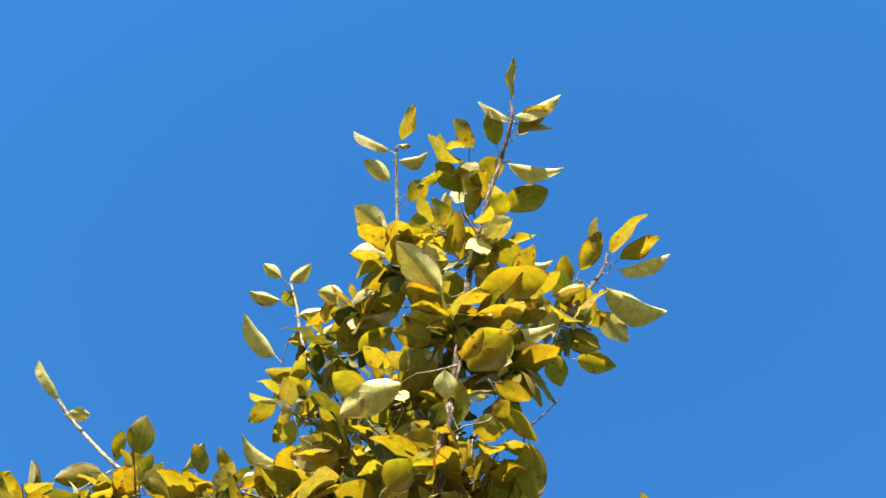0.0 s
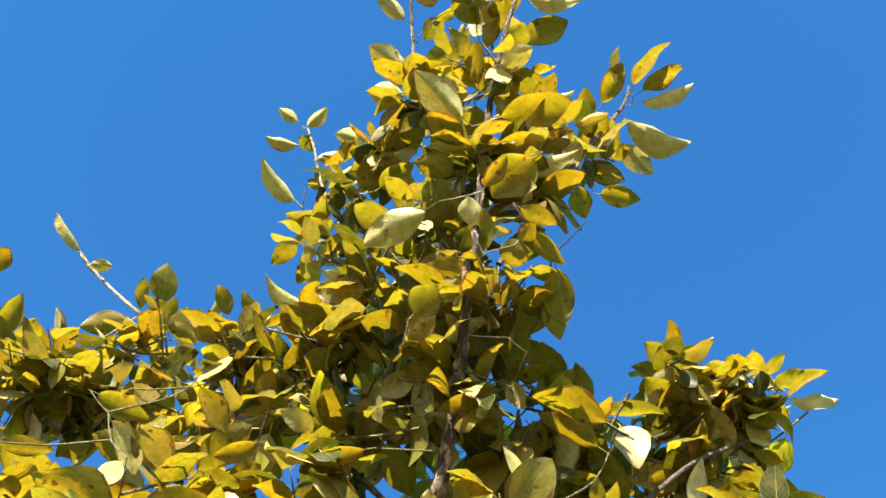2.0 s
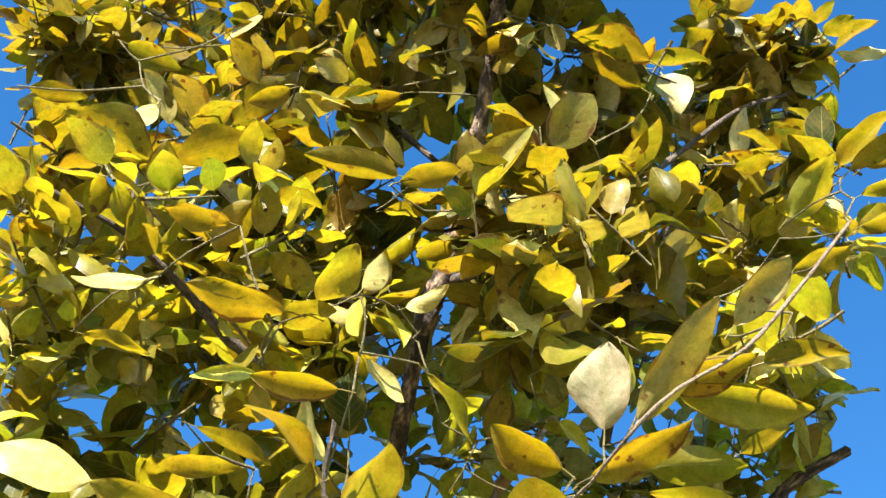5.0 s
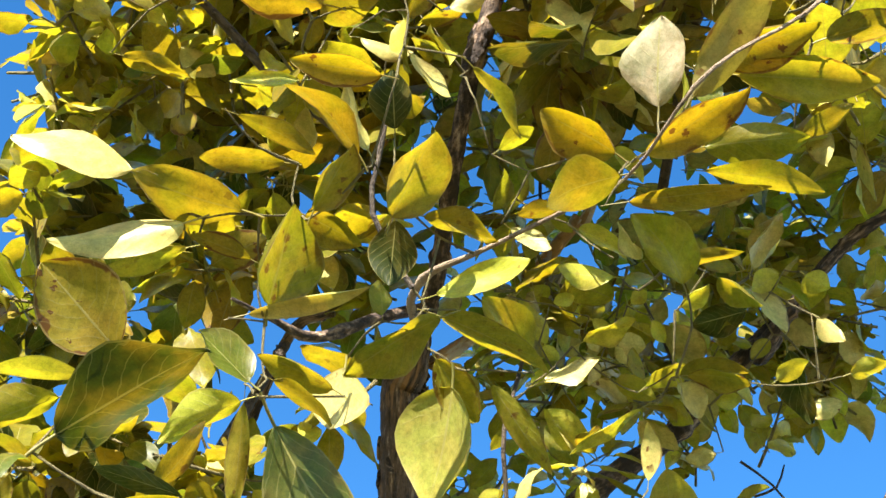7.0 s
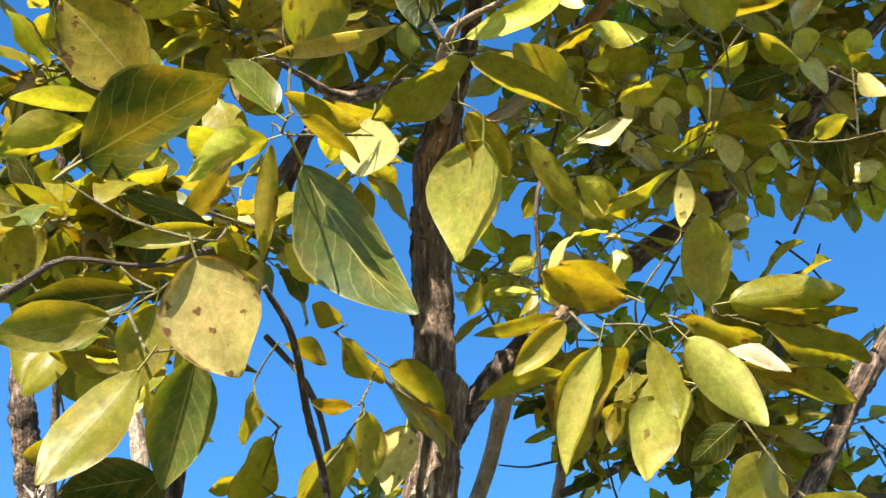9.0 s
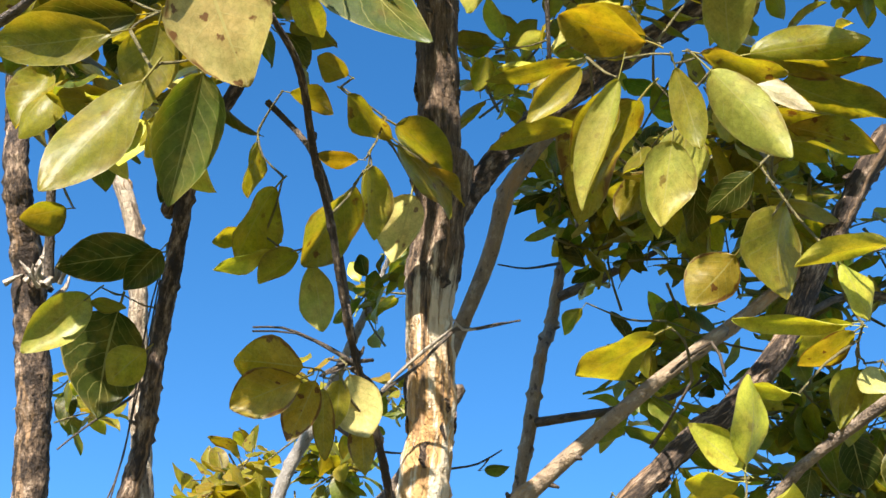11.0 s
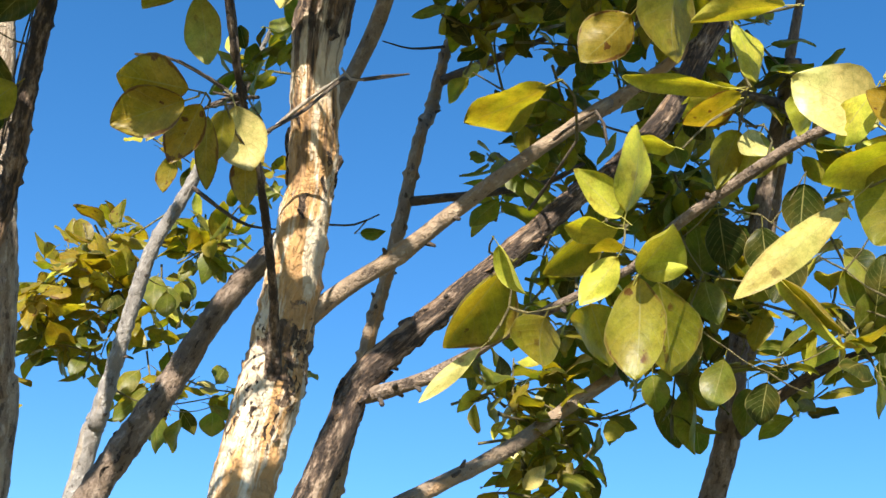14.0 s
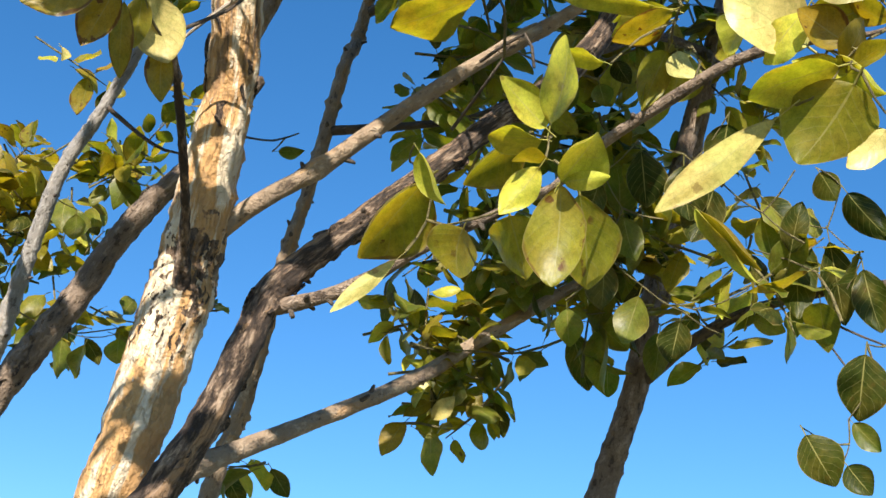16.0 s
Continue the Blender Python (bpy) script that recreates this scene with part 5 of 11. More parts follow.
clump(low_crown, right_limb, (-0.382, 1.148, 2.357), 0.050, 8, 0.060, DEEP)
clump(crown, leader, (-0.567, 0.995, 3.014), 0.120, 12, 0.065, SUNLIT)
clump(crown, leader, (-0.576, 1.058, 2.971), 0.100, 12, 0.065, SUNLIT)
clump(crown, leader, (-0.467, 1.057, 3.023), 0.120, 12, 0.065, SUNLIT)
clump(crown, leader, (-0.339, 1.053, 3.071), 0.120, 36, 0.065, DEEP)
clump(crown, leader, (-0.337, 1.113, 2.972), 0.080, 22, 0.060, DEEP)
clump(crown, leader, (-0.239, 1.095, 3.072), 0.100, 30, 0.060, DEEP)
clump(crown, leader, (-0.048, 1.138, 3.072), 0.100, 24, 0.055, SUNLIT)
clump(crown, leader, (0.002, 1.118, 3.146), 0.100, 24, 0.055, SUNLIT)
clump(low_crown, right_limb, (0.201, 1.317, 2.926), 0.120, 21, 0.055, SUNLIT)
clump(low_crown, right_limb, (0.306, 1.434, 2.933), 0.100, 16, 0.055, SUNLIT)
clump(crown, leader, (-0.344, 1.069, 2.674), 0.060, 14, 0.060, MID)
clump(crown, leader, (-0.503, 1.017, 2.704), 0.070, 16, 0.060, DEEP)
clump(crown, leader, (-0.449, 1.077, 2.450), 0.060, 12, 0.060, SHADED)
clump(low_crown, right_limb, (-0.072, 1.207, 2.895), 0.070, 10, 0.050, SUNLIT)
clump(low_crown, right_limb, (-0.106, 1.424, 2.822), 0.060, 9, 0.050, SUNLIT)
clump(low_crown, right_limb, (0.009, 1.765, 2.805), 0.120, 32, 0.055, DEEP)
clump(low_crown, right_limb, (0.143, 1.789, 2.766), 0.120, 34, 0.055, DEEP)
clump(far_crown, far_trunk, (0.264, 1.791, 2.740), 0.120, 34, 0.055, DEEP)
clump(low_crown, right_limb, (-0.026, 1.791, 2.693), 0.090, 22, 0.050, DEEP)
clump(low_crown, right_limb, (0.053, 1.775, 2.628), 0.080, 20, 0.050, LOW)
clump(far_crown, far_trunk, (0.233, 1.881, 2.624), 0.110, 30, 0.055, DEEP)
clump(far_crown, far_trunk, (0.315, 1.849, 2.647), 0.110, 30, 0.055, DEEP)
clump(far_crown, far_trunk, (0.221, 1.951, 2.510), 0.090, 24, 0.050, DEEP)
clump(low_crown, right_limb, (0.007, 1.944, 2.553), 0.070, 16, 0.050, DEEP)
clump(low_crown, right_limb, (-0.030, 2.022, 2.515), 0.050, 9, 0.050, DEEP)
clump(low_crown, right_limb, (0.031, 1.944, 2.331), 0.070, 14, 0.055, LOW)
clump(bush_crown, grey_stem, (-0.524, 2.405, 2.615), 0.080, 17, 0.052, FAR)
clump(bush_crown, grey_stem, (-0.410, 2.020, 2.726), 0.080, 17, 0.052, FAR)
clump(bush_crown, grey_stem, (-0.359, 2.014, 2.753), 0.060, 11, 0.052, FAR)
clump(bush_crown, grey_stem, (-0.575, 2.449, 2.483), 0.080, 14, 0.057, FAR)
clump(bush_crown, grey_stem, (-0.737, 2.411, 2.440), 0.100, 20, 0.057, FAR)
clump(bush_crown, grey_stem, (-0.956, 2.212, 2.654), 0.100, 12, 0.058, LOW)
clump(bush_crown, grey_stem, (-0.982, 2.173, 2.696), 0.060, 7, 0.058, LOW)
clump(bush_crown, grey_stem, (-0.749, 2.464, 2.579), 0.100, 15, 0.065, YEL)
clump(bush_crown, grey_stem, (-0.707, 2.433, 2.678), 0.050, 5, 0.058, YEL)
clump(far_crown, far_trunk, (0.416, 1.921, 2.523), 0.080, 20, 0.045, YEL)
clump(far_crown, far_trunk, (0.234, 1.875, 2.567), 0.080, 20, 0.050, DEEP)
clump(far_crown, far_trunk, (0.204, 1.908, 2.523), 0.080, 18, 0.050, DEEP)
clump(low_crown, right_limb, (0.087, 2.120, 2.359), 0.060, 14, 0.045, LOW)
clump(low_crown, right_limb, (0.161, 2.125, 2.336), 0.050, 10, 0.045, LOW)
clump(crown, leader, (-0.138, 0.896, 3.462), 0.120, 30, 0.065, SUNLIT)
clump(crown, leader, (-0.041, 0.831, 3.555), 0.120, 30, 0.065, SUNLIT)
clump(crown, leader, (-0.126, 1.011, 3.345), 0.120, 30, 0.065, SUNLIT)
clump(crown, leader, (-0.028, 1.051, 3.329), 0.120, 30, 0.065, SUNLIT)
clump(crown, leader, (0.045, 1.119, 3.286), 0.120, 30, 0.065, SUNLIT)
clump(crown, leader, (-0.221, 0.957, 3.419), 0.100, 30, 0.065, DEEP)
clump(crown, leader, (0.125, 1.058, 3.326), 0.120, 28, 0.065, SUNLIT)
clump(crown, leader, (0.195, 1.134, 3.269), 0.120, 28, 0.060, SUNLIT)
clump(crown, leader, (0.245, 1.038, 3.386), 0.110, 25, 0.060, SUNLIT)
clump(crown, leader, (0.367, 1.040, 3.424), 0.100, 22, 0.060, SUNLIT)
clump(crown, leader, (-0.414, 0.996, 3.348), 0.120, 14, 0.065, SUNLIT)
clump(crown, leader, (-0.570, 0.922, 3.392), 0.120, 34, 0.065, TOP)
clump(crown, leader, (-0.576, 1.039, 3.193), 0.120, 14, 0.065, SUNLIT)
clump(crown, leader, (-0.312, 1.114, 3.240), 0.120, 14, 0.065, SUNLIT)
clump(crown, leader, (-0.441, 1.090, 3.216), 0.120, 14, 0.065, SUNLIT)
clump(crown, leader, (-0.188, 1.192, 3.210), 0.120, 36, 0.060, DEEP)
clump(crown, leader, (-0.037, 1.224, 3.204), 0.120, 28, 0.060, SUNLIT)
clump(crown, leader, (0.078, 1.193, 3.231), 0.120, 28, 0.060, SUNLIT)
clump(crown, leader, (-0.511, 1.172, 3.123), 0.120, 14, 0.060, SUNLIT)
clump(crown, leader, (-0.337, 1.216, 3.153), 0.120, 14, 0.060, SUNLIT)
clump(crown, leader, (0.298, 1.212, 3.194), 0.120, 28, 0.060, SUNLIT)
clump(far_crown, far_trunk, (0.379, 2.017, 2.293), 0.070, 16, 0.055, DEEP)
clump(low_crown, right_limb, (0.228, 1.832, 2.284), 0.060, 14, 0.050, DEEP)
clump(low_crown, right_limb, (0.124, 1.768, 2.210), 0.050, 10, 0.050, DEEP)
clump(crown, leader, (-0.415, 0.772, 2.827), 0.060, 9, 0.052, OLV)
clump(crown, leader, (-0.360, 0.822, 2.819), 0.060, 9, 0.052, OLV)
clump(crown, leader, (-0.300, 0.801, 2.858), 0.060, 9, 0.052, OLV)
clump(crown, leader, (-0.233, 0.800, 2.881), 0.060, 9, 0.052, OLV)
clump(crown, leader, (-0.416, 0.847, 2.771), 0.060, 9, 0.052, OLV)
clump(crown, leader, (-0.286, 0.872, 2.810), 0.060, 9, 0.052, OLV)
clump(crown, leader, (-0.336, 0.897, 2.769), 0.060, 9, 0.052, OLV)
clump(crown, leader, (-0.209, 0.862, 2.844), 0.060, 9, 0.052, OLV)
clump(crown, leader, (-0.162, 0.911, 2.817), 0.060, 9, 0.052, OLV)
clump(crown, leader, (-0.251, 0.920, 2.783), 0.060, 9, 0.052, OLV)
clump(crown, leader, (-0.373, 0.766, 2.851), 0.060, 9, 0.052, OLV)
clump(crown, leader, (-0.416, 0.811, 2.800), 0.060, 9, 0.052, OLV)
clump(crown, leader, (-0.026, 0.880, 2.901), 0.060, 8, 0.052, OLV)
clump(crown, leader, (0.039, 0.914, 2.878), 0.060, 8, 0.052, OLV)
clump(crown, leader, (0.108, 0.889, 2.896), 0.060, 8, 0.052, OLV)
clump(crown, leader, (0.014, 0.964, 2.836), 0.060, 8, 0.052, OLV)
clump(crown, leader, (0.115, 0.950, 2.848), 0.060, 8, 0.052, OLV)
clump(far_crown, far_trunk, (0.094, 2.007, 2.536), 0.080, 20, 0.052, SHADED)
clump(far_crown, far_trunk, (0.196, 1.926, 2.653), 0.080, 20, 0.052, SHADED)
clump(far_crown, far_trunk, (0.288, 1.982, 2.538), 0.080, 20, 0.052, SHADED)
clump(far_crown, far_trunk, (0.172, 2.044, 2.453), 0.080, 20, 0.052, SHADED)
clump(far_crown, far_trunk, (0.013, 1.946, 2.643), 0.080, 20, 0.052, SHADED)
clump(far_crown, far_trunk, (0.102, 1.890, 2.720), 0.080, 20, 0.052, SHADED)
# leaves that stand apart, with the twigs that bear them
leaf(arm_24, "dull", (0.116, 0.691, 3.242), (0.127, 0.752, 3.209), (0.03, 0.47, 0.88), 0.038)
limb("twig", arm_5, SHOOT, [(-0.231, 0.725, 3.750, 0.0009), (-0.234, 0.724, 3.749, 0.0006), (-0.237, 0.722, 3.748, 0.0006)])
leaf(arm_5, "rolled", (-0.229, 0.721, 3.750), (-0.188, 0.713, 3.759), (0.01, 0.76, 0.64), 0.021)
limb("twig", arm_7, SHOOT, [(-0.620, 0.873, 3.734, 0.0009), (-0.620, 0.870, 3.730, 0.0006), (-0.621, 0.867, 3.728, 0.0006)])
leaf(arm_7, "rolled", (-0.626, 0.854, 3.732), (-0.652, 0.791, 3.750), (-0.89, 0.41, 0.17), 0.035)
limb("twig", arm_6, SHOOT, [(0.240, 0.659, 3.731, 0.0010), (0.237, 0.663, 3.732, 0.0007), (0.233, 0.666, 3.735, 0.0006)])
leaf(arm_6, "rolled", (0.253, 0.674, 3.729), (0.344, 0.710, 3.705), (-0.23, 0.88, 0.42), 0.050)
limb("twig", arm_21, STALK, [(-0.082, 1.304, 2.668, 0.0010), (-0.081, 1.307, 2.672, 0.0007), (-0.081, 1.311, 2.677, 0.0006)])
leaf(arm_21, "olive", (-0.084, 1.314, 2.673), (-0.097, 1.328, 2.656), (-0.51, 0.43, 0.74), 0.016)
limb("twig", arm_4, SHOOT, [(-0.071, 0.609, 3.803, 0.0010), (-0.075, 0.607, 3.805, 0.0007), (-0.080, 0.604, 3.808, 0.0006)])
leaf(arm_4, "rolled", (-0.091, 0.597, 3.809), (-0.141, 0.564, 3.814), (-0.09, 0.28, 0.96), 0.045)
limb("twig", arm_4, SHOOT, [(-0.075, 0.517, 3.889, 0.0010), (-0.078, 0.512, 3.887, 0.0007), (-0.081, 0.507, 3.887, 0.0006)])
leaf(arm_4, "rolled", (-0.070, 0.506, 3.888), (-0.022, 0.499, 3.892), (0.08, 0.86, 0.50), 0.024)
limb("twig", arm_6, SHOOT, [(0.233, 0.666, 3.735, 0.0010), (0.230, 0.671, 3.732, 0.0007), (0.227, 0.676, 3.731, 0.0006)])
leaf(arm_6, "golden", (0.218, 0.674, 3.732), (0.179, 0.668, 3.737), (0.19, -0.45, 0.87), 0.021)
limb("twig", right_mid, STALK, [(0.386, 1.003, 3.352, 0.0010), (0.384, 1.003, 3.357, 0.0007), (0.382, 1.002, 3.363, 0.0006)])
leaf(right_mid, "golden", (0.376, 0.999, 3.367), (0.348, 0.985, 3.382), (0.17, 0.52, 0.84), 0.027)
leaf(right_mid, "golden", (0.387, 0.999, 3.365), (0.418, 0.971, 3.375), (0.20, 0.51, 0.83), 0.027)
limb("twig", arm_4, SHOOT, [(-0.081, 0.507, 3.887, 0.0010), (-0.077, 0.503, 3.887, 0.0007), (-0.074, 0.498, 3.890, 0.0006)])
leaf(arm_4, "rolled", (-0.086, 0.490, 3.890), (-0.142, 0.453, 3.893), (-0.52, 0.81, 0.29), 0.033)
limb("twig", arm_4, SHOOT, [(-0.074, 0.498, 3.890, 0.0010), (-0.073, 0.492, 3.890, 0.0007), (-0.072, 0.487, 3.892, 0.0006)])
leaf(arm_4, "golden", (-0.065, 0.475, 3.895), (-0.038, 0.421, 3.909), (-0.69, -0.18, 0.70), 0.032)
limb("twig", arm_4, SHOOT, [(-0.072, 0.487, 3.892, 0.0009), (-0.074, 0.485, 3.892, 0.0006), (-0.077, 0.484, 3.892, 0.0006)])
leaf(arm_4, "rolled", (-0.072, 0.483, 3.893), (-0.051, 0.482, 3.895), (-0.01, 0.68, 0.73), 0.011)
limb("twig", arm_7, SHOOT, [(-0.426, 0.920, 3.545, 0.0010), (-0.430, 0.923, 3.548, 0.0007), (-0.434, 0.925, 3.552, 0.0006)])
leaf(arm_7, "dull", (-0.433, 0.918, 3.556), (-0.428, 0.890, 3.573), (-0.26, 0.45, 0.85), 0.026)
limb("twig", arm_7, SHOOT, [(-0.434, 0.925, 3.552, 0.0010), (-0.440, 0.926, 3.549, 0.0007), (-0.445, 0.927, 3.548, 0.0006)])
leaf(arm_7, "golden", (-0.450, 0.916, 3.552), (-0.472, 0.868, 3.570), (-0.27, 0.45, 0.85), 0.041)
limb("twig", right_mid, STALK, [(-0.013, 0.972, 2.954, 0.0010), (-0.016, 0.967, 2.950, 0.0007), (-0.019, 0.961, 2.949, 0.0006)])
leaf(right_mid, "pale", (-0.024, 0.963, 2.947), (-0.049, 0.968, 2.941), (-0.02, 0.73, 0.69), 0.016)
limb("twig", right_mid, STALK, [(0.358, 0.994, 3.323, 0.0010), (0.361, 0.995, 3.316, 0.0007), (0.364, 0.996, 3.311, 0.0006)])
leaf(right_mid, "golden", (0.372, 0.998, 3.308), (0.410, 1.005, 3.294), (0.30, 0.23, 0.93), 0.021)
limb("twig", arm_27, STALK, [(-0.378, 0.839, 2.975, 0.0010), (-0.374, 0.833, 2.975, 0.0007), (-0.370, 0.827, 2.977, 0.0006)])
limb("twig", arm_5, SHOOT, [(-0.247, 0.702, 3.809, 0.0010), (-0.252, 0.698, 3.809, 0.0007), (-0.257, 0.693, 3.809, 0.0006)])
leaf(arm_5, "rolled", (-0.250, 0.687, 3.813), (-0.218, 0.660, 3.827), (0.14, 0.59, 0.79), 0.022)
limb("twig", arm_5, SHOOT, [(-0.257, 0.693, 3.809, 0.0009), (-0.257, 0.690, 3.810, 0.0006), (-0.257, 0.687, 3.812, 0.0006)])
leaf(arm_5, "rolled", (-0.264, 0.681, 3.812), (-0.294, 0.658, 3.814), (-0.17, 0.32, 0.93), 0.020)
limb("twig", arm_4, SHOOT, [(-0.075, 0.533, 3.875, 0.0010), (-0.077, 0.540, 3.875, 0.0007), (-0.080, 0.547, 3.877, 0.0006)])
leaf(arm_4, "rolled", (-0.088, 0.539, 3.878), (-0.125, 0.501, 3.884), (-0.09, 0.24, 0.97), 0.028)
limb("twig", right_mid, STALK, [(0.435, 0.996, 3.414, 0.0010), (0.431, 0.991, 3.418, 0.0007), (0.428, 0.985, 3.423, 0.0006)])
leaf(right_mid, "rolled", (0.422, 0.979, 3.428), (0.394, 0.954, 3.449), (-0.15, 0.72, 0.68), 0.022)
limb("twig", leader, SHOOT, [(0.035, 0.620, 3.423, 0.0010), (0.034, 0.615, 3.415, 0.0007), (0.034, 0.609, 3.410, 0.0006)])
leaf(leader, "golden", (0.049, 0.606, 3.411), (0.117, 0.590, 3.417), (0.01, 0.36, 0.93), 0.037)
limb("twig", arm_7, SHOOT, [(-0.492, 0.917, 3.604, 0.0010), (-0.498, 0.913, 3.600, 0.0007), (-0.504, 0.908, 3.598, 0.0006)])
leaf(arm_7, "dull", (-0.502, 0.899, 3.603), (-0.494, 0.858, 3.626), (0.22, 0.51, 0.83), 0.025)
limb("twig", right_mid, STALK, [(0.402, 1.001, 3.373, 0.0010), (0.398, 0.992, 3.371, 0.0007), (0.394, 0.984, 3.372, 0.0006)])
leaf(right_mid, "dull", (0.385, 0.983, 3.375), (0.341, 0.975, 3.389), (0.17, 0.51, 0.84), 0.027)
limb("twig", arm_6, SHOOT, [(0.248, 0.659, 3.752, 0.0010), (0.253, 0.656, 3.743, 0.0007), (0.259, 0.653, 3.737, 0.0006)])
leaf(arm_6, "rolled", (0.275, 0.648, 3.736), (0.351, 0.622, 3.735), (0.32, 0.93, 0.16), 0.040)
limb("twig", arm_6, SHOOT, [(0.259, 0.653, 3.737, 0.0010), (0.260, 0.646, 3.738, 0.0007), (0.262, 0.639, 3.741, 0.0006)])
leaf(arm_6, "golden", (0.276, 0.633, 3.741), (0.338, 0.603, 3.743), (-0.19, -0.34, 0.92), 0.036)
limb("twig", arm_6, SHOOT, [(0.262, 0.639, 3.741, 0.0009), (0.258, 0.639, 3.741, 0.0006), (0.254, 0.639, 3.742, 0.0006)])
leaf(arm_6, "golden", (0.263, 0.624, 3.745), (0.306, 0.559, 3.761), (-0.57, -0.19, 0.80), 0.041)
limb("twig", arm_6, SHOOT, [(0.254, 0.639, 3.742, 0.0009), (0.250, 0.640, 3.741, 0.0006), (0.246, 0.642, 3.742, 0.0006)])
leaf(arm_6, "rolled", (0.246, 0.629, 3.746), (0.245, 0.569, 3.764), (-0.78, 0.19, 0.60), 0.032)
limb("twig", right_mid, STALK, [(0.430, 0.989, 3.420, 0.0010), (0.432, 0.994, 3.427, 0.0007), (0.434, 1.000, 3.437, 0.0006)])
leaf(right_mid, "rolled", (0.448, 0.998, 3.434), (0.510, 0.990, 3.422), (0.14, 0.99, 0.04), 0.032)
leaf(right_mid, "golden", (0.444, 0.995, 3.437), (0.490, 0.951, 3.451), (-0.48, -0.24, 0.84), 0.034)
limb("twig", right_mid, STALK, [(0.434, 1.000, 3.437, 0.0010), (0.440, 0.996, 3.437, 0.0007), (0.446, 0.993, 3.438, 0.0006)])
leaf(right_mid, "rolled", (0.441, 0.988, 3.442), (0.418, 0.969, 3.458), (-0.30, 0.81, 0.51), 0.017)
limb("twig", arm_5, SHOOT, [(-0.247, 0.702, 3.809, 0.0010), (-0.252, 0.710, 3.804, 0.0007), (-0.256, 0.718, 3.800, 0.0006)])
leaf(arm_5, "rolled", (-0.267, 0.714, 3.800), (-0.316, 0.697, 3.797), (-0.30, 0.74, 0.60), 0.026)
limb("twig", arm_7, SHOOT, [(-0.475, 0.918, 3.589, 0.0010), (-0.474, 0.913, 3.598, 0.0007), (-0.472, 0.908, 3.609, 0.0006)])
leaf(arm_7, "golden", (-0.470, 0.896, 3.615), (-0.459, 0.843, 3.644), (-0.27, 0.43, 0.86), 0.043)
limb("twig", arm_5, SHOOT, [(-0.256, 0.718, 3.800, 0.0010), (-0.247, 0.724, 3.798, 0.0007), (-0.238, 0.730, 3.799, 0.0006)])
leaf(arm_5, "dull", (-0.242, 0.725, 3.800), (-0.262, 0.701, 3.805), (-0.16, 0.34, 0.93), 0.026)
limb("twig", arm_5, SHOOT, [(-0.208, 0.752, 3.667, 0.0010), (-0.210, 0.762, 3.671, 0.0007), (-0.212, 0.772, 3.678, 0.0006)])
leaf(arm_5, "rolled", (-0.205, 0.761, 3.683), (-0.174, 0.715, 3.706), (0.30, 0.58, 0.76), 0.030)
limb("twig", arm_5, SHOOT, [(-0.212, 0.772, 3.678, 0.0010), (-0.201, 0.777, 3.676, 0.0007), (-0.190, 0.783, 3.677, 0.0006)])
leaf(arm_5, "dull", (-0.205, 0.781, 3.674), (-0.274, 0.776, 3.665), (-0.07, -0.56, 0.82), 0.036)
limb("twig", low_branch, STALK, [(0.138, 1.804, 2.218, 0.0010), (0.149, 1.800, 2.213, 0.0007), (0.160, 1.796, 2.211, 0.0006)])
leaf(low_branch, "fresh", (0.165, 1.796, 2.209), (0.184, 1.796, 2.202), (0.20, 0.80, 0.57), 0.013)
limb("twig", arm_7, SHOOT, [(-0.445, 0.927, 3.548, 0.0010), (-0.457, 0.925, 3.543, 0.0007), (-0.469, 0.924, 3.541, 0.0006)])
leaf(arm_7, "golden", (-0.479, 0.919, 3.541), (-0.522, 0.893, 3.540), (-0.29, 0.45, 0.84), 0.026)
limb("twig", arm_6, SHOOT, [(0.229, 0.673, 3.732, 0.0010), (0.218, 0.667, 3.734, 0.0007), (0.207, 0.661, 3.738, 0.0006)])
leaf(arm_6, "golden", (0.215, 0.649, 3.741), (0.251, 0.595, 3.756), (0.08, 0.31, 0.95), 0.035)
limb("twig", right_mid, STALK, [(0.315, 0.980, 3.279, 0.0010), (0.317, 0.989, 3.267, 0.0007), (0.319, 0.997, 3.259, 0.0006)])
leaf(right_mid, "golden", (0.333, 0.999, 3.254), (0.397, 1.009, 3.233), (0.34, -0.27, 0.90), 0.035)
limb("twig", arm_5, SHOOT, [(-0.190, 0.783, 3.677, 0.0010), (-0.197, 0.793, 3.669, 0.0007), (-0.203, 0.804, 3.665, 0.0006)])
leaf(arm_5, "golden", (-0.214, 0.801, 3.665), (-0.266, 0.788, 3.661), (0.04, -0.42, 0.90), 0.027)
limb("twig", leader, SHOOT, [(0.031, 0.632, 3.381, 0.0010), (0.019, 0.626, 3.380, 0.0007), (0.006, 0.621, 3.383, 0.0006)])
leaf(leader, "golden", (-0.004, 0.617, 3.384), (-0.051, 0.598, 3.388), (-0.06, 0.37, 0.93), 0.036)
limb("twig", arm_4, SHOOT, [(-0.068, 0.637, 3.774, 0.0010), (-0.071, 0.631, 3.760, 0.0007), (-0.074, 0.626, 3.749, 0.0006)])
leaf(arm_4, "rolled", (-0.086, 0.625, 3.748), (-0.141, 0.620, 3.744), (-0.10, 0.31, 0.95), 0.039)
limb("twig", arm_4, SHOOT, [(-0.074, 0.565, 3.846, 0.0010), (-0.069, 0.571, 3.856, 0.0007), (-0.063, 0.578, 3.869, 0.0006)])
leaf(arm_4, "golden", (-0.057, 0.571, 3.872), (-0.026, 0.539, 3.882), (-0.06, 0.26, 0.96), 0.033)
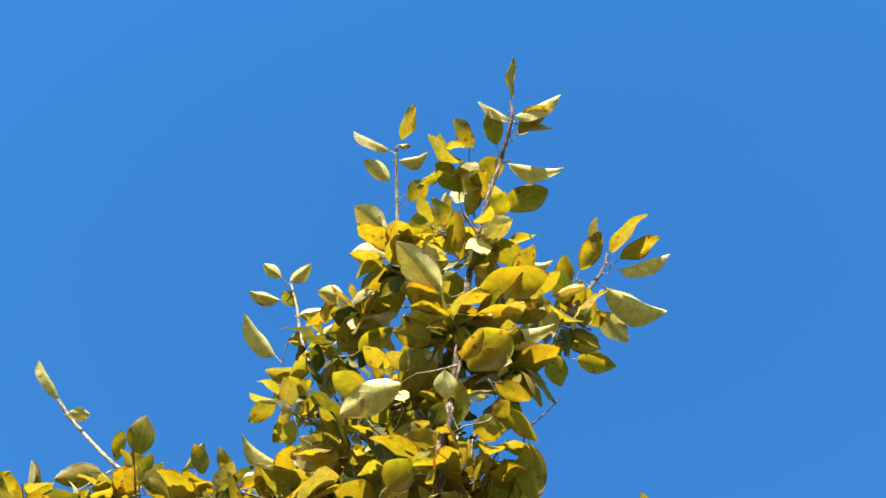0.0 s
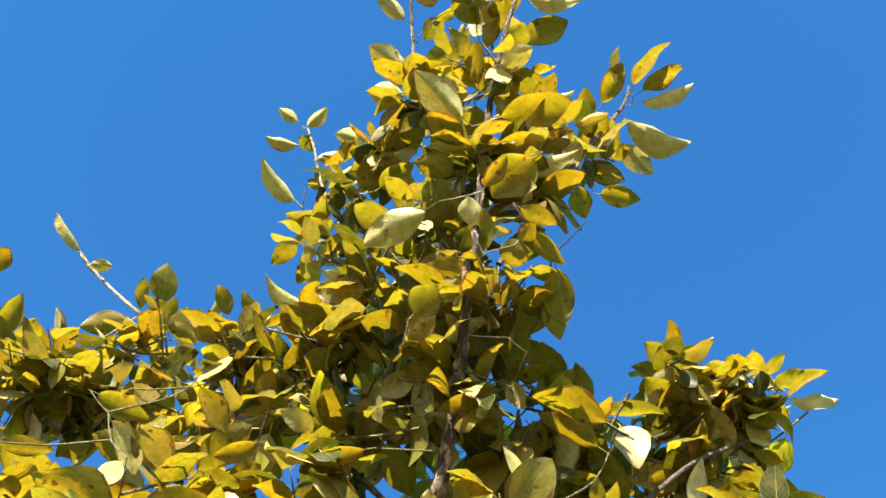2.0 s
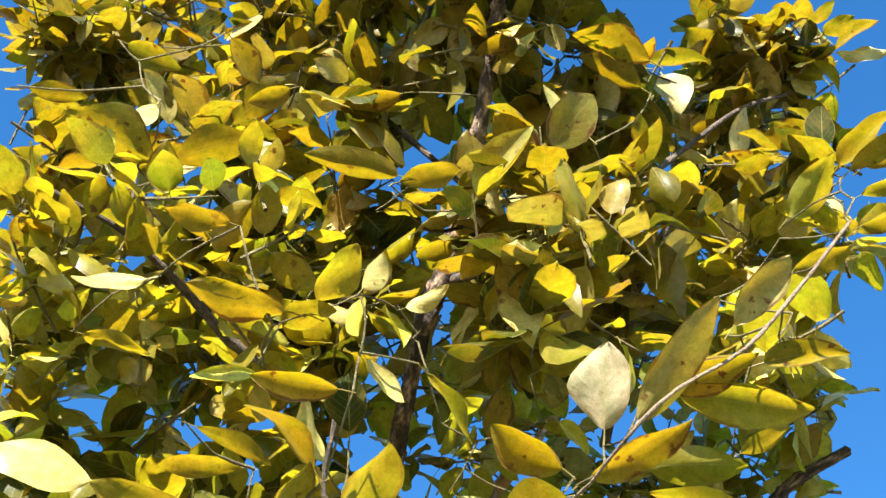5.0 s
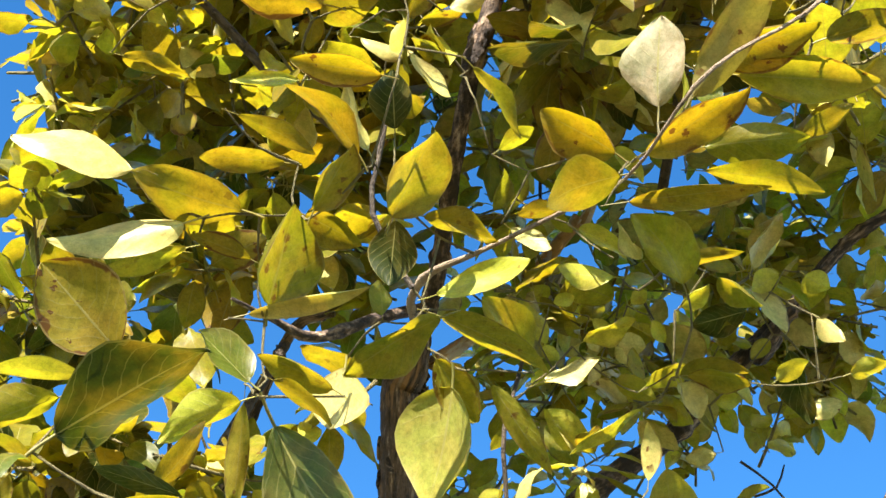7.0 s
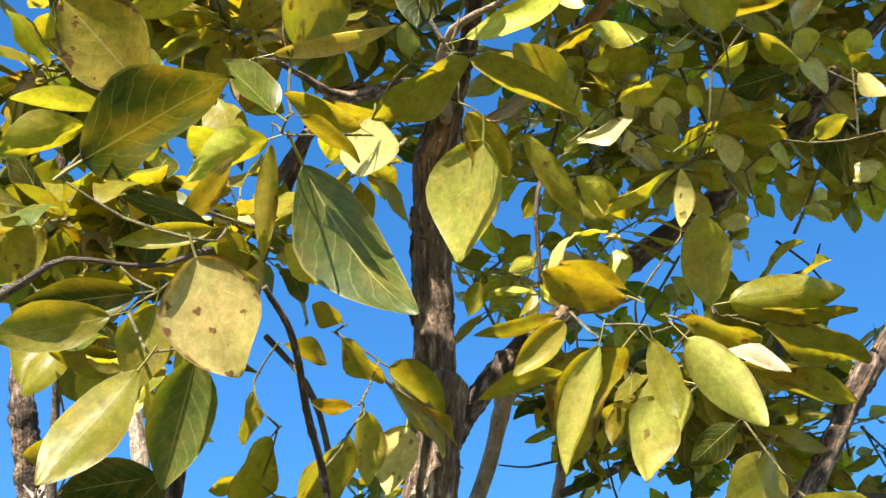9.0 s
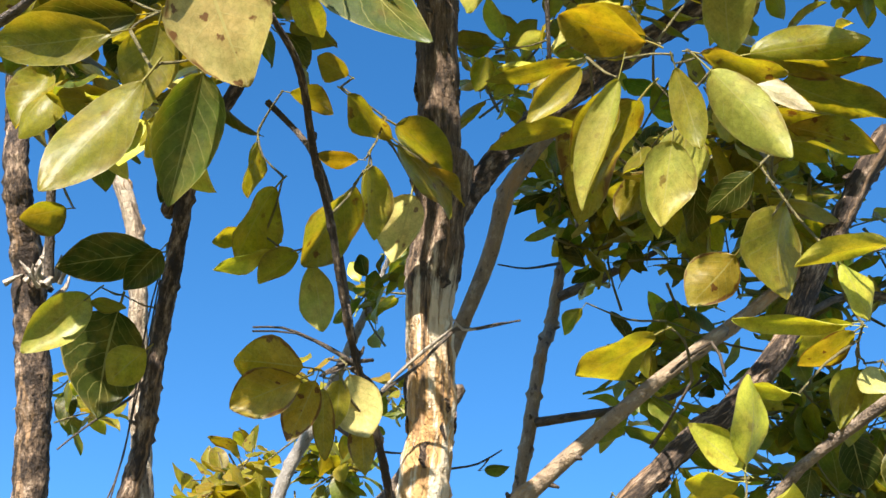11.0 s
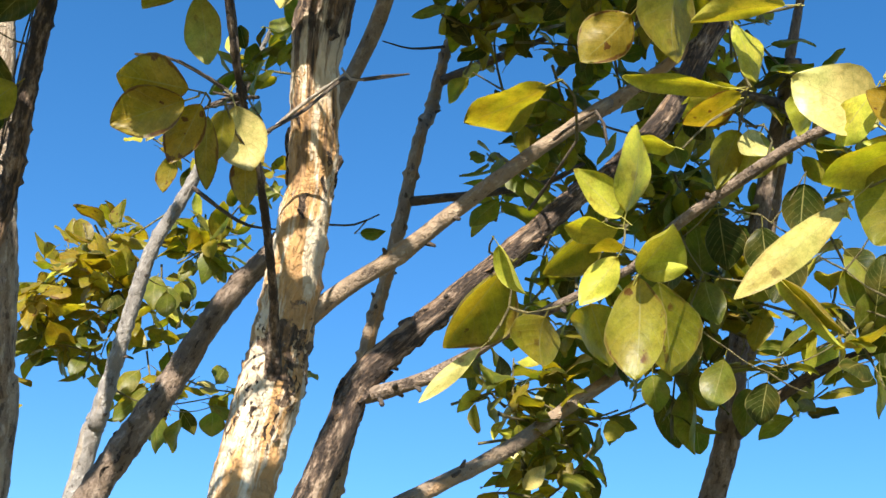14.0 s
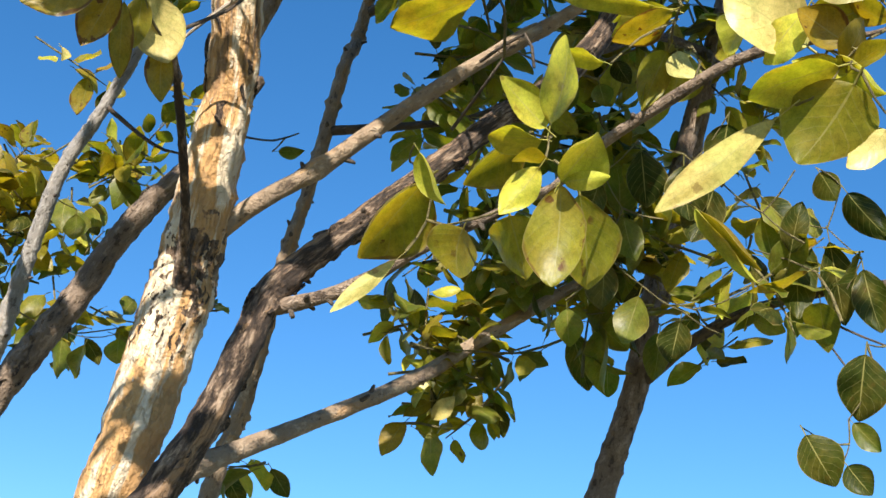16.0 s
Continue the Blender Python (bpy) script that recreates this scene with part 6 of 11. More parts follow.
limb("twig", arm_7, SHOOT, [(-0.603, 0.886, 3.717, 0.0010), (-0.606, 0.876, 3.706, 0.0007), (-0.609, 0.866, 3.698, 0.0006)])
leaf(arm_7, "rolled", (-0.602, 0.866, 3.700), (-0.571, 0.869, 3.711), (-0.31, 0.40, 0.86), 0.023)
limb("twig", leader, SHOOT, [(0.034, 0.609, 3.410, 0.0010), (0.044, 0.609, 3.398, 0.0007), (0.054, 0.609, 3.389, 0.0006)])
leaf(leader, "rolled", (0.072, 0.608, 3.389), (0.155, 0.602, 3.389), (0.06, 0.92, 0.38), 0.042)
limb("twig", arm_6, SHOOT, [(0.227, 0.676, 3.731, 0.0010), (0.230, 0.689, 3.724, 0.0007), (0.234, 0.702, 3.721, 0.0006)])
leaf(arm_6, "rolled", (0.243, 0.711, 3.716), (0.288, 0.751, 3.696), (0.10, 0.37, 0.93), 0.037)
limb("twig", arm_6, SHOOT, [(0.049, 0.693, 3.263, 0.0011), (0.048, 0.699, 3.248, 0.0008), (0.047, 0.705, 3.235, 0.0006)])
leaf(arm_6, "dull", (0.052, 0.707, 3.234), (0.071, 0.716, 3.230), (-0.01, 0.46, 0.89), 0.027)
limb("twig", arm_11, STALK, [(-0.153, 1.601, 2.275, 0.0011), (-0.161, 1.615, 2.272, 0.0008), (-0.168, 1.629, 2.273, 0.0006)])
leaf(arm_11, "fresh", (-0.162, 1.629, 2.274), (-0.136, 1.630, 2.278), (-0.17, 0.53, 0.83), 0.016)
limb("twig", leader, SHOOT, [(0.052, 0.549, 3.554, 0.0011), (0.041, 0.560, 3.556, 0.0008), (0.031, 0.572, 3.562, 0.0006)])
leaf(leader, "golden", (0.031, 0.559, 3.565), (0.033, 0.503, 3.583), (0.47, 0.27, 0.84), 0.031)
limb("twig", leader, SHOOT, [(0.038, 0.608, 3.464, 0.0011), (0.039, 0.593, 3.457, 0.0008), (0.039, 0.577, 3.454, 0.0006)])
leaf(leader, "golden", (0.059, 0.572, 3.456), (0.147, 0.545, 3.464), (-0.09, -0.03, 1.00), 0.048)
limb("twig", arm_6, SHOOT, [(0.234, 0.702, 3.721, 0.0011), (0.225, 0.715, 3.715, 0.0008), (0.216, 0.727, 3.713, 0.0006)])
leaf(arm_6, "golden", (0.221, 0.724, 3.714), (0.248, 0.707, 3.718), (0.08, 0.36, 0.93), 0.035)
limb("twig", arm_6, SHOOT, [(0.216, 0.727, 3.713, 0.0009), (0.214, 0.731, 3.711, 0.0006), (0.212, 0.735, 3.710, 0.0006)])
leaf(arm_6, "dull", (0.217, 0.740, 3.708), (0.237, 0.764, 3.696), (0.08, 0.38, 0.92), 0.023)
limb("twig", low_branch, STALK, [(0.081, 1.781, 2.164, 0.0011), (0.091, 1.779, 2.150, 0.0008), (0.102, 1.777, 2.139, 0.0006)])
leaf(low_branch, "fresh", (0.102, 1.780, 2.132), (0.099, 1.792, 2.101), (-0.81, 0.53, 0.27), 0.021)
limb("twig", arm_21, STALK, [(-0.077, 1.312, 2.709, 0.0011), (-0.066, 1.299, 2.704, 0.0008), (-0.056, 1.286, 2.704, 0.0006)])
leaf(arm_21, "lime", (-0.052, 1.284, 2.707), (-0.034, 1.273, 2.719), (-0.06, 0.69, 0.72), 0.015)
limb("twig", left_up, STALK, [(-0.401, 0.820, 2.871, 0.0011), (-0.404, 0.829, 2.883, 0.0008), (-0.407, 0.838, 2.900, 0.0006)])
leaf(left_up, "olive", (-0.401, 0.843, 2.899), (-0.373, 0.863, 2.897), (0.11, -0.04, 0.99), 0.022)
limb("twig", leader, SHOOT, [(0.014, 0.678, 3.234, 0.0011), (0.027, 0.668, 3.228, 0.0008), (0.041, 0.658, 3.225, 0.0006)])
leaf(leader, "dull", (0.050, 0.658, 3.225), (0.089, 0.659, 3.225), (-0.00, 0.43, 0.90), 0.033)
limb("twig", leader, SHOOT, [(0.041, 0.658, 3.225, 0.0010), (0.055, 0.653, 3.220, 0.0007), (0.069, 0.649, 3.219, 0.0006)])
leaf(leader, "golden", (0.073, 0.645, 3.220), (0.093, 0.628, 3.228), (0.01, 0.42, 0.91), 0.022)
limb("twig", leader, SHOOT, [(0.032, 0.664, 3.228, 0.0010), (0.027, 0.653, 3.234, 0.0007), (0.021, 0.641, 3.244, 0.0006)])
leaf(leader, "rolled", (0.020, 0.634, 3.247), (0.014, 0.603, 3.260), (-0.04, 0.41, 0.91), 0.027)
limb("twig", leader, SHOOT, [(0.069, 0.649, 3.219, 0.0011), (0.077, 0.643, 3.230, 0.0008), (0.086, 0.638, 3.246, 0.0006)])
leaf(leader, "golden", (0.093, 0.645, 3.242), (0.127, 0.678, 3.225), (0.44, 0.00, 0.90), 0.026)
limb("twig", leader, SHOOT, [(0.086, 0.638, 3.246, 0.0011), (0.077, 0.625, 3.250, 0.0008), (0.069, 0.613, 3.257, 0.0006)])
leaf(leader, "golden", (0.077, 0.618, 3.255), (0.117, 0.639, 3.244), (0.18, 0.15, 0.97), 0.024)
limb("twig", leader, SHOOT, [(0.039, 0.577, 3.454, 0.0011), (0.031, 0.575, 3.437, 0.0008), (0.023, 0.572, 3.424, 0.0006)])
leaf(leader, "rolled", (0.010, 0.560, 3.427), (-0.049, 0.503, 3.443), (-0.06, 0.32, 0.95), 0.045)
limb("twig", arm_6, SHOOT, [(0.207, 0.661, 3.738, 0.0011), (0.197, 0.676, 3.731, 0.0008), (0.187, 0.690, 3.729, 0.0006)])
leaf(arm_6, "golden", (0.188, 0.678, 3.733), (0.192, 0.626, 3.751), (0.06, 0.32, 0.94), 0.032)
limb("twig", arm_5, SHOOT, [(-0.226, 0.736, 3.729, 0.0011), (-0.238, 0.750, 3.727, 0.0008), (-0.249, 0.764, 3.730, 0.0006)])
leaf(arm_5, "golden", (-0.243, 0.761, 3.732), (-0.213, 0.751, 3.740), (-0.15, 0.37, 0.92), 0.025)
limb("twig", arm_5, SHOOT, [(-0.249, 0.764, 3.730, 0.0011), (-0.253, 0.778, 3.721, 0.0008), (-0.256, 0.793, 3.717, 0.0006)])
leaf(arm_5, "rolled", (-0.267, 0.778, 3.720), (-0.314, 0.713, 3.737), (-0.69, 0.61, 0.39), 0.041)
limb("twig", leader, SHOOT, [(0.009, 0.712, 3.212, 0.0011), (-0.007, 0.716, 3.216, 0.0008), (-0.024, 0.720, 3.224, 0.0006)])
leaf(leader, "rolled", (-0.019, 0.716, 3.226), (0.001, 0.696, 3.238), (-0.05, 0.46, 0.89), 0.027)
limb("twig", low_branch, STALK, [(0.160, 1.796, 2.211, 0.0011), (0.168, 1.788, 2.224, 0.0008), (0.176, 1.780, 2.242, 0.0006)])
leaf(low_branch, "fresh", (0.177, 1.782, 2.236), (0.183, 1.793, 2.210), (0.90, 0.28, 0.33), 0.018)
limb("twig", arm_21, STALK, [(-0.056, 1.286, 2.704, 0.0011), (-0.039, 1.281, 2.709, 0.0008), (-0.021, 1.276, 2.717, 0.0006)])
leaf(arm_21, "lime", (-0.016, 1.275, 2.719), (0.007, 1.270, 2.724), (-0.03, 0.69, 0.72), 0.015)
limb("twig", arm_21, STALK, [(-0.027, 1.277, 2.715, 0.0011), (-0.034, 1.265, 2.724, 0.0008), (-0.042, 1.253, 2.737, 0.0006)])
leaf(arm_21, "lime", (-0.038, 1.256, 2.735), (-0.022, 1.268, 2.725), (-0.05, 0.68, 0.73), 0.015)
limb("twig", leader, STALK, [(-0.093, 1.027, 2.926, 0.0011), (-0.097, 1.021, 2.906, 0.0008), (-0.102, 1.015, 2.890, 0.0006)])
limb("twig", leader, STALK, [(-0.102, 1.015, 2.890, 0.0010), (-0.098, 1.009, 2.878, 0.0007), (-0.094, 1.003, 2.868, 0.0006)])
limb("twig", leader, SHOOT, [(0.024, 0.671, 3.231, 0.0011), (0.012, 0.662, 3.215, 0.0008), (0.001, 0.653, 3.204, 0.0006)])
leaf(leader, "green", (0.004, 0.648, 3.206), (0.018, 0.625, 3.218), (-0.04, 0.43, 0.90), 0.024)
limb("twig", arm_28, STALK, [(-0.090, 0.906, 2.945, 0.0011), (-0.102, 0.892, 2.951, 0.0008), (-0.114, 0.878, 2.961, 0.0006)])
limb("twig", arm_28, STALK, [(-0.110, 0.882, 2.959, 0.0010), (-0.121, 0.887, 2.952, 0.0007), (-0.132, 0.892, 2.949, 0.0006)])
leaf(arm_28, "yellow", (-0.123, 0.893, 2.949), (-0.082, 0.897, 2.952), (-0.05, -0.19, 0.98), 0.025)
limb("twig", arm_28, STALK, [(-0.110, 0.882, 2.959, 0.0011), (-0.099, 0.869, 2.950, 0.0008), (-0.089, 0.857, 2.945, 0.0006)])
limb("twig", arm_28, STALK, [(-0.095, 0.865, 2.949, 0.0011), (-0.080, 0.871, 2.956, 0.0008), (-0.065, 0.877, 2.968, 0.0006)])
leaf(arm_28, "yellow", (-0.055, 0.882, 2.965), (-0.009, 0.905, 2.953), (0.41, -0.39, 0.83), 0.033)
limb("twig", arm_28, STALK, [(-0.065, 0.877, 2.968, 0.0010), (-0.058, 0.880, 2.966, 0.0007), (-0.052, 0.884, 2.965, 0.0006)])
leaf(arm_28, "yellow", (-0.046, 0.881, 2.967), (-0.019, 0.868, 2.978), (-0.06, 0.55, 0.83), 0.020)
limb("twig", arm_28, STALK, [(-0.065, 0.877, 2.968, 0.0011), (-0.069, 0.891, 2.974, 0.0008), (-0.072, 0.905, 2.985, 0.0006)])
leaf(arm_28, "pale", (-0.067, 0.908, 2.983), (-0.040, 0.925, 2.973), (-0.08, 0.57, 0.82), 0.022)
limb("twig", arm_28, STALK, [(-0.052, 0.884, 2.965, 0.0011), (-0.035, 0.885, 2.963, 0.0008), (-0.019, 0.886, 2.966, 0.0006)])
leaf(arm_28, "pale", (-0.011, 0.891, 2.963), (0.023, 0.909, 2.952), (0.52, -0.84, 0.16), 0.025)
limb("twig", arm_21, STALK, [(-0.083, 1.351, 2.612, 0.0011), (-0.103, 1.357, 2.610, 0.0008), (-0.123, 1.362, 2.613, 0.0006)])
leaf(arm_21, "lime", (-0.117, 1.361, 2.615), (-0.087, 1.357, 2.625), (-0.11, 0.76, 0.65), 0.021)
limb("twig", arm_21, STALK, [(-0.123, 1.362, 2.613, 0.0010), (-0.134, 1.361, 2.611, 0.0007), (-0.144, 1.360, 2.611, 0.0006)])
leaf(arm_21, "olive", (-0.147, 1.365, 2.605), (-0.160, 1.385, 2.577), (-0.15, 0.77, 0.62), 0.024)
limb("twig", low_branch, STALK, [(0.167, 1.839, 2.224, 0.0011), (0.188, 1.838, 2.222, 0.0008), (0.210, 1.837, 2.226, 0.0006)])
leaf(low_branch, "fresh", (0.211, 1.843, 2.210), (0.219, 1.871, 2.138), (0.91, 0.36, 0.23), 0.048)
limb("twig", arm_21, STALK, [(-0.042, 1.253, 2.737, 0.0011), (-0.035, 1.238, 2.748, 0.0008), (-0.028, 1.224, 2.764, 0.0006)])
leaf(arm_21, "lime", (-0.024, 1.223, 2.765), (-0.003, 1.218, 2.771), (-0.04, 0.65, 0.76), 0.016)
limb("twig", arm_7, SHOOT, [(-0.426, 0.920, 3.545, 0.0011), (-0.411, 0.914, 3.556, 0.0008), (-0.396, 0.908, 3.572, 0.0006)])
leaf(arm_7, "rolled", (-0.391, 0.901, 3.578), (-0.369, 0.866, 3.602), (0.41, 0.68, 0.61), 0.024)
limb("twig", arm_21, STALK, [(-0.028, 1.224, 2.764, 0.0011), (-0.008, 1.230, 2.757, 0.0008), (0.012, 1.236, 2.755, 0.0006)])
leaf(arm_21, "lime", (0.015, 1.239, 2.753), (0.032, 1.250, 2.743), (-0.01, 0.67, 0.74), 0.015)
limb("twig", arm_21, STALK, [(0.012, 1.236, 2.755, 0.0010), (0.009, 1.242, 2.749, 0.0007), (0.006, 1.248, 2.744, 0.0006)])
leaf(arm_21, "pale", (0.009, 1.251, 2.742), (0.019, 1.264, 2.730), (-0.02, 0.68, 0.74), 0.014)
limb("twig", arm_21, STALK, [(0.006, 1.248, 2.744, 0.0010), (0.020, 1.252, 2.739, 0.0007), (0.033, 1.256, 2.738, 0.0006)])
leaf(arm_21, "pale", (0.040, 1.257, 2.737), (0.068, 1.262, 2.731), (0.01, 0.68, 0.73), 0.026)
limb("twig", arm_21, STALK, [(0.029, 1.255, 2.739, 0.0010), (0.025, 1.262, 2.731, 0.0007), (0.021, 1.269, 2.725, 0.0006)])
leaf(arm_21, "pale", (0.018, 1.273, 2.722), (0.006, 1.289, 2.706), (0.38, 0.79, 0.48), 0.016)
limb("twig", arm_21, STALK, [(0.021, 1.269, 2.725, 0.0011), (0.035, 1.273, 2.720, 0.0008), (0.049, 1.277, 2.718, 0.0006)])
leaf(arm_21, "pale", (0.047, 1.274, 2.720), (0.036, 1.261, 2.733), (0.00, 0.69, 0.73), 0.014)
limb("twig", arm_21, STALK, [(0.033, 1.256, 2.738, 0.0011), (0.043, 1.243, 2.747, 0.0008), (0.052, 1.230, 2.761, 0.0006)])
leaf(arm_21, "lime", (0.056, 1.228, 2.762), (0.073, 1.218, 2.770), (0.02, 0.65, 0.76), 0.016)
limb("twig", arm_21, STALK, [(0.052, 1.230, 2.761, 0.0010), (0.064, 1.234, 2.755, 0.0007), (0.075, 1.238, 2.753, 0.0006)])
leaf(arm_21, "lime", (0.077, 1.242, 2.750), (0.088, 1.259, 2.733), (0.04, 0.67, 0.74), 0.016)
limb("twig", arm_5, SHOOT, [(-0.202, 0.754, 3.646, 0.0011), (-0.187, 0.738, 3.645, 0.0008), (-0.172, 0.723, 3.649, 0.0006)])
leaf(arm_5, "dull", (-0.164, 0.717, 3.653), (-0.125, 0.692, 3.667), (-0.11, 0.36, 0.93), 0.031)
limb("twig", low_branch, STALK, [(0.054, 1.765, 2.137, 0.0011), (0.063, 1.778, 2.120, 0.0008), (0.072, 1.791, 2.108, 0.0006)])
leaf(low_branch, "fresh", (0.078, 1.793, 2.102), (0.105, 1.800, 2.075), (0.64, 0.25, 0.72), 0.024)
limb("twig", right_mid, STALK, [(0.243, 0.969, 3.197, 0.0011), (0.237, 0.989, 3.198, 0.0008), (0.231, 1.010, 3.203, 0.0006)])
leaf(right_mid, "golden", (0.247, 1.010, 3.200), (0.322, 1.009, 3.188), (0.14, -0.47, 0.87), 0.039)
limb("twig", right_mid, STALK, [(0.231, 1.010, 3.203, 0.0010), (0.240, 1.015, 3.197, 0.0007), (0.248, 1.020, 3.193, 0.0006)])
leaf(right_mid, "golden", (0.260, 1.020, 3.191), (0.314, 1.020, 3.181), (0.17, -0.08, 0.98), 0.028)
limb("twig", leader, SHOOT, [(0.025, 0.653, 3.319, 0.0011), (0.028, 0.633, 3.307, 0.0008), (0.031, 0.614, 3.300, 0.0006)])
leaf(leader, "golden", (0.037, 0.608, 3.302), (0.065, 0.576, 3.316), (-0.01, 0.38, 0.93), 0.023)
limb("twig", grey_stem, STALK, [(-0.545, 2.136, 2.447, 0.0011), (-0.531, 2.153, 2.444, 0.0008), (-0.517, 2.170, 2.446, 0.0006)])
leaf(grey_stem, "fresh", (-0.516, 2.174, 2.439), (-0.512, 2.190, 2.406), (-0.27, 0.87, 0.41), 0.031)
limb("twig", arm_21, STALK, [(-0.027, 1.277, 2.715, 0.0011), (-0.017, 1.292, 2.699, 0.0008), (-0.006, 1.306, 2.688, 0.0006)])
limb("twig", arm_7, SHOOT, [(-0.469, 0.924, 3.541, 0.0011), (-0.481, 0.906, 3.545, 0.0008), (-0.493, 0.888, 3.553, 0.0006)])
leaf(arm_7, "golden", (-0.507, 0.889, 3.548), (-0.569, 0.892, 3.522), (-0.31, 0.45, 0.84), 0.039)
limb("twig", arm_4, SHOOT, [(-0.074, 0.565, 3.846, 0.0011), (-0.058, 0.550, 3.836, 0.0008), (-0.043, 0.536, 3.830, 0.0006)])
leaf(arm_4, "dull", (-0.035, 0.532, 3.832), (0.002, 0.514, 3.838), (-0.28, -0.25, 0.93), 0.021)
limb("twig", arm_21, STALK, [(-0.028, 1.224, 2.764, 0.0011), (-0.050, 1.218, 2.764, 0.0008), (-0.072, 1.213, 2.770, 0.0006)])
limb("twig", leader, SHOOT, [(0.109, 0.388, 3.769, 0.0011), (0.111, 0.396, 3.788, 0.0008), (0.113, 0.404, 3.813, 0.0006)])
leaf(leader, "golden", (0.112, 0.391, 3.815), (0.109, 0.331, 3.826), (0.87, 0.04, 0.49), 0.031)
limb("twig", leader, SHOOT, [(0.113, 0.404, 3.813, 0.0010), (0.106, 0.415, 3.809, 0.0007), (0.100, 0.426, 3.809, 0.0006)])
leaf(leader, "rolled", (0.116, 0.419, 3.810), (0.188, 0.386, 3.813), (0.41, 0.90, 0.12), 0.040)
limb("twig", leader, SHOOT, [(0.102, 0.422, 3.809, 0.0010), (0.112, 0.427, 3.807, 0.0007), (0.122, 0.432, 3.807, 0.0006)])
leaf(leader, "rolled", (0.111, 0.425, 3.808), (0.062, 0.392, 3.815), (-0.47, 0.79, 0.39), 0.030)
limb("twig", leader, SHOOT, [(0.119, 0.430, 3.807, 0.0010), (0.113, 0.440, 3.804, 0.0007), (0.108, 0.449, 3.803, 0.0006)])
leaf(leader, "golden", (0.119, 0.446, 3.804), (0.173, 0.432, 3.805), (-0.18, -0.61, 0.77), 0.029)
limb("twig", leader, SHOOT, [(0.108, 0.449, 3.803, 0.0009), (0.110, 0.453, 3.802, 0.0006), (0.113, 0.456, 3.802, 0.0006)])
leaf(leader, "golden", (0.122, 0.446, 3.804), (0.164, 0.400, 3.812), (-0.25, -0.06, 0.97), 0.032)
limb("twig", leader, SHOOT, [(0.113, 0.456, 3.802, 0.0010), (0.102, 0.465, 3.798, 0.0007), (0.091, 0.474, 3.798, 0.0006)])
leaf(leader, "golden", (0.088, 0.462, 3.800), (0.077, 0.407, 3.813), (0.00, 0.21, 0.98), 0.032)
limb("twig", leader, SHOOT, [(0.091, 0.474, 3.798, 0.0010), (0.089, 0.481, 3.795, 0.0007), (0.087, 0.487, 3.795, 0.0006)])
leaf(leader, "rolled", (0.105, 0.490, 3.794), (0.190, 0.502, 3.787), (-0.10, 0.92, 0.37), 0.043)
limb("twig", leader, SHOOT, [(0.089, 0.479, 3.797, 0.0010), (0.100, 0.483, 3.794, 0.0007), (0.110, 0.487, 3.794, 0.0006)])
leaf(leader, "golden", (0.099, 0.490, 3.794), (0.050, 0.503, 3.790), (0.00, 0.24, 0.97), 0.039)
limb("twig", arm_4, SHOOT, [(-0.043, 0.536, 3.830, 0.0011), (-0.024, 0.522, 3.832, 0.0008), (-0.005, 0.508, 3.839, 0.0006)])
leaf(arm_4, "dull", (-0.004, 0.498, 3.842), (0.001, 0.455, 3.852), (0.60, 0.25, 0.76), 0.023)
limb("twig", arm_6, SHOOT, [(0.212, 0.735, 3.710, 0.0011), (0.203, 0.756, 3.699, 0.0008), (0.193, 0.777, 3.694, 0.0006)])
leaf(arm_6, "golden", (0.207, 0.779, 3.692), (0.267, 0.788, 3.683), (0.08, 0.39, 0.92), 0.035)
limb("twig", arm_6, SHOOT, [(0.179, 0.659, 3.566, 0.0011), (0.171, 0.682, 3.562, 0.0008), (0.163, 0.705, 3.563, 0.0006)])
leaf(arm_6, "dull", (0.164, 0.714, 3.559), (0.171, 0.755, 3.541), (0.05, 0.40, 0.92), 0.034)
limb("twig", leader, STALK, [(-0.094, 1.003, 2.868, 0.0012), (-0.088, 1.000, 2.840, 0.0009), (-0.082, 0.996, 2.818, 0.0006)])
limb("twig", right_mid, STALK, [(0.231, 1.010, 3.203, 0.0012), (0.227, 1.021, 3.223, 0.0009), (0.223, 1.032, 3.250, 0.0006)])
leaf(right_mid, "golden", (0.229, 1.025, 3.254), (0.260, 0.994, 3.271), (0.11, 0.56, 0.82), 0.034)
limb("twig", right_mid, STALK, [(0.223, 1.032, 3.250, 0.0011), (0.237, 1.022, 3.253, 0.0008), (0.252, 1.012, 3.260, 0.0006)])
leaf(right_mid, "golden", (0.263, 1.009, 3.260), (0.313, 0.995, 3.261), (-0.02, 0.02, 1.00), 0.027)
limb("twig", leader, SHOOT, [(0.031, 0.572, 3.562, 0.0012), (0.027, 0.573, 3.584, 0.0009), (0.023, 0.573, 3.614, 0.0006)])
leaf(leader, "rolled", (0.021, 0.559, 3.618), (0.012, 0.492, 3.637), (-0.77, 0.27, 0.58), 0.035)
limb("twig", leader, SHOOT, [(0.024, 0.573, 3.605, 0.0011), (0.043, 0.577, 3.606, 0.0008), (0.061, 0.582, 3.611, 0.0006)])
leaf(leader, "dull", (0.067, 0.576, 3.613), (0.092, 0.549, 3.621), (0.00, 0.30, 0.95), 0.033)
limb("twig", leader, SHOOT, [(0.061, 0.582, 3.611, 0.0011), (0.081, 0.584, 3.608, 0.0008), (0.100, 0.587, 3.609, 0.0006)])
leaf(leader, "rolled", (0.111, 0.588, 3.609), (0.164, 0.593, 3.605), (-0.06, 0.94, 0.34), 0.026)
limb("twig", leader, SHOOT, [(0.087, 0.586, 3.610, 0.0012), (0.089, 0.584, 3.634, 0.0009), (0.091, 0.583, 3.663, 0.0006)])
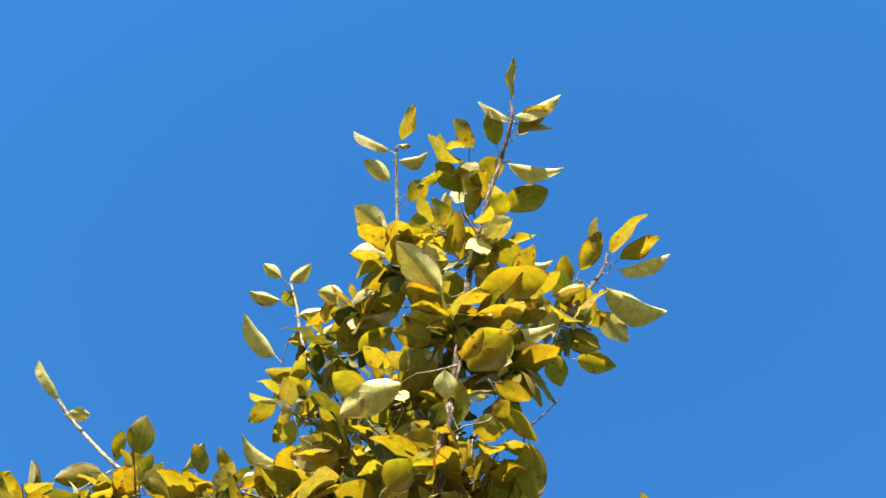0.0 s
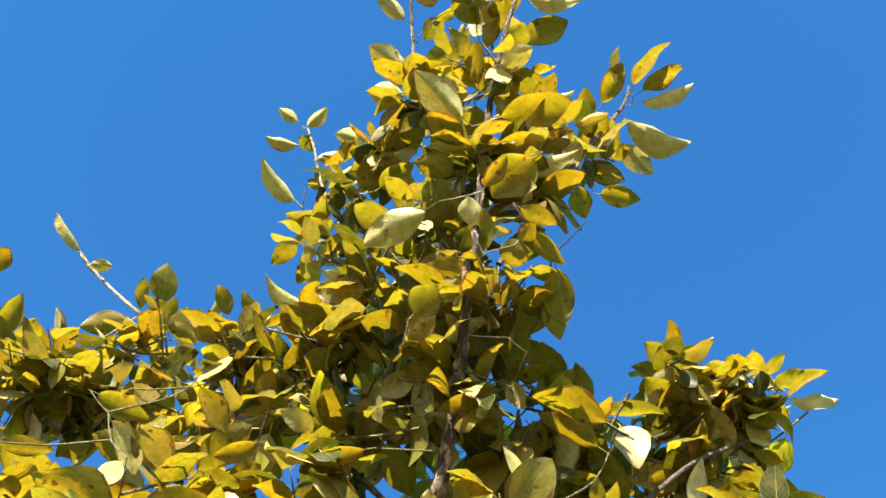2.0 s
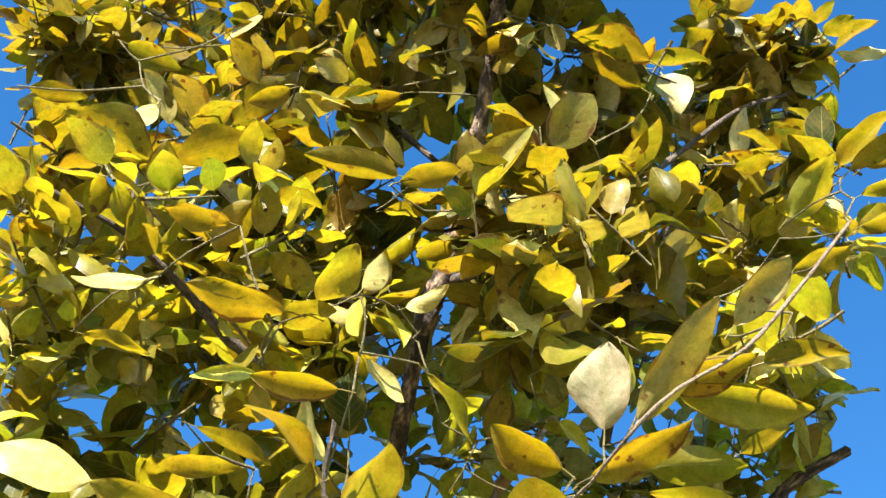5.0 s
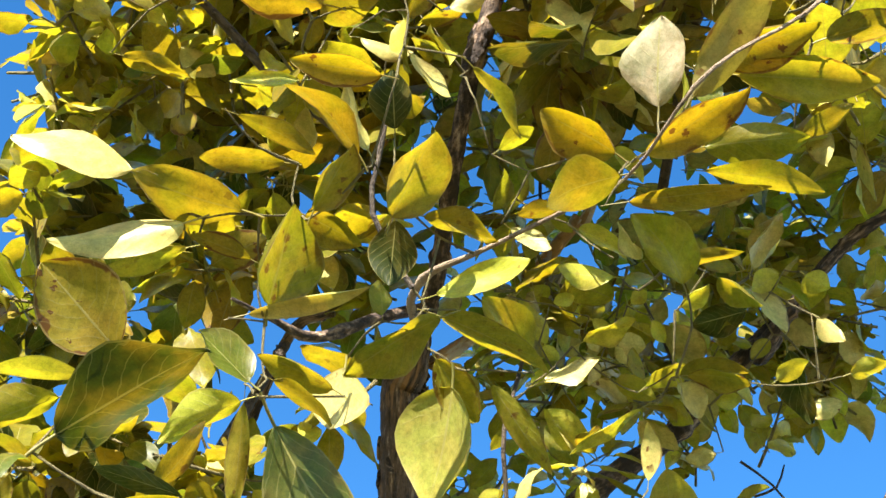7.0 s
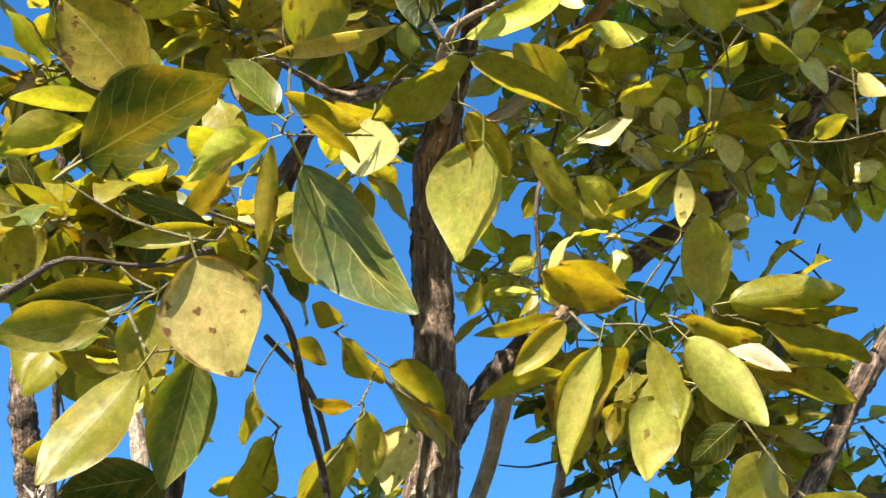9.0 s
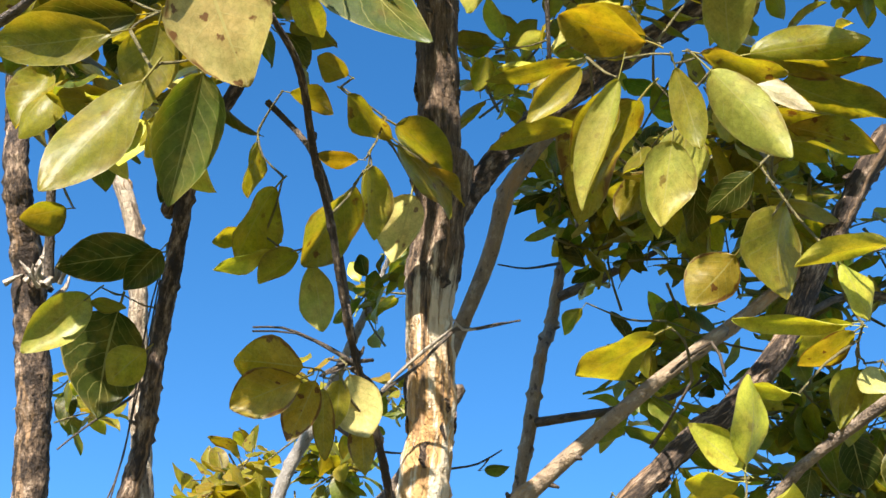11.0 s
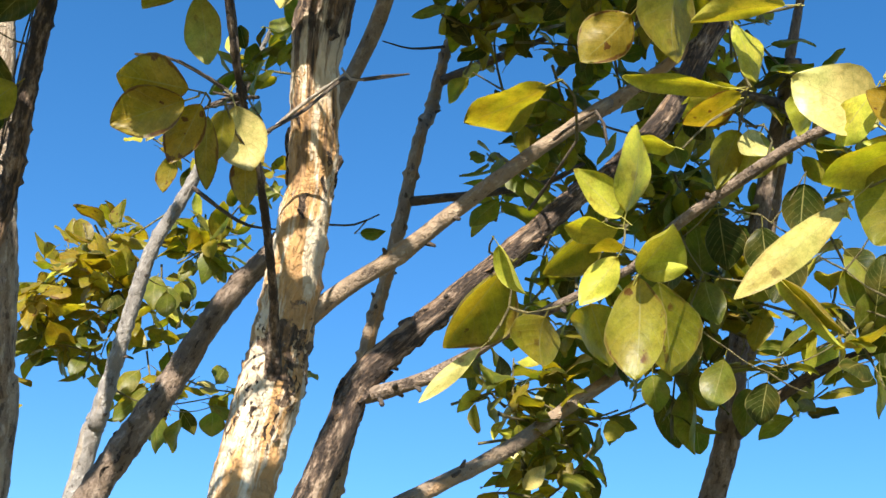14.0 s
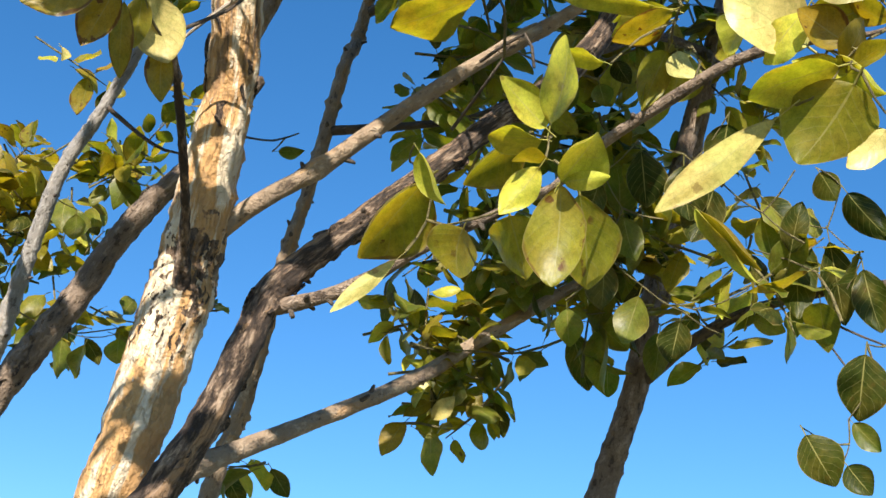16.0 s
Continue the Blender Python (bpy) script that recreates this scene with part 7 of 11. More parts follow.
leaf(leader, "dull", (0.100, 0.580, 3.664), (0.143, 0.567, 3.667), (-0.17, -0.30, 0.94), 0.023)
limb("twig", leader, SHOOT, [(0.091, 0.583, 3.663, 0.0011), (0.082, 0.565, 3.666, 0.0008), (0.073, 0.547, 3.675, 0.0006)])
leaf(leader, "dull", (0.077, 0.540, 3.677), (0.094, 0.504, 3.687), (0.01, 0.27, 0.96), 0.038)
limb("twig", leader, SHOOT, [(0.073, 0.547, 3.675, 0.0011), (0.056, 0.547, 3.667, 0.0008), (0.040, 0.546, 3.664, 0.0006)])
leaf(leader, "golden", (0.043, 0.536, 3.667), (0.057, 0.488, 3.681), (0.32, 0.34, 0.88), 0.027)
limb("twig", leader, SHOOT, [(0.040, 0.546, 3.664, 0.0011), (0.035, 0.532, 3.676, 0.0008), (0.030, 0.518, 3.693, 0.0006)])
leaf(leader, "golden", (0.031, 0.509, 3.695), (0.035, 0.468, 3.706), (-0.02, 0.25, 0.97), 0.027)
limb("twig", leader, SHOOT, [(0.030, 0.518, 3.693, 0.0011), (0.030, 0.508, 3.704, 0.0008), (0.029, 0.499, 3.719, 0.0006)])
leaf(leader, "golden", (0.023, 0.493, 3.720), (-0.004, 0.469, 3.725), (-0.03, 0.25, 0.97), 0.029)
limb("twig", near_twig, STALK, [(0.220, 0.794, 2.646, 0.0012), (0.222, 0.818, 2.654, 0.0009), (0.224, 0.843, 2.668, 0.0006)])
limb("twig", near_twig, STALK, [(0.224, 0.843, 2.668, 0.0011), (0.233, 0.856, 2.651, 0.0008), (0.241, 0.869, 2.640, 0.0006)])
limb("twig", leader, SHOOT, [(0.031, 0.614, 3.300, 0.0012), (0.006, 0.614, 3.285, 0.0009), (-0.018, 0.614, 3.276, 0.0006)])
leaf(leader, "rolled", (-0.034, 0.622, 3.271), (-0.105, 0.658, 3.247), (-0.10, 0.41, 0.91), 0.042)
limb("twig", leader, SHOOT, [(0.005, 0.746, 3.190, 0.0012), (0.031, 0.744, 3.177, 0.0009), (0.056, 0.742, 3.170, 0.0006)])
limb("twig", leader, SHOOT, [(0.056, 0.742, 3.170, 0.0010), (0.067, 0.750, 3.164, 0.0007), (0.077, 0.757, 3.161, 0.0006)])
limb("twig", leader, STALK, [(0.077, 0.757, 3.161, 0.0012), (0.067, 0.782, 3.161, 0.0009), (0.056, 0.806, 3.167, 0.0006)])
limb("twig", near_twig, STALK, [(0.224, 0.843, 2.668, 0.0012), (0.235, 0.851, 2.689, 0.0009), (0.245, 0.859, 2.716, 0.0006)])
limb("twig", arm_27, STALK, [(-0.378, 0.839, 2.975, 0.0012), (-0.379, 0.860, 2.989, 0.0009), (-0.380, 0.882, 3.010, 0.0006)])
limb("twig", leader, STALK, [(-0.082, 0.996, 2.818, 0.0012), (-0.076, 1.018, 2.799, 0.0009), (-0.070, 1.040, 2.786, 0.0006)])
leaf(leader, "lime", (-0.062, 1.037, 2.789), (-0.028, 1.023, 2.803), (-0.35, 0.07, 0.93), 0.025)
limb("twig", leader, STALK, [(-0.070, 1.040, 2.786, 0.0011), (-0.052, 1.048, 2.779, 0.0008), (-0.035, 1.057, 2.777, 0.0006)])
limb("twig", leader, STALK, [(-0.099, 1.019, 2.902, 0.0012), (-0.113, 0.998, 2.910, 0.0009), (-0.127, 0.976, 2.925, 0.0006)])
limb("twig", leader, STALK, [(-0.127, 0.976, 2.925, 0.0011), (-0.137, 0.973, 2.936, 0.0008), (-0.146, 0.970, 2.952, 0.0006)])
leaf(leader, "olive", (-0.137, 0.964, 2.957), (-0.097, 0.939, 2.982), (-0.58, -0.15, 0.80), 0.033)
limb("twig", leader, STALK, [(-0.146, 0.970, 2.952, 0.0010), (-0.157, 0.968, 2.949, 0.0007), (-0.168, 0.967, 2.949, 0.0006)])
limb("twig", leader, STALK, [(-0.168, 0.967, 2.949, 0.0012), (-0.170, 0.954, 2.924, 0.0009), (-0.171, 0.940, 2.905, 0.0006)])
limb("twig", leader, STALK, [(-0.171, 0.940, 2.905, 0.0011), (-0.186, 0.945, 2.896, 0.0008), (-0.201, 0.950, 2.891, 0.0006)])
limb("twig", leader, STALK, [(-0.201, 0.950, 2.891, 0.0009), (-0.203, 0.952, 2.888, 0.0006), (-0.206, 0.954, 2.886, 0.0006)])
leaf(leader, "pale", (-0.195, 0.958, 2.886), (-0.144, 0.976, 2.882), (0.34, -0.88, 0.34), 0.034)
limb("twig", leader, STALK, [(-0.035, 1.057, 2.777, 0.0012), (-0.050, 1.075, 2.756, 0.0009), (-0.065, 1.092, 2.743, 0.0006)])
leaf(leader, "pale", (-0.056, 1.097, 2.740), (-0.020, 1.117, 2.726), (-0.43, 0.89, 0.13), 0.027)
limb("twig", leader, STALK, [(-0.050, 1.075, 2.759, 0.0012), (-0.026, 1.087, 2.748, 0.0009), (-0.001, 1.098, 2.744, 0.0006)])
leaf(leader, "lime", (0.009, 1.103, 2.740), (0.057, 1.121, 2.724), (0.34, -0.04, 0.94), 0.033)
limb("twig", arm_23, STALK, [(0.095, 1.322, 2.729, 0.0012), (0.112, 1.314, 2.704, 0.0009), (0.128, 1.305, 2.685, 0.0006)])
leaf(arm_23, "lime", (0.135, 1.304, 2.686), (0.162, 1.300, 2.687), (0.09, 0.71, 0.70), 0.018)
limb("twig", arm_23, STALK, [(0.128, 1.305, 2.685, 0.0011), (0.134, 1.321, 2.665, 0.0008), (0.139, 1.337, 2.651, 0.0006)])
leaf(arm_23, "pale", (0.132, 1.338, 2.650), (0.100, 1.342, 2.649), (0.10, 0.94, 0.34), 0.020)
limb("twig", leader, SHOOT, [(0.023, 0.573, 3.614, 0.0012), (0.007, 0.584, 3.632, 0.0009), (-0.009, 0.594, 3.658, 0.0006)])
leaf(leader, "dull", (-0.013, 0.589, 3.660), (-0.029, 0.564, 3.666), (-0.05, 0.30, 0.95), 0.034)
limb("twig", right_mid, STALK, [(0.252, 1.012, 3.260, 0.0012), (0.263, 1.014, 3.284, 0.0009), (0.274, 1.016, 3.314, 0.0006)])
leaf(right_mid, "golden", (0.282, 1.012, 3.316), (0.316, 0.992, 3.323), (0.14, 0.54, 0.83), 0.038)
limb("twig", leader, STALK, [(0.056, 0.806, 3.167, 0.0012), (0.065, 0.830, 3.178, 0.0009), (0.074, 0.855, 3.196, 0.0006)])
limb("twig", leader, STALK, [(0.074, 0.855, 3.196, 0.0011), (0.057, 0.867, 3.186, 0.0008), (0.040, 0.879, 3.181, 0.0006)])
leaf(leader, "dull", (0.052, 0.880, 3.180), (0.105, 0.887, 3.175), (0.01, 0.53, 0.85), 0.034)
limb("twig", leader, SHOOT, [(-0.009, 0.594, 3.658, 0.0012), (-0.036, 0.579, 3.657, 0.0009), (-0.063, 0.565, 3.664, 0.0006)])
leaf(leader, "dull", (-0.050, 0.559, 3.667), (0.010, 0.533, 3.677), (-0.05, 0.29, 0.96), 0.037)
limb("twig", arm_7, SHOOT, [(-0.396, 0.908, 3.572, 0.0012), (-0.367, 0.918, 3.571, 0.0009), (-0.339, 0.928, 3.577, 0.0006)])
leaf(arm_7, "rolled", (-0.348, 0.926, 3.575), (-0.389, 0.917, 3.569), (-0.25, 0.86, 0.44), 0.021)
limb("twig", arm_7, SHOOT, [(-0.339, 0.928, 3.577, 0.0012), (-0.327, 0.913, 3.556, 0.0009), (-0.315, 0.897, 3.541, 0.0006)])
leaf(arm_7, "rolled", (-0.307, 0.896, 3.544), (-0.269, 0.891, 3.555), (0.03, 0.96, 0.29), 0.020)
limb("twig", arm_7, SHOOT, [(-0.315, 0.897, 3.541, 0.0009), (-0.311, 0.898, 3.541, 0.0006), (-0.306, 0.899, 3.542, 0.0006)])
leaf(arm_7, "golden", (-0.311, 0.892, 3.545), (-0.334, 0.856, 3.558), (0.19, 0.23, 0.95), 0.023)
limb("twig", arm_5, SHOOT, [(-0.170, 0.764, 3.545, 0.0012), (-0.161, 0.734, 3.544, 0.0009), (-0.152, 0.705, 3.551, 0.0006)])
leaf(arm_5, "dull", (-0.144, 0.700, 3.554), (-0.107, 0.676, 3.568), (-0.11, 0.37, 0.92), 0.033)
limb("twig", arm_5, SHOOT, [(-0.152, 0.705, 3.551, 0.0012), (-0.136, 0.697, 3.525, 0.0009), (-0.121, 0.688, 3.507, 0.0006)])
leaf(arm_5, "dull", (-0.110, 0.683, 3.510), (-0.062, 0.656, 3.526), (-0.09, 0.37, 0.92), 0.032)
limb("twig", right_mid, STALK, [(0.187, 0.965, 3.128, 0.0012), (0.168, 0.987, 3.135, 0.0009), (0.148, 1.009, 3.150, 0.0006)])
leaf(right_mid, "dull", (0.146, 0.999, 3.157), (0.135, 0.955, 3.189), (0.05, 0.58, 0.82), 0.042)
limb("twig", right_mid, STALK, [(0.148, 1.009, 3.150, 0.0012), (0.158, 1.032, 3.160, 0.0009), (0.168, 1.055, 3.177, 0.0006)])
leaf(right_mid, "golden", (0.182, 1.051, 3.178), (0.245, 1.032, 3.184), (-0.13, -0.10, 0.99), 0.035)
limb("twig", low_branch, STALK, [(0.263, 1.779, 2.229, 0.0011), (0.280, 1.775, 2.218, 0.0008), (0.297, 1.770, 2.212, 0.0006)])
leaf(low_branch, "fresh", (0.304, 1.769, 2.211), (0.337, 1.762, 2.208), (0.13, 0.15, 0.98), 0.021)
limb("twig", right_mid, STALK, [(0.428, 0.985, 3.423, 0.0012), (0.397, 0.987, 3.425, 0.0009), (0.366, 0.988, 3.435, 0.0006)])
leaf(right_mid, "rolled", (0.373, 0.986, 3.435), (0.404, 0.974, 3.435), (0.18, 0.50, 0.85), 0.018)
limb("twig", right_mid, STALK, [(0.366, 0.988, 3.435, 0.0012), (0.343, 0.979, 3.412, 0.0009), (0.320, 0.969, 3.396, 0.0006)])
leaf(right_mid, "golden", (0.327, 0.966, 3.397), (0.358, 0.951, 3.400), (-0.04, 0.11, 0.99), 0.018)
limb("twig", right_mid, STALK, [(0.320, 0.969, 3.396, 0.0010), (0.315, 0.964, 3.399, 0.0007), (0.309, 0.960, 3.404, 0.0006)])
leaf(right_mid, "golden", (0.305, 0.953, 3.408), (0.288, 0.923, 3.427), (0.14, 0.49, 0.86), 0.032)
limb("twig", right_mid, STALK, [(0.309, 0.960, 3.404, 0.0010), (0.298, 0.966, 3.400, 0.0007), (0.287, 0.973, 3.399, 0.0006)])
leaf(right_mid, "golden", (0.293, 0.970, 3.400), (0.320, 0.959, 3.402), (0.14, 0.50, 0.85), 0.021)
limb("twig", right_mid, STALK, [(0.291, 0.971, 3.400, 0.0010), (0.286, 0.963, 3.404, 0.0007), (0.281, 0.955, 3.411, 0.0006)])
leaf(right_mid, "golden", (0.298, 0.950, 3.411), (0.374, 0.927, 3.410), (-0.12, -0.43, 0.89), 0.041)
limb("twig", right_mid, STALK, [(0.281, 0.955, 3.411, 0.0010), (0.278, 0.951, 3.413, 0.0007), (0.275, 0.946, 3.417, 0.0006)])
leaf(right_mid, "rolled", (0.272, 0.944, 3.418), (0.257, 0.934, 3.426), (0.12, 0.49, 0.86), 0.024)
limb("twig", right_mid, STALK, [(0.283, 0.958, 3.409, 0.0011), (0.268, 0.965, 3.405, 0.0008), (0.254, 0.972, 3.404, 0.0006)])
leaf(right_mid, "golden", (0.251, 0.968, 3.407), (0.241, 0.948, 3.420), (0.11, 0.50, 0.86), 0.027)
limb("twig", low_branch, STALK, [(0.297, 1.770, 2.212, 0.0012), (0.324, 1.758, 2.218, 0.0009), (0.352, 1.746, 2.233, 0.0006)])
limb("twig", leader, SHOOT, [(-0.024, 0.720, 3.224, 0.0012), (-0.040, 0.717, 3.192, 0.0009), (-0.055, 0.713, 3.168, 0.0006)])
leaf(leader, "dull", (-0.049, 0.708, 3.171), (-0.019, 0.684, 3.187), (-0.07, 0.47, 0.88), 0.039)
limb("twig", leader, SHOOT, [(-0.055, 0.713, 3.168, 0.0010), (-0.059, 0.726, 3.159, 0.0007), (-0.063, 0.738, 3.154, 0.0006)])
leaf(leader, "golden", (-0.056, 0.733, 3.157), (-0.023, 0.710, 3.173), (-0.08, 0.48, 0.87), 0.029)
limb("twig", leader, SHOOT, [(0.040, 0.602, 3.485, 0.0012), (0.009, 0.608, 3.484, 0.0009), (-0.023, 0.614, 3.491, 0.0006)])
leaf(leader, "dull", (-0.015, 0.607, 3.494), (0.020, 0.580, 3.505), (-0.22, 0.12, 0.97), 0.024)
limb("twig", leader, STALK, [(-0.001, 1.098, 2.744, 0.0012), (0.019, 1.100, 2.715, 0.0009), (0.040, 1.102, 2.694, 0.0006)])
limb("twig", leader, STALK, [(0.099, 1.058, 2.652, 0.0012), (0.105, 1.082, 2.665, 0.0009), (0.111, 1.107, 2.686, 0.0006)])
limb("twig", leader, STALK, [(0.111, 1.107, 2.686, 0.0011), (0.120, 1.122, 2.693, 0.0008), (0.129, 1.137, 2.704, 0.0006)])
leaf(leader, "olive", (0.137, 1.141, 2.700), (0.176, 1.160, 2.678), (0.48, 0.02, 0.88), 0.030)
limb("twig", leader, STALK, [(0.126, 1.132, 2.701, 0.0011), (0.110, 1.148, 2.688, 0.0008), (0.095, 1.165, 2.681, 0.0006)])
leaf(leader, "lime", (0.101, 1.161, 2.684), (0.129, 1.146, 2.697), (-0.28, 0.27, 0.92), 0.021)
limb("twig", leader, STALK, [(0.095, 1.165, 2.681, 0.0012), (0.092, 1.183, 2.656, 0.0009), (0.089, 1.202, 2.639, 0.0006)])
limb("twig", leader, STALK, [(0.090, 1.196, 2.645, 0.0010), (0.102, 1.198, 2.642, 0.0007), (0.115, 1.200, 2.641, 0.0006)])
limb("twig", leader, STALK, [(0.089, 1.202, 2.639, 0.0011), (0.072, 1.208, 2.631, 0.0008), (0.055, 1.215, 2.627, 0.0006)])
leaf(leader, "lime", (0.063, 1.211, 2.631), (0.102, 1.194, 2.649), (-0.37, 0.12, 0.92), 0.029)
limb("twig", leader, STALK, [(0.055, 1.215, 2.627, 0.0011), (0.041, 1.213, 2.633, 0.0008), (0.027, 1.210, 2.644, 0.0006)])
leaf(leader, "olive", (0.035, 1.212, 2.641), (0.074, 1.223, 2.630), (0.11, 0.51, 0.85), 0.026)
limb("twig", leader, STALK, [(0.027, 1.210, 2.644, 0.0011), (0.011, 1.197, 2.650, 0.0008), (-0.004, 1.183, 2.661, 0.0006)])
leaf(leader, "lime", (0.007, 1.180, 2.664), (0.057, 1.168, 2.678), (-0.27, 0.00, 0.96), 0.033)
limb("twig", leader, STALK, [(-0.004, 1.183, 2.661, 0.0012), (-0.024, 1.194, 2.644, 0.0009), (-0.045, 1.204, 2.634, 0.0006)])
leaf(leader, "pale", (-0.033, 1.203, 2.636), (0.022, 1.196, 2.648), (-0.16, -0.98, 0.14), 0.035)
limb("twig", left_mid, STALK, [(-0.300, 0.911, 3.346, 0.0012), (-0.314, 0.888, 3.324, 0.0009), (-0.329, 0.865, 3.310, 0.0006)])
limb("twig", left_mid, STALK, [(-0.329, 0.865, 3.310, 0.0010), (-0.342, 0.866, 3.304, 0.0007), (-0.354, 0.867, 3.302, 0.0006)])
limb("twig", leader, STALK, [(0.115, 1.200, 2.641, 0.0012), (0.146, 1.205, 2.628, 0.0009), (0.178, 1.210, 2.623, 0.0006)])
leaf(leader, "lime", (0.184, 1.206, 2.626), (0.211, 1.191, 2.638), (-0.14, 0.46, 0.88), 0.021)
limb("twig", leader, STALK, [(0.178, 1.210, 2.623, 0.0012), (0.209, 1.205, 2.618, 0.0009), (0.241, 1.200, 2.621, 0.0006)])
leaf(leader, "lime", (0.249, 1.198, 2.622), (0.284, 1.188, 2.624), (0.05, 0.36, 0.93), 0.023)
limb("twig", leader, STALK, [(0.221, 1.203, 2.622, 0.0012), (0.220, 1.183, 2.641, 0.0009), (0.219, 1.163, 2.668, 0.0006)])
leaf(leader, "pale", (0.224, 1.165, 2.663), (0.247, 1.178, 2.645), (-0.18, 0.90, 0.39), 0.020)
limb("twig", arm_7, SHOOT, [(-0.466, 0.925, 3.542, 0.0012), (-0.458, 0.934, 3.506, 0.0009), (-0.450, 0.944, 3.477, 0.0006)])
leaf(arm_7, "golden", (-0.445, 0.941, 3.480), (-0.422, 0.931, 3.493), (-0.27, 0.48, 0.83), 0.017)
limb("twig", arm_4, SHOOT, [(-0.062, 0.689, 3.694, 0.0013), (-0.066, 0.669, 3.660, 0.0010), (-0.071, 0.650, 3.635, 0.0006)])
leaf(arm_4, "dull", (-0.077, 0.645, 3.636), (-0.106, 0.624, 3.641), (-0.09, 0.33, 0.94), 0.032)
limb("twig", arm_4, SHOOT, [(-0.071, 0.650, 3.635, 0.0012), (-0.099, 0.661, 3.624, 0.0009), (-0.127, 0.673, 3.620, 0.0006)])
leaf(arm_4, "dull", (-0.119, 0.670, 3.622), (-0.086, 0.656, 3.631), (-0.09, 0.35, 0.93), 0.025)
limb("twig", arm_5, SHOOT, [(-0.203, 0.804, 3.665, 0.0013), (-0.236, 0.813, 3.651, 0.0010), (-0.268, 0.823, 3.645, 0.0006)])
leaf(arm_5, "dull", (-0.262, 0.820, 3.647), (-0.232, 0.807, 3.659), (-0.26, 0.22, 0.94), 0.018)
limb("twig", arm_5, SHOOT, [(-0.129, 0.786, 3.429, 0.0013), (-0.127, 0.775, 3.390, 0.0010), (-0.126, 0.764, 3.360, 0.0006)])
leaf(arm_5, "golden", (-0.120, 0.763, 3.362), (-0.094, 0.757, 3.368), (-0.18, 0.18, 0.97), 0.014)
limb("twig", arm_5, SHOOT, [(-0.126, 0.764, 3.360, 0.0012), (-0.156, 0.772, 3.347, 0.0009), (-0.185, 0.781, 3.342, 0.0006)])
leaf(arm_5, "golden", (-0.175, 0.782, 3.343), (-0.128, 0.789, 3.347), (-0.03, -0.27, 0.96), 0.025)
limb("twig", leader, SHOOT, [(0.054, 0.609, 3.389, 0.0013), (0.081, 0.596, 3.363, 0.0010), (0.108, 0.583, 3.345, 0.0006)])
leaf(leader, "dull", (0.097, 0.591, 3.342), (0.043, 0.629, 3.326), (-0.00, 0.38, 0.92), 0.056)
limb("twig", leader, SHOOT, [(0.087, 0.487, 3.795, 0.0013), (0.083, 0.525, 3.780, 0.0010), (0.079, 0.562, 3.775, 0.0006)])
leaf(leader, "golden", (0.095, 0.556, 3.776), (0.164, 0.525, 3.783), (0.03, 0.27, 0.96), 0.044)
limb("twig", leader, STALK, [(-0.035, 1.057, 2.777, 0.0013), (0.003, 1.049, 2.780, 0.0010), (0.040, 1.041, 2.793, 0.0006)])
leaf(leader, "lime", (0.047, 1.046, 2.789), (0.078, 1.069, 2.770), (0.46, 0.11, 0.88), 0.026)
limb("twig", leader, STALK, [(0.028, 1.044, 2.790, 0.0011), (0.024, 1.026, 2.801, 0.0008), (0.019, 1.008, 2.817, 0.0006)])
leaf(leader, "olive", (0.029, 1.005, 2.819), (0.073, 0.995, 2.827), (-0.20, -0.16, 0.97), 0.029)
limb("twig", arm_27, STALK, [(-0.372, 0.840, 2.934, 0.0013), (-0.356, 0.876, 2.932, 0.0010), (-0.340, 0.912, 2.940, 0.0006)])
leaf(arm_27, "olive", (-0.343, 0.906, 2.943), (-0.356, 0.876, 2.959), (0.26, 0.36, 0.90), 0.022)
limb("twig", arm_27, STALK, [(-0.340, 0.912, 2.940, 0.0011), (-0.324, 0.913, 2.943, 0.0008), (-0.307, 0.913, 2.951, 0.0006)])
limb("twig", arm_5, SHOOT, [(-0.136, 0.782, 3.448, 0.0013), (-0.170, 0.803, 3.435, 0.0010), (-0.204, 0.824, 3.431, 0.0006)])
leaf(arm_5, "rolled", (-0.217, 0.816, 3.432), (-0.275, 0.780, 3.438), (-0.50, 0.85, 0.15), 0.034)
limb("twig", grey_stem, STALK, [(-0.582, 2.191, 2.292, 0.0013), (-0.548, 2.216, 2.282, 0.0010), (-0.515, 2.240, 2.283, 0.0006)])
leaf(grey_stem, "fresh", (-0.515, 2.244, 2.271), (-0.515, 2.263, 2.216), (0.24, 0.92, 0.31), 0.036)
limb("twig", grey_stem, STALK, [(-0.515, 2.240, 2.283, 0.0011), (-0.498, 2.245, 2.279, 0.0008), (-0.481, 2.251, 2.280, 0.0006)])
leaf(grey_stem, "fresh", (-0.483, 2.254, 2.269), (-0.492, 2.268, 2.221), (-0.94, 0.25, 0.24), 0.032)
limb("twig", grey_stem, STALK, [(-0.481, 2.251, 2.280, 0.0011), (-0.460, 2.254, 2.284, 0.0008), (-0.438, 2.257, 2.294, 0.0006)])
leaf(grey_stem, "fresh", (-0.438, 2.260, 2.286), (-0.437, 2.272, 2.251), (-0.23, 0.92, 0.32), 0.038)
limb("twig", near_twig, STALK, [(0.245, 0.859, 2.716, 0.0013), (0.217, 0.872, 2.739, 0.0010), (0.188, 0.885, 2.772, 0.0006)])
limb("twig", near_twig, STALK, [(0.188, 0.885, 2.772, 0.0012), (0.208, 0.894, 2.791, 0.0009), (0.228, 0.902, 2.817, 0.0006)])
limb("twig", near_twig, STALK, [(0.228, 0.902, 2.817, 0.0011), (0.242, 0.885, 2.824, 0.0008), (0.256, 0.869, 2.836, 0.0006)])
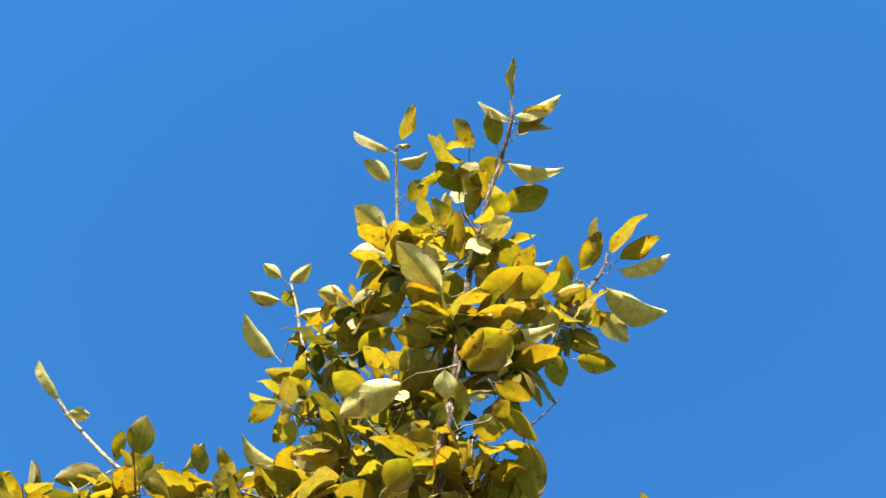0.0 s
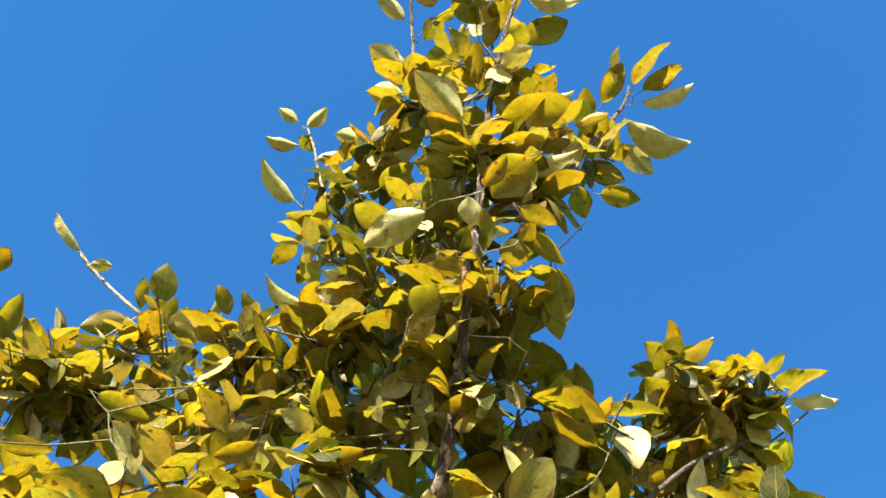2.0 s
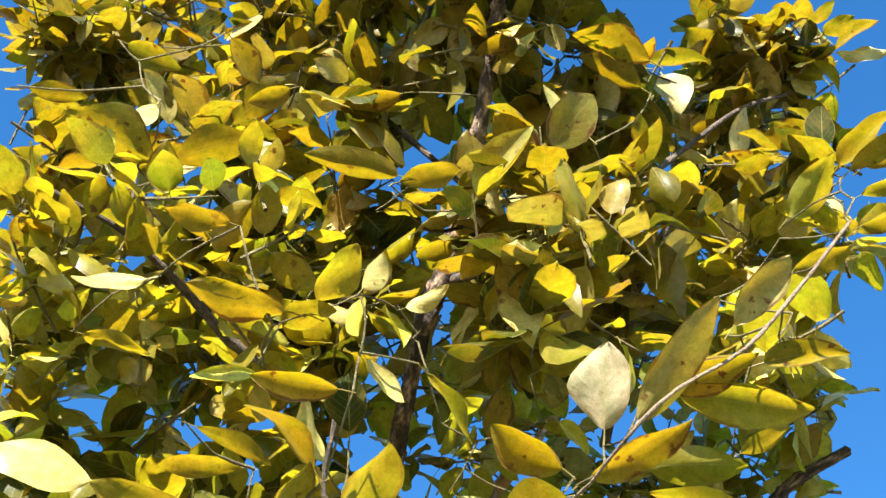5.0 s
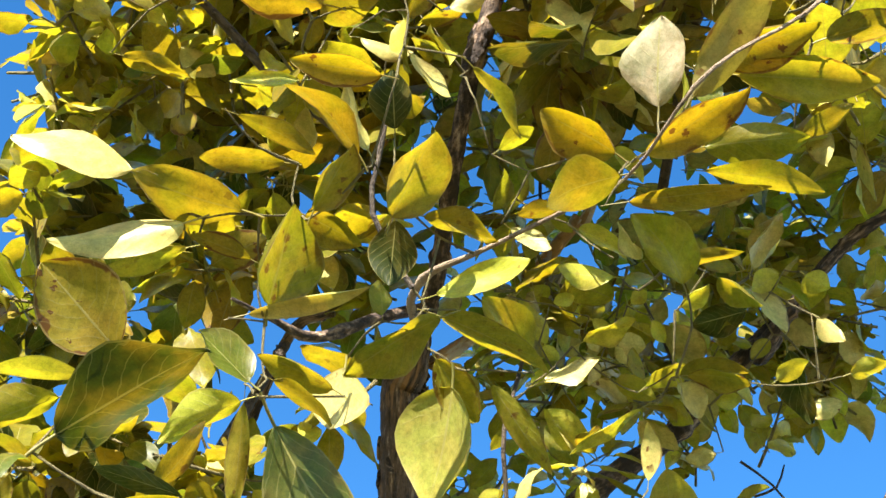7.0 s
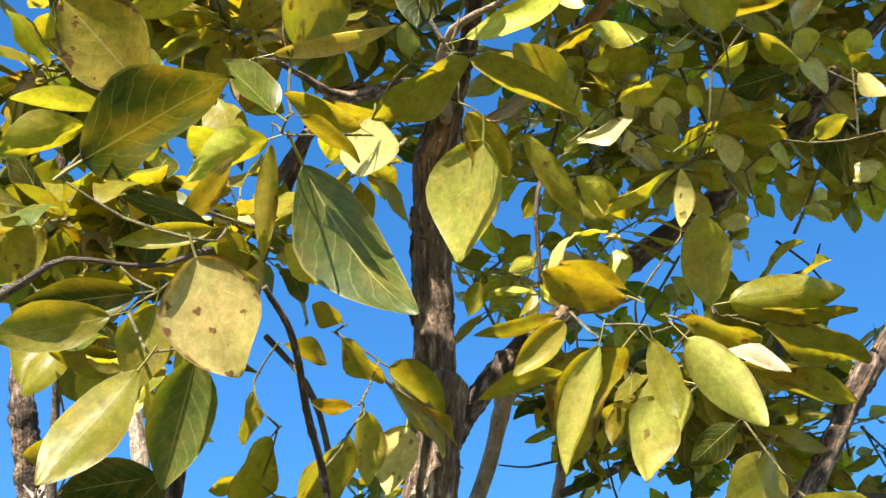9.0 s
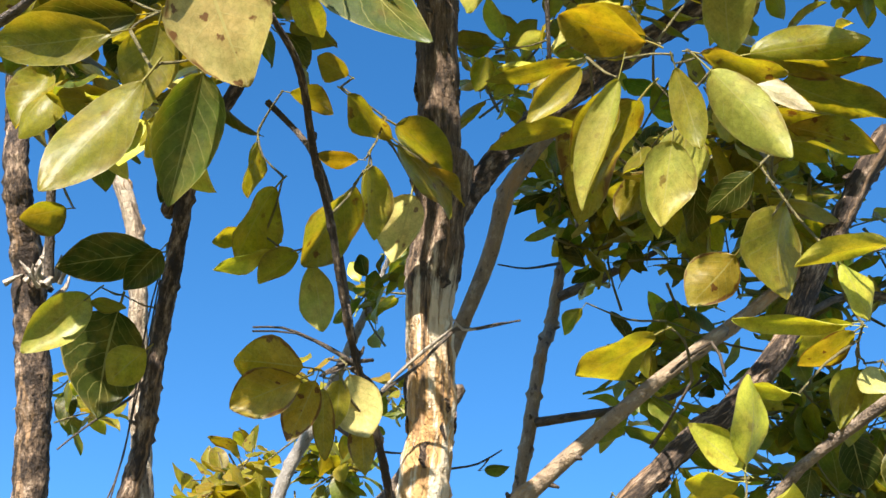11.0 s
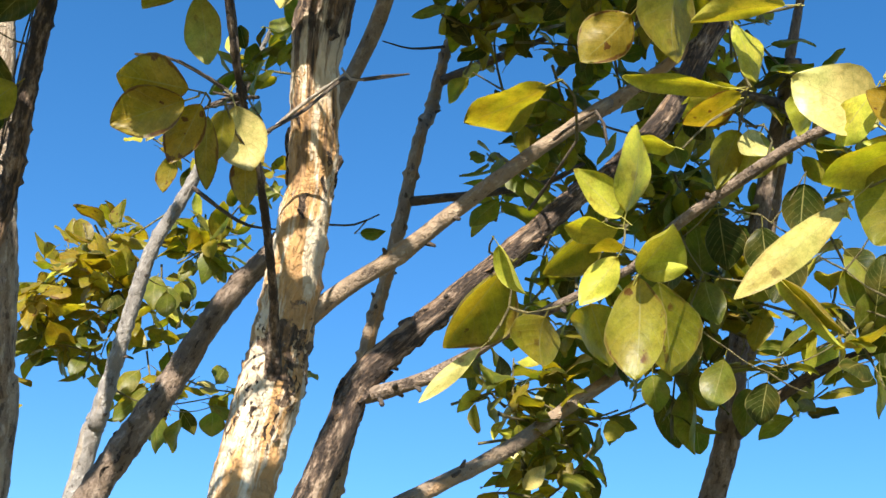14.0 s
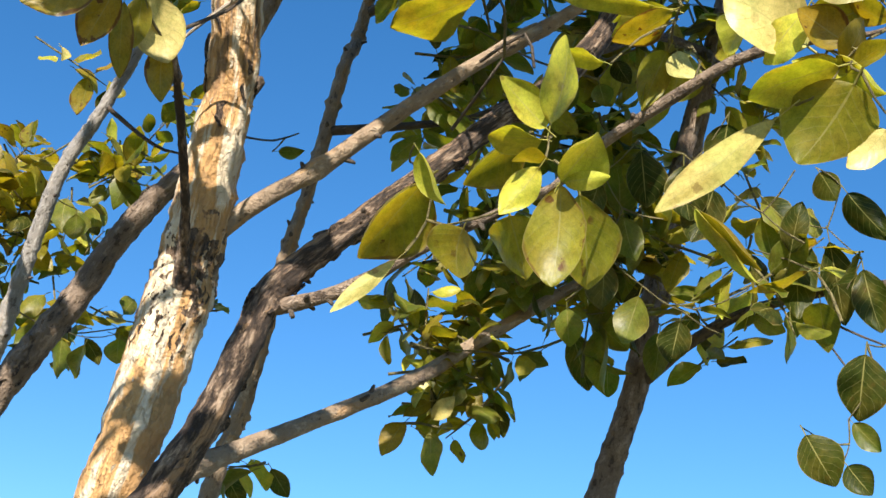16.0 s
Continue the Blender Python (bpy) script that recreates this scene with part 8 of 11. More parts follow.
limb("twig", near_twig, STALK, [(0.256, 0.869, 2.836, 0.0012), (0.286, 0.864, 2.829, 0.0009), (0.316, 0.858, 2.829, 0.0006)])
leaf(near_twig, "yellow", (0.327, 0.854, 2.829), (0.375, 0.834, 2.829), (-0.08, -0.23, 0.97), 0.032)
limb("twig", near_twig, STALK, [(0.316, 0.858, 2.829, 0.0010), (0.314, 0.848, 2.836, 0.0007), (0.312, 0.838, 2.846, 0.0006)])
limb("twig", near_twig, STALK, [(0.312, 0.838, 2.846, 0.0013), (0.313, 0.854, 2.875, 0.0010), (0.314, 0.870, 2.913, 0.0006)])
limb("twig", near_twig, STALK, [(0.314, 0.870, 2.913, 0.0010), (0.324, 0.863, 2.914, 0.0007), (0.333, 0.856, 2.919, 0.0006)])
leaf(near_twig, "yellow", (0.350, 0.848, 2.920), (0.409, 0.808, 2.930), (-0.37, -0.31, 0.87), 0.037)
limb("twig", left_mid, SHOOT, [(-0.316, 0.909, 3.357, 0.0013), (-0.297, 0.906, 3.388, 0.0010), (-0.277, 0.903, 3.430, 0.0006)])
leaf(left_mid, "golden", (-0.283, 0.895, 3.433), (-0.310, 0.857, 3.448), (-0.21, 0.48, 0.86), 0.045)
limb("twig", left_mid, STALK, [(-0.277, 0.903, 3.430, 0.0011), (-0.286, 0.914, 3.443, 0.0008), (-0.294, 0.925, 3.461, 0.0006)])
leaf(left_mid, "golden", (-0.298, 0.915, 3.465), (-0.316, 0.869, 3.485), (-0.20, 0.45, 0.87), 0.041)
limb("twig", arm_5, SHOOT, [(-0.231, 0.725, 3.750, 0.0013), (-0.191, 0.714, 3.754, 0.0010), (-0.150, 0.703, 3.768, 0.0006)])
leaf(arm_5, "rolled", (-0.159, 0.700, 3.767), (-0.201, 0.689, 3.766), (-0.13, 0.34, 0.93), 0.031)
limb("twig", arm_22, STALK, [(-0.227, 0.916, 2.743, 0.0013), (-0.210, 0.900, 2.774, 0.0010), (-0.192, 0.884, 2.816, 0.0006)])
limb("twig", arm_22, STALK, [(-0.192, 0.884, 2.816, 0.0010), (-0.204, 0.886, 2.821, 0.0007), (-0.216, 0.888, 2.831, 0.0006)])
leaf(arm_22, "yellow", (-0.219, 0.893, 2.826), (-0.230, 0.917, 2.804), (-0.23, 0.61, 0.76), 0.025)
limb("twig", arm_5, STALK, [(-0.204, 0.824, 3.431, 0.0013), (-0.185, 0.857, 3.404, 0.0010), (-0.166, 0.891, 3.388, 0.0006)])
leaf(arm_5, "golden", (-0.178, 0.891, 3.386), (-0.231, 0.888, 3.378), (-0.16, 0.42, 0.89), 0.028)
limb("twig", low_branch, STALK, [(0.378, 1.638, 2.239, 0.0012), (0.354, 1.630, 2.246, 0.0009), (0.331, 1.622, 2.260, 0.0006)])
limb("twig", low_branch, STALK, [(0.331, 1.622, 2.260, 0.0012), (0.344, 1.608, 2.275, 0.0009), (0.356, 1.593, 2.296, 0.0006)])
limb("twig", low_branch, STALK, [(0.331, 1.622, 2.260, 0.0012), (0.305, 1.612, 2.267, 0.0009), (0.279, 1.601, 2.282, 0.0006)])
leaf(low_branch, "green", (0.277, 1.607, 2.271), (0.268, 1.633, 2.222), (0.21, 0.88, 0.43), 0.047)
limb("twig", low_branch, STALK, [(0.279, 1.601, 2.282, 0.0011), (0.262, 1.600, 2.291, 0.0008), (0.244, 1.598, 2.304, 0.0006)])
leaf(low_branch, "green", (0.246, 1.603, 2.293), (0.252, 1.627, 2.243), (0.19, 0.87, 0.44), 0.047)
limb("twig", low_branch, STALK, [(0.244, 1.598, 2.304, 0.0011), (0.222, 1.599, 2.308, 0.0008), (0.200, 1.600, 2.317, 0.0006)])
leaf(low_branch, "green", (0.203, 1.605, 2.305), (0.215, 1.629, 2.255), (0.16, 0.88, 0.45), 0.041)
limb("twig", low_branch, STALK, [(0.200, 1.600, 2.317, 0.0011), (0.184, 1.611, 2.298, 0.0008), (0.168, 1.622, 2.286, 0.0006)])
leaf(low_branch, "green", (0.165, 1.626, 2.277), (0.155, 1.648, 2.236), (0.13, 0.89, 0.44), 0.029)
limb("twig", low_branch, STALK, [(0.168, 1.622, 2.286, 0.0011), (0.179, 1.628, 2.268, 0.0008), (0.191, 1.634, 2.254, 0.0006)])
leaf(low_branch, "fresh", (0.193, 1.637, 2.245), (0.205, 1.654, 2.204), (0.16, 0.90, 0.41), 0.035)
limb("twig", low_branch, STALK, [(0.191, 1.634, 2.254, 0.0011), (0.211, 1.632, 2.247, 0.0008), (0.232, 1.631, 2.245, 0.0006)])
limb("twig", low_branch, STALK, [(0.191, 1.634, 2.254, 0.0011), (0.184, 1.644, 2.232, 0.0008), (0.176, 1.655, 2.215, 0.0006)])
leaf(low_branch, "green", (0.178, 1.659, 2.205), (0.184, 1.677, 2.158), (0.14, 0.92, 0.38), 0.035)
limb("twig", low_branch, STALK, [(0.176, 1.655, 2.215, 0.0012), (0.197, 1.658, 2.196, 0.0009), (0.218, 1.661, 2.183, 0.0006)])
leaf(low_branch, "fresh", (0.216, 1.666, 2.173), (0.205, 1.685, 2.127), (0.16, 0.92, 0.35), 0.035)
limb("twig", low_branch, STALK, [(0.218, 1.661, 2.183, 0.0011), (0.238, 1.662, 2.169, 0.0008), (0.259, 1.662, 2.160, 0.0006)])
leaf(low_branch, "green", (0.258, 1.666, 2.151), (0.252, 1.682, 2.111), (0.20, 0.92, 0.34), 0.035)
limb("twig", low_branch, STALK, [(0.259, 1.662, 2.160, 0.0011), (0.281, 1.673, 2.152, 0.0008), (0.302, 1.684, 2.150, 0.0006)])
limb("twig", low_branch, STALK, [(0.255, 1.599, 2.297, 0.0012), (0.270, 1.583, 2.315, 0.0009), (0.284, 1.568, 2.340, 0.0006)])
leaf(low_branch, "green", (0.283, 1.574, 2.329), (0.280, 1.601, 2.281), (0.22, 0.85, 0.47), 0.041)
limb("twig", low_branch, STALK, [(0.185, 1.656, 2.209, 0.0012), (0.165, 1.668, 2.184, 0.0009), (0.144, 1.679, 2.166, 0.0006)])
leaf(low_branch, "fresh", (0.146, 1.682, 2.158), (0.151, 1.695, 2.122), (0.12, 0.93, 0.35), 0.029)
limb("twig", arm_27, STALK, [(-0.380, 0.882, 3.010, 0.0014), (-0.421, 0.898, 3.021, 0.0011), (-0.461, 0.915, 3.044, 0.0006)])
leaf(arm_27, "rolled", (-0.466, 0.907, 3.047), (-0.486, 0.871, 3.063), (-0.36, 0.54, 0.76), 0.034)
limb("twig", arm_27, STALK, [(-0.435, 0.904, 3.033, 0.0013), (-0.456, 0.898, 2.991, 0.0010), (-0.477, 0.891, 2.960, 0.0006)])
leaf(arm_27, "olive", (-0.468, 0.887, 2.967), (-0.429, 0.867, 2.999), (-0.54, 0.22, 0.81), 0.034)
limb("twig", arm_27, STALK, [(-0.477, 0.891, 2.960, 0.0013), (-0.503, 0.865, 2.960, 0.0010), (-0.529, 0.838, 2.968, 0.0006)])
leaf(arm_27, "yellow", (-0.520, 0.848, 2.967), (-0.476, 0.890, 2.961), (0.16, -0.03, 0.99), 0.038)
limb("twig", arm_27, STALK, [(-0.529, 0.838, 2.968, 0.0009), (-0.531, 0.836, 2.969, 0.0006), (-0.533, 0.833, 2.970, 0.0006)])
leaf(arm_27, "yellow", (-0.519, 0.838, 2.974), (-0.456, 0.860, 2.991), (-0.10, -0.42, 0.90), 0.043)
limb("twig", arm_23, STALK, [(0.128, 1.305, 2.685, 0.0014), (0.162, 1.278, 2.701, 0.0011), (0.196, 1.251, 2.729, 0.0006)])
leaf(arm_23, "olive", (0.192, 1.255, 2.726), (0.175, 1.271, 2.713), (0.11, 0.68, 0.72), 0.018)
limb("twig", arm_23, STALK, [(0.196, 1.251, 2.729, 0.0010), (0.201, 1.251, 2.728, 0.0007), (0.207, 1.251, 2.728, 0.0006)])
leaf(arm_23, "green", (0.210, 1.262, 2.716), (0.225, 1.313, 2.662), (0.74, 0.37, 0.56), 0.047)
limb("twig", arm_23, STALK, [(0.196, 1.251, 2.729, 0.0011), (0.190, 1.241, 2.737, 0.0008), (0.184, 1.232, 2.749, 0.0006)])
leaf(arm_23, "green", (0.171, 1.234, 2.748), (0.116, 1.247, 2.743), (0.08, 0.66, 0.74), 0.035)
limb("twig", arm_23, STALK, [(0.184, 1.232, 2.749, 0.0011), (0.197, 1.216, 2.756, 0.0008), (0.211, 1.201, 2.770, 0.0006)])
leaf(arm_23, "lime", (0.205, 1.204, 2.768), (0.178, 1.217, 2.761), (0.12, 0.64, 0.76), 0.024)
limb("twig", arm_23, STALK, [(0.211, 1.201, 2.770, 0.0010), (0.219, 1.201, 2.767, 0.0007), (0.226, 1.201, 2.767, 0.0006)])
leaf(arm_23, "lime", (0.231, 1.204, 2.764), (0.251, 1.215, 2.750), (0.16, 0.64, 0.75), 0.029)
limb("twig", arm_23, STALK, [(0.207, 1.251, 2.728, 0.0013), (0.236, 1.271, 2.696, 0.0010), (0.266, 1.292, 2.675, 0.0006)])
leaf(arm_23, "pale", (0.258, 1.295, 2.673), (0.220, 1.309, 2.667), (0.26, 0.87, 0.41), 0.025)
limb("twig", arm_23, STALK, [(0.207, 1.251, 2.728, 0.0014), (0.213, 1.286, 2.752, 0.0011), (0.220, 1.322, 2.787, 0.0006)])
leaf(arm_23, "green", (0.220, 1.332, 2.776), (0.222, 1.380, 2.725), (-0.78, 0.48, 0.41), 0.043)
limb("twig", leader, STALK, [(-0.099, 1.061, 2.960, 0.0014), (-0.086, 1.089, 2.992, 0.0011), (-0.074, 1.118, 3.037, 0.0006)])
limb("twig", leader, STALK, [(-0.074, 1.118, 3.037, 0.0011), (-0.051, 1.122, 3.033, 0.0008), (-0.029, 1.126, 3.034, 0.0006)])
leaf(leader, "dull", (-0.017, 1.127, 3.034), (0.036, 1.132, 3.032), (0.06, -0.25, 0.97), 0.033)
limb("twig", arm_31, STALK, [(0.172, 1.738, 2.513, 0.0014), (0.176, 1.697, 2.477, 0.0011), (0.181, 1.655, 2.454, 0.0006)])
limb("twig", arm_31, STALK, [(0.181, 1.655, 2.454, 0.0011), (0.173, 1.664, 2.441, 0.0008), (0.166, 1.672, 2.432, 0.0006)])
leaf(arm_31, "fresh", (0.168, 1.675, 2.428), (0.177, 1.687, 2.407), (0.12, 0.83, 0.55), 0.025)
limb("twig", left_mid, STALK, [(-0.354, 0.867, 3.302, 0.0014), (-0.404, 0.858, 3.283, 0.0011), (-0.455, 0.849, 3.278, 0.0006)])
limb("twig", left_mid, STALK, [(-0.455, 0.849, 3.278, 0.0011), (-0.476, 0.838, 3.272, 0.0008), (-0.498, 0.827, 3.273, 0.0006)])
limb("twig", left_mid, STALK, [(-0.498, 0.827, 3.273, 0.0011), (-0.513, 0.814, 3.271, 0.0008), (-0.528, 0.801, 3.274, 0.0006)])
leaf(left_mid, "dull", (-0.532, 0.792, 3.277), (-0.553, 0.752, 3.288), (0.41, 0.04, 0.91), 0.024)
limb("twig", left_mid, STALK, [(-0.484, 0.834, 3.275, 0.0012), (-0.477, 0.814, 3.285, 0.0009), (-0.469, 0.794, 3.302, 0.0006)])
leaf(left_mid, "dull", (-0.478, 0.800, 3.295), (-0.514, 0.830, 3.264), (-0.34, 0.44, 0.83), 0.041)
limb("twig", left_mid, STALK, [(-0.528, 0.801, 3.274, 0.0012), (-0.554, 0.788, 3.265, 0.0009), (-0.581, 0.775, 3.263, 0.0006)])
leaf(left_mid, "dull", (-0.575, 0.766, 3.270), (-0.548, 0.725, 3.303), (-0.38, 0.40, 0.83), 0.031)
limb("twig", left_mid, STALK, [(-0.455, 0.849, 3.278, 0.0013), (-0.456, 0.881, 3.255, 0.0010), (-0.457, 0.912, 3.240, 0.0006)])
leaf(left_mid, "golden", (-0.437, 0.915, 3.245), (-0.349, 0.925, 3.268), (-0.16, -0.52, 0.84), 0.048)
limb("twig", left_mid, STALK, [(-0.581, 0.775, 3.263, 0.0013), (-0.587, 0.737, 3.274, 0.0010), (-0.592, 0.699, 3.294, 0.0006)])
leaf(left_mid, "golden", (-0.587, 0.693, 3.299), (-0.564, 0.666, 3.321), (-0.39, 0.36, 0.85), 0.030)
limb("twig", right_mid, STALK, [(0.200, 0.888, 3.176, 0.0014), (0.181, 0.900, 3.219, 0.0011), (0.162, 0.913, 3.274, 0.0006)])
leaf(right_mid, "dull", (0.178, 0.911, 3.273), (0.248, 0.901, 3.272), (-0.01, -0.24, 0.97), 0.037)
limb("twig", arm_7, SHOOT, [(-0.493, 0.888, 3.553, 0.0016), (-0.537, 0.895, 3.494, 0.0013), (-0.581, 0.902, 3.452, 0.0006)])
leaf(arm_7, "golden", (-0.580, 0.893, 3.457), (-0.574, 0.852, 3.482), (0.35, 0.52, 0.78), 0.025)
limb("twig", arm_7, SHOOT, [(-0.581, 0.902, 3.452, 0.0009), (-0.584, 0.901, 3.451, 0.0006), (-0.587, 0.899, 3.451, 0.0006)])
leaf(arm_7, "rolled", (-0.587, 0.888, 3.457), (-0.587, 0.835, 3.485), (1.00, -0.00, 0.00), 0.030)
leaf(arm_7, "golden", (-0.598, 0.886, 3.454), (-0.629, 0.834, 3.468), (0.42, -0.01, 0.91), 0.032)
limb("twig", arm_31, STALK, [(0.166, 1.672, 2.432, 0.0016), (0.097, 1.665, 2.442, 0.0013), (0.028, 1.658, 2.470, 0.0006)])
leaf(arm_31, "fresh", (0.031, 1.660, 2.467), (0.046, 1.669, 2.453), (0.03, 0.82, 0.58), 0.022)
limb("twig", arm_31, STALK, [(0.028, 1.658, 2.470, 0.0016), (-0.013, 1.604, 2.439, 0.0013), (-0.055, 1.549, 2.426, 0.0006)])
leaf(arm_31, "fresh", (-0.059, 1.552, 2.421), (-0.078, 1.566, 2.398), (-0.57, 0.40, 0.72), 0.020)
leaf(near_twig, "yellow", (0.048, 0.886, 2.542), (-0.009, 0.889, 2.530), (-0.21, 0.13, 0.97), 0.046)
limb("twig", near_twig, STALK, [(0.069, 0.865, 2.542, 0.0009), (0.061, 0.872, 2.544, 0.0007), (0.055, 0.878, 2.545, 0.0005)])
leaf(near_twig, "amber", (0.067, 0.872, 2.548), (0.143, 0.835, 2.568), (-0.17, 0.17, 0.97), 0.035)
limb("twig", near_twig, STALK, [(0.052, 0.888, 2.541, 0.0009), (0.043, 0.891, 2.533, 0.0007), (0.036, 0.899, 2.525, 0.0006)])
leaf(near_twig, "yellow", (0.053, 0.898, 2.526), (0.154, 0.894, 2.529), (-0.02, 0.18, 0.98), 0.021)
limb("twig", fork_b, STALK, [(0.289, 1.164, 2.156, 0.0009), (0.282, 1.159, 2.151, 0.0007), (0.277, 1.156, 2.146, 0.0006)])
leaf(fork_b, "yellow", (0.273, 1.156, 2.149), (0.245, 1.158, 2.164), (0.50, 0.01, 0.87), 0.029)
limb("twig", left_trunk, STALK, [(-0.477, 1.465, 2.431, 0.0009), (-0.476, 1.459, 2.434, 0.0007), (-0.479, 1.460, 2.440, 0.0006)])
leaf(left_trunk, "green", (-0.494, 1.456, 2.436), (-0.587, 1.430, 2.407), (-0.38, 0.74, 0.55), 0.054)
limb("twig", arm_13, STALK, [(-0.479, 1.445, 2.421, 0.0009), (-0.472, 1.434, 2.420, 0.0007), (-0.469, 1.423, 2.423, 0.0006)])
leaf(arm_13, "green", (-0.475, 1.425, 2.417), (-0.511, 1.438, 2.379), (-0.35, 0.74, 0.58), 0.035)
limb("twig", fork_b, STALK, [(0.282, 1.159, 2.151, 0.0009), (0.279, 1.158, 2.157, 0.0007), (0.270, 1.156, 2.165, 0.0006)])
leaf(fork_b, "olive", (0.264, 1.160, 2.163), (0.226, 1.186, 2.154), (0.34, 0.72, 0.60), 0.033)
limb("twig", arm_25, STALK, [(-0.231, 1.248, 2.273, 0.0010), (-0.248, 1.247, 2.279, 0.0008), (-0.259, 1.248, 2.284, 0.0006)])
leaf(arm_25, "sage", (-0.257, 1.252, 2.277), (-0.244, 1.281, 2.232), (-0.23, 0.85, 0.48), 0.029)
limb("twig", arm_25, STALK, [(-0.259, 1.248, 2.284, 0.0010), (-0.256, 1.239, 2.278, 0.0007), (-0.257, 1.227, 2.275, 0.0006)])
leaf(arm_25, "olive", (-0.262, 1.229, 2.272), (-0.293, 1.238, 2.251), (-0.51, 0.19, 0.84), 0.029)
limb("twig", arm_25, STALK, [(-0.257, 1.227, 2.275, 0.0010), (-0.267, 1.226, 2.272, 0.0007), (-0.274, 1.225, 2.274, 0.0006)])
leaf(arm_25, "lime", (-0.281, 1.223, 2.270), (-0.324, 1.213, 2.251), (-0.44, 0.16, 0.88), 0.020)
limb("twig", fork_b, STALK, [(0.174, 1.271, 2.162, 0.0010), (0.180, 1.266, 2.179, 0.0008), (0.175, 1.268, 2.194, 0.0006)])
leaf(fork_b, "sage", (0.173, 1.271, 2.189), (0.161, 1.288, 2.159), (0.53, 0.81, 0.26), 0.036)
limb("twig", fork_b, STALK, [(0.175, 1.268, 2.194, 0.0009), (0.169, 1.265, 2.191, 0.0007), (0.161, 1.263, 2.189, 0.0005)])
leaf(fork_b, "pale", (0.163, 1.265, 2.187), (0.173, 1.276, 2.171), (-0.45, 0.85, 0.29), 0.024)
limb("twig", fork_b, STALK, [(0.161, 1.263, 2.189, 0.0008), (0.161, 1.262, 2.191, 0.0006), (0.158, 1.261, 2.193, 0.0005)])
leaf(fork_b, "olive", (0.156, 1.266, 2.187), (0.141, 1.294, 2.154), (0.17, 0.79, 0.58), 0.025)
limb("twig", fork_b, STALK, [(0.158, 1.261, 2.193, 0.0010), (0.158, 1.270, 2.203, 0.0008), (0.163, 1.267, 2.218, 0.0006)])
leaf(fork_b, "lime", (0.157, 1.270, 2.217), (0.119, 1.287, 2.211), (-0.10, 0.13, 0.99), 0.032)
limb("twig", fork_b, STALK, [(0.163, 1.267, 2.218, 0.0009), (0.163, 1.265, 2.221, 0.0007), (0.163, 1.263, 2.224, 0.0005)])
leaf(fork_b, "lime", (0.157, 1.265, 2.224), (0.116, 1.275, 2.222), (-0.01, 0.10, 1.00), 0.018)
limb("twig", fork_b, STALK, [(0.163, 1.265, 2.221, 0.0009), (0.162, 1.260, 2.218, 0.0007), (0.163, 1.257, 2.217, 0.0006)])
leaf(fork_b, "lime", (0.150, 1.257, 2.218), (0.070, 1.257, 2.224), (0.07, 0.15, 0.99), 0.022)
limb("twig", fork_b, STALK, [(0.158, 1.270, 2.203, 0.0010), (0.159, 1.278, 2.195, 0.0008), (0.153, 1.286, 2.190, 0.0006)])
leaf(fork_b, "olive", (0.152, 1.290, 2.184), (0.146, 1.310, 2.147), (-0.71, 0.56, 0.42), 0.034)
limb("twig", fork_b, STALK, [(0.158, 1.261, 2.193, 0.0010), (0.156, 1.245, 2.198, 0.0008), (0.158, 1.230, 2.201, 0.0006)])
leaf(fork_b, "yellow", (0.152, 1.234, 2.198), (0.117, 1.256, 2.177), (-0.40, 0.20, 0.89), 0.039)
limb("twig", near_twig, STALK, [(0.019, 0.920, 2.558, 0.0010), (0.011, 0.915, 2.547, 0.0008), (0.007, 0.909, 2.537, 0.0006)])
leaf(near_twig, "yellow", (0.002, 0.909, 2.536), (-0.029, 0.905, 2.532), (-0.14, 0.12, 0.98), 0.017)
limb("twig", arm_18, STALK, [(0.452, 1.837, 2.241, 0.0010), (0.442, 1.839, 2.246, 0.0008), (0.423, 1.829, 2.255, 0.0006)])
leaf(arm_18, "fresh", (0.425, 1.830, 2.251), (0.433, 1.838, 2.221), (0.31, 0.90, 0.32), 0.023)
limb("twig", near_twig, STALK, [(0.035, 0.904, 2.550, 0.0010), (0.048, 0.897, 2.560, 0.0008), (0.055, 0.897, 2.573, 0.0006)])
leaf(near_twig, "amber", (0.046, 0.891, 2.576), (-0.006, 0.856, 2.594), (0.25, 0.12, 0.96), 0.040)
limb("twig", arm_9, STALK, [(-0.225, 1.267, 2.199, 0.0011), (-0.223, 1.252, 2.190, 0.0008), (-0.214, 1.242, 2.179, 0.0006)])
leaf(arm_9, "pale", (-0.212, 1.247, 2.173), (-0.195, 1.275, 2.138), (-0.35, 0.80, 0.48), 0.037)
limb("twig", arm_9, STALK, [(-0.214, 1.242, 2.179, 0.0009), (-0.214, 1.238, 2.174, 0.0007), (-0.217, 1.236, 2.169, 0.0006)])
leaf(arm_9, "olive", (-0.217, 1.239, 2.164), (-0.218, 1.258, 2.133), (-0.23, 0.81, 0.53), 0.021)
limb("twig", arm_9, STALK, [(-0.217, 1.236, 2.169, 0.0009), (-0.222, 1.233, 2.162, 0.0007), (-0.226, 1.228, 2.160, 0.0006)])
leaf(arm_9, "yellow", (-0.226, 1.231, 2.153), (-0.226, 1.253, 2.105), (-0.25, 0.88, 0.41), 0.018)
limb("twig", near_twig, STALK, [(0.077, 0.853, 2.542, 0.0011), (0.077, 0.854, 2.558, 0.0008), (0.078, 0.862, 2.571, 0.0007)])
leaf(near_twig, "cream", (0.079, 0.853, 2.578), (0.081, 0.801, 2.620), (0.45, 0.58, 0.68), 0.053)
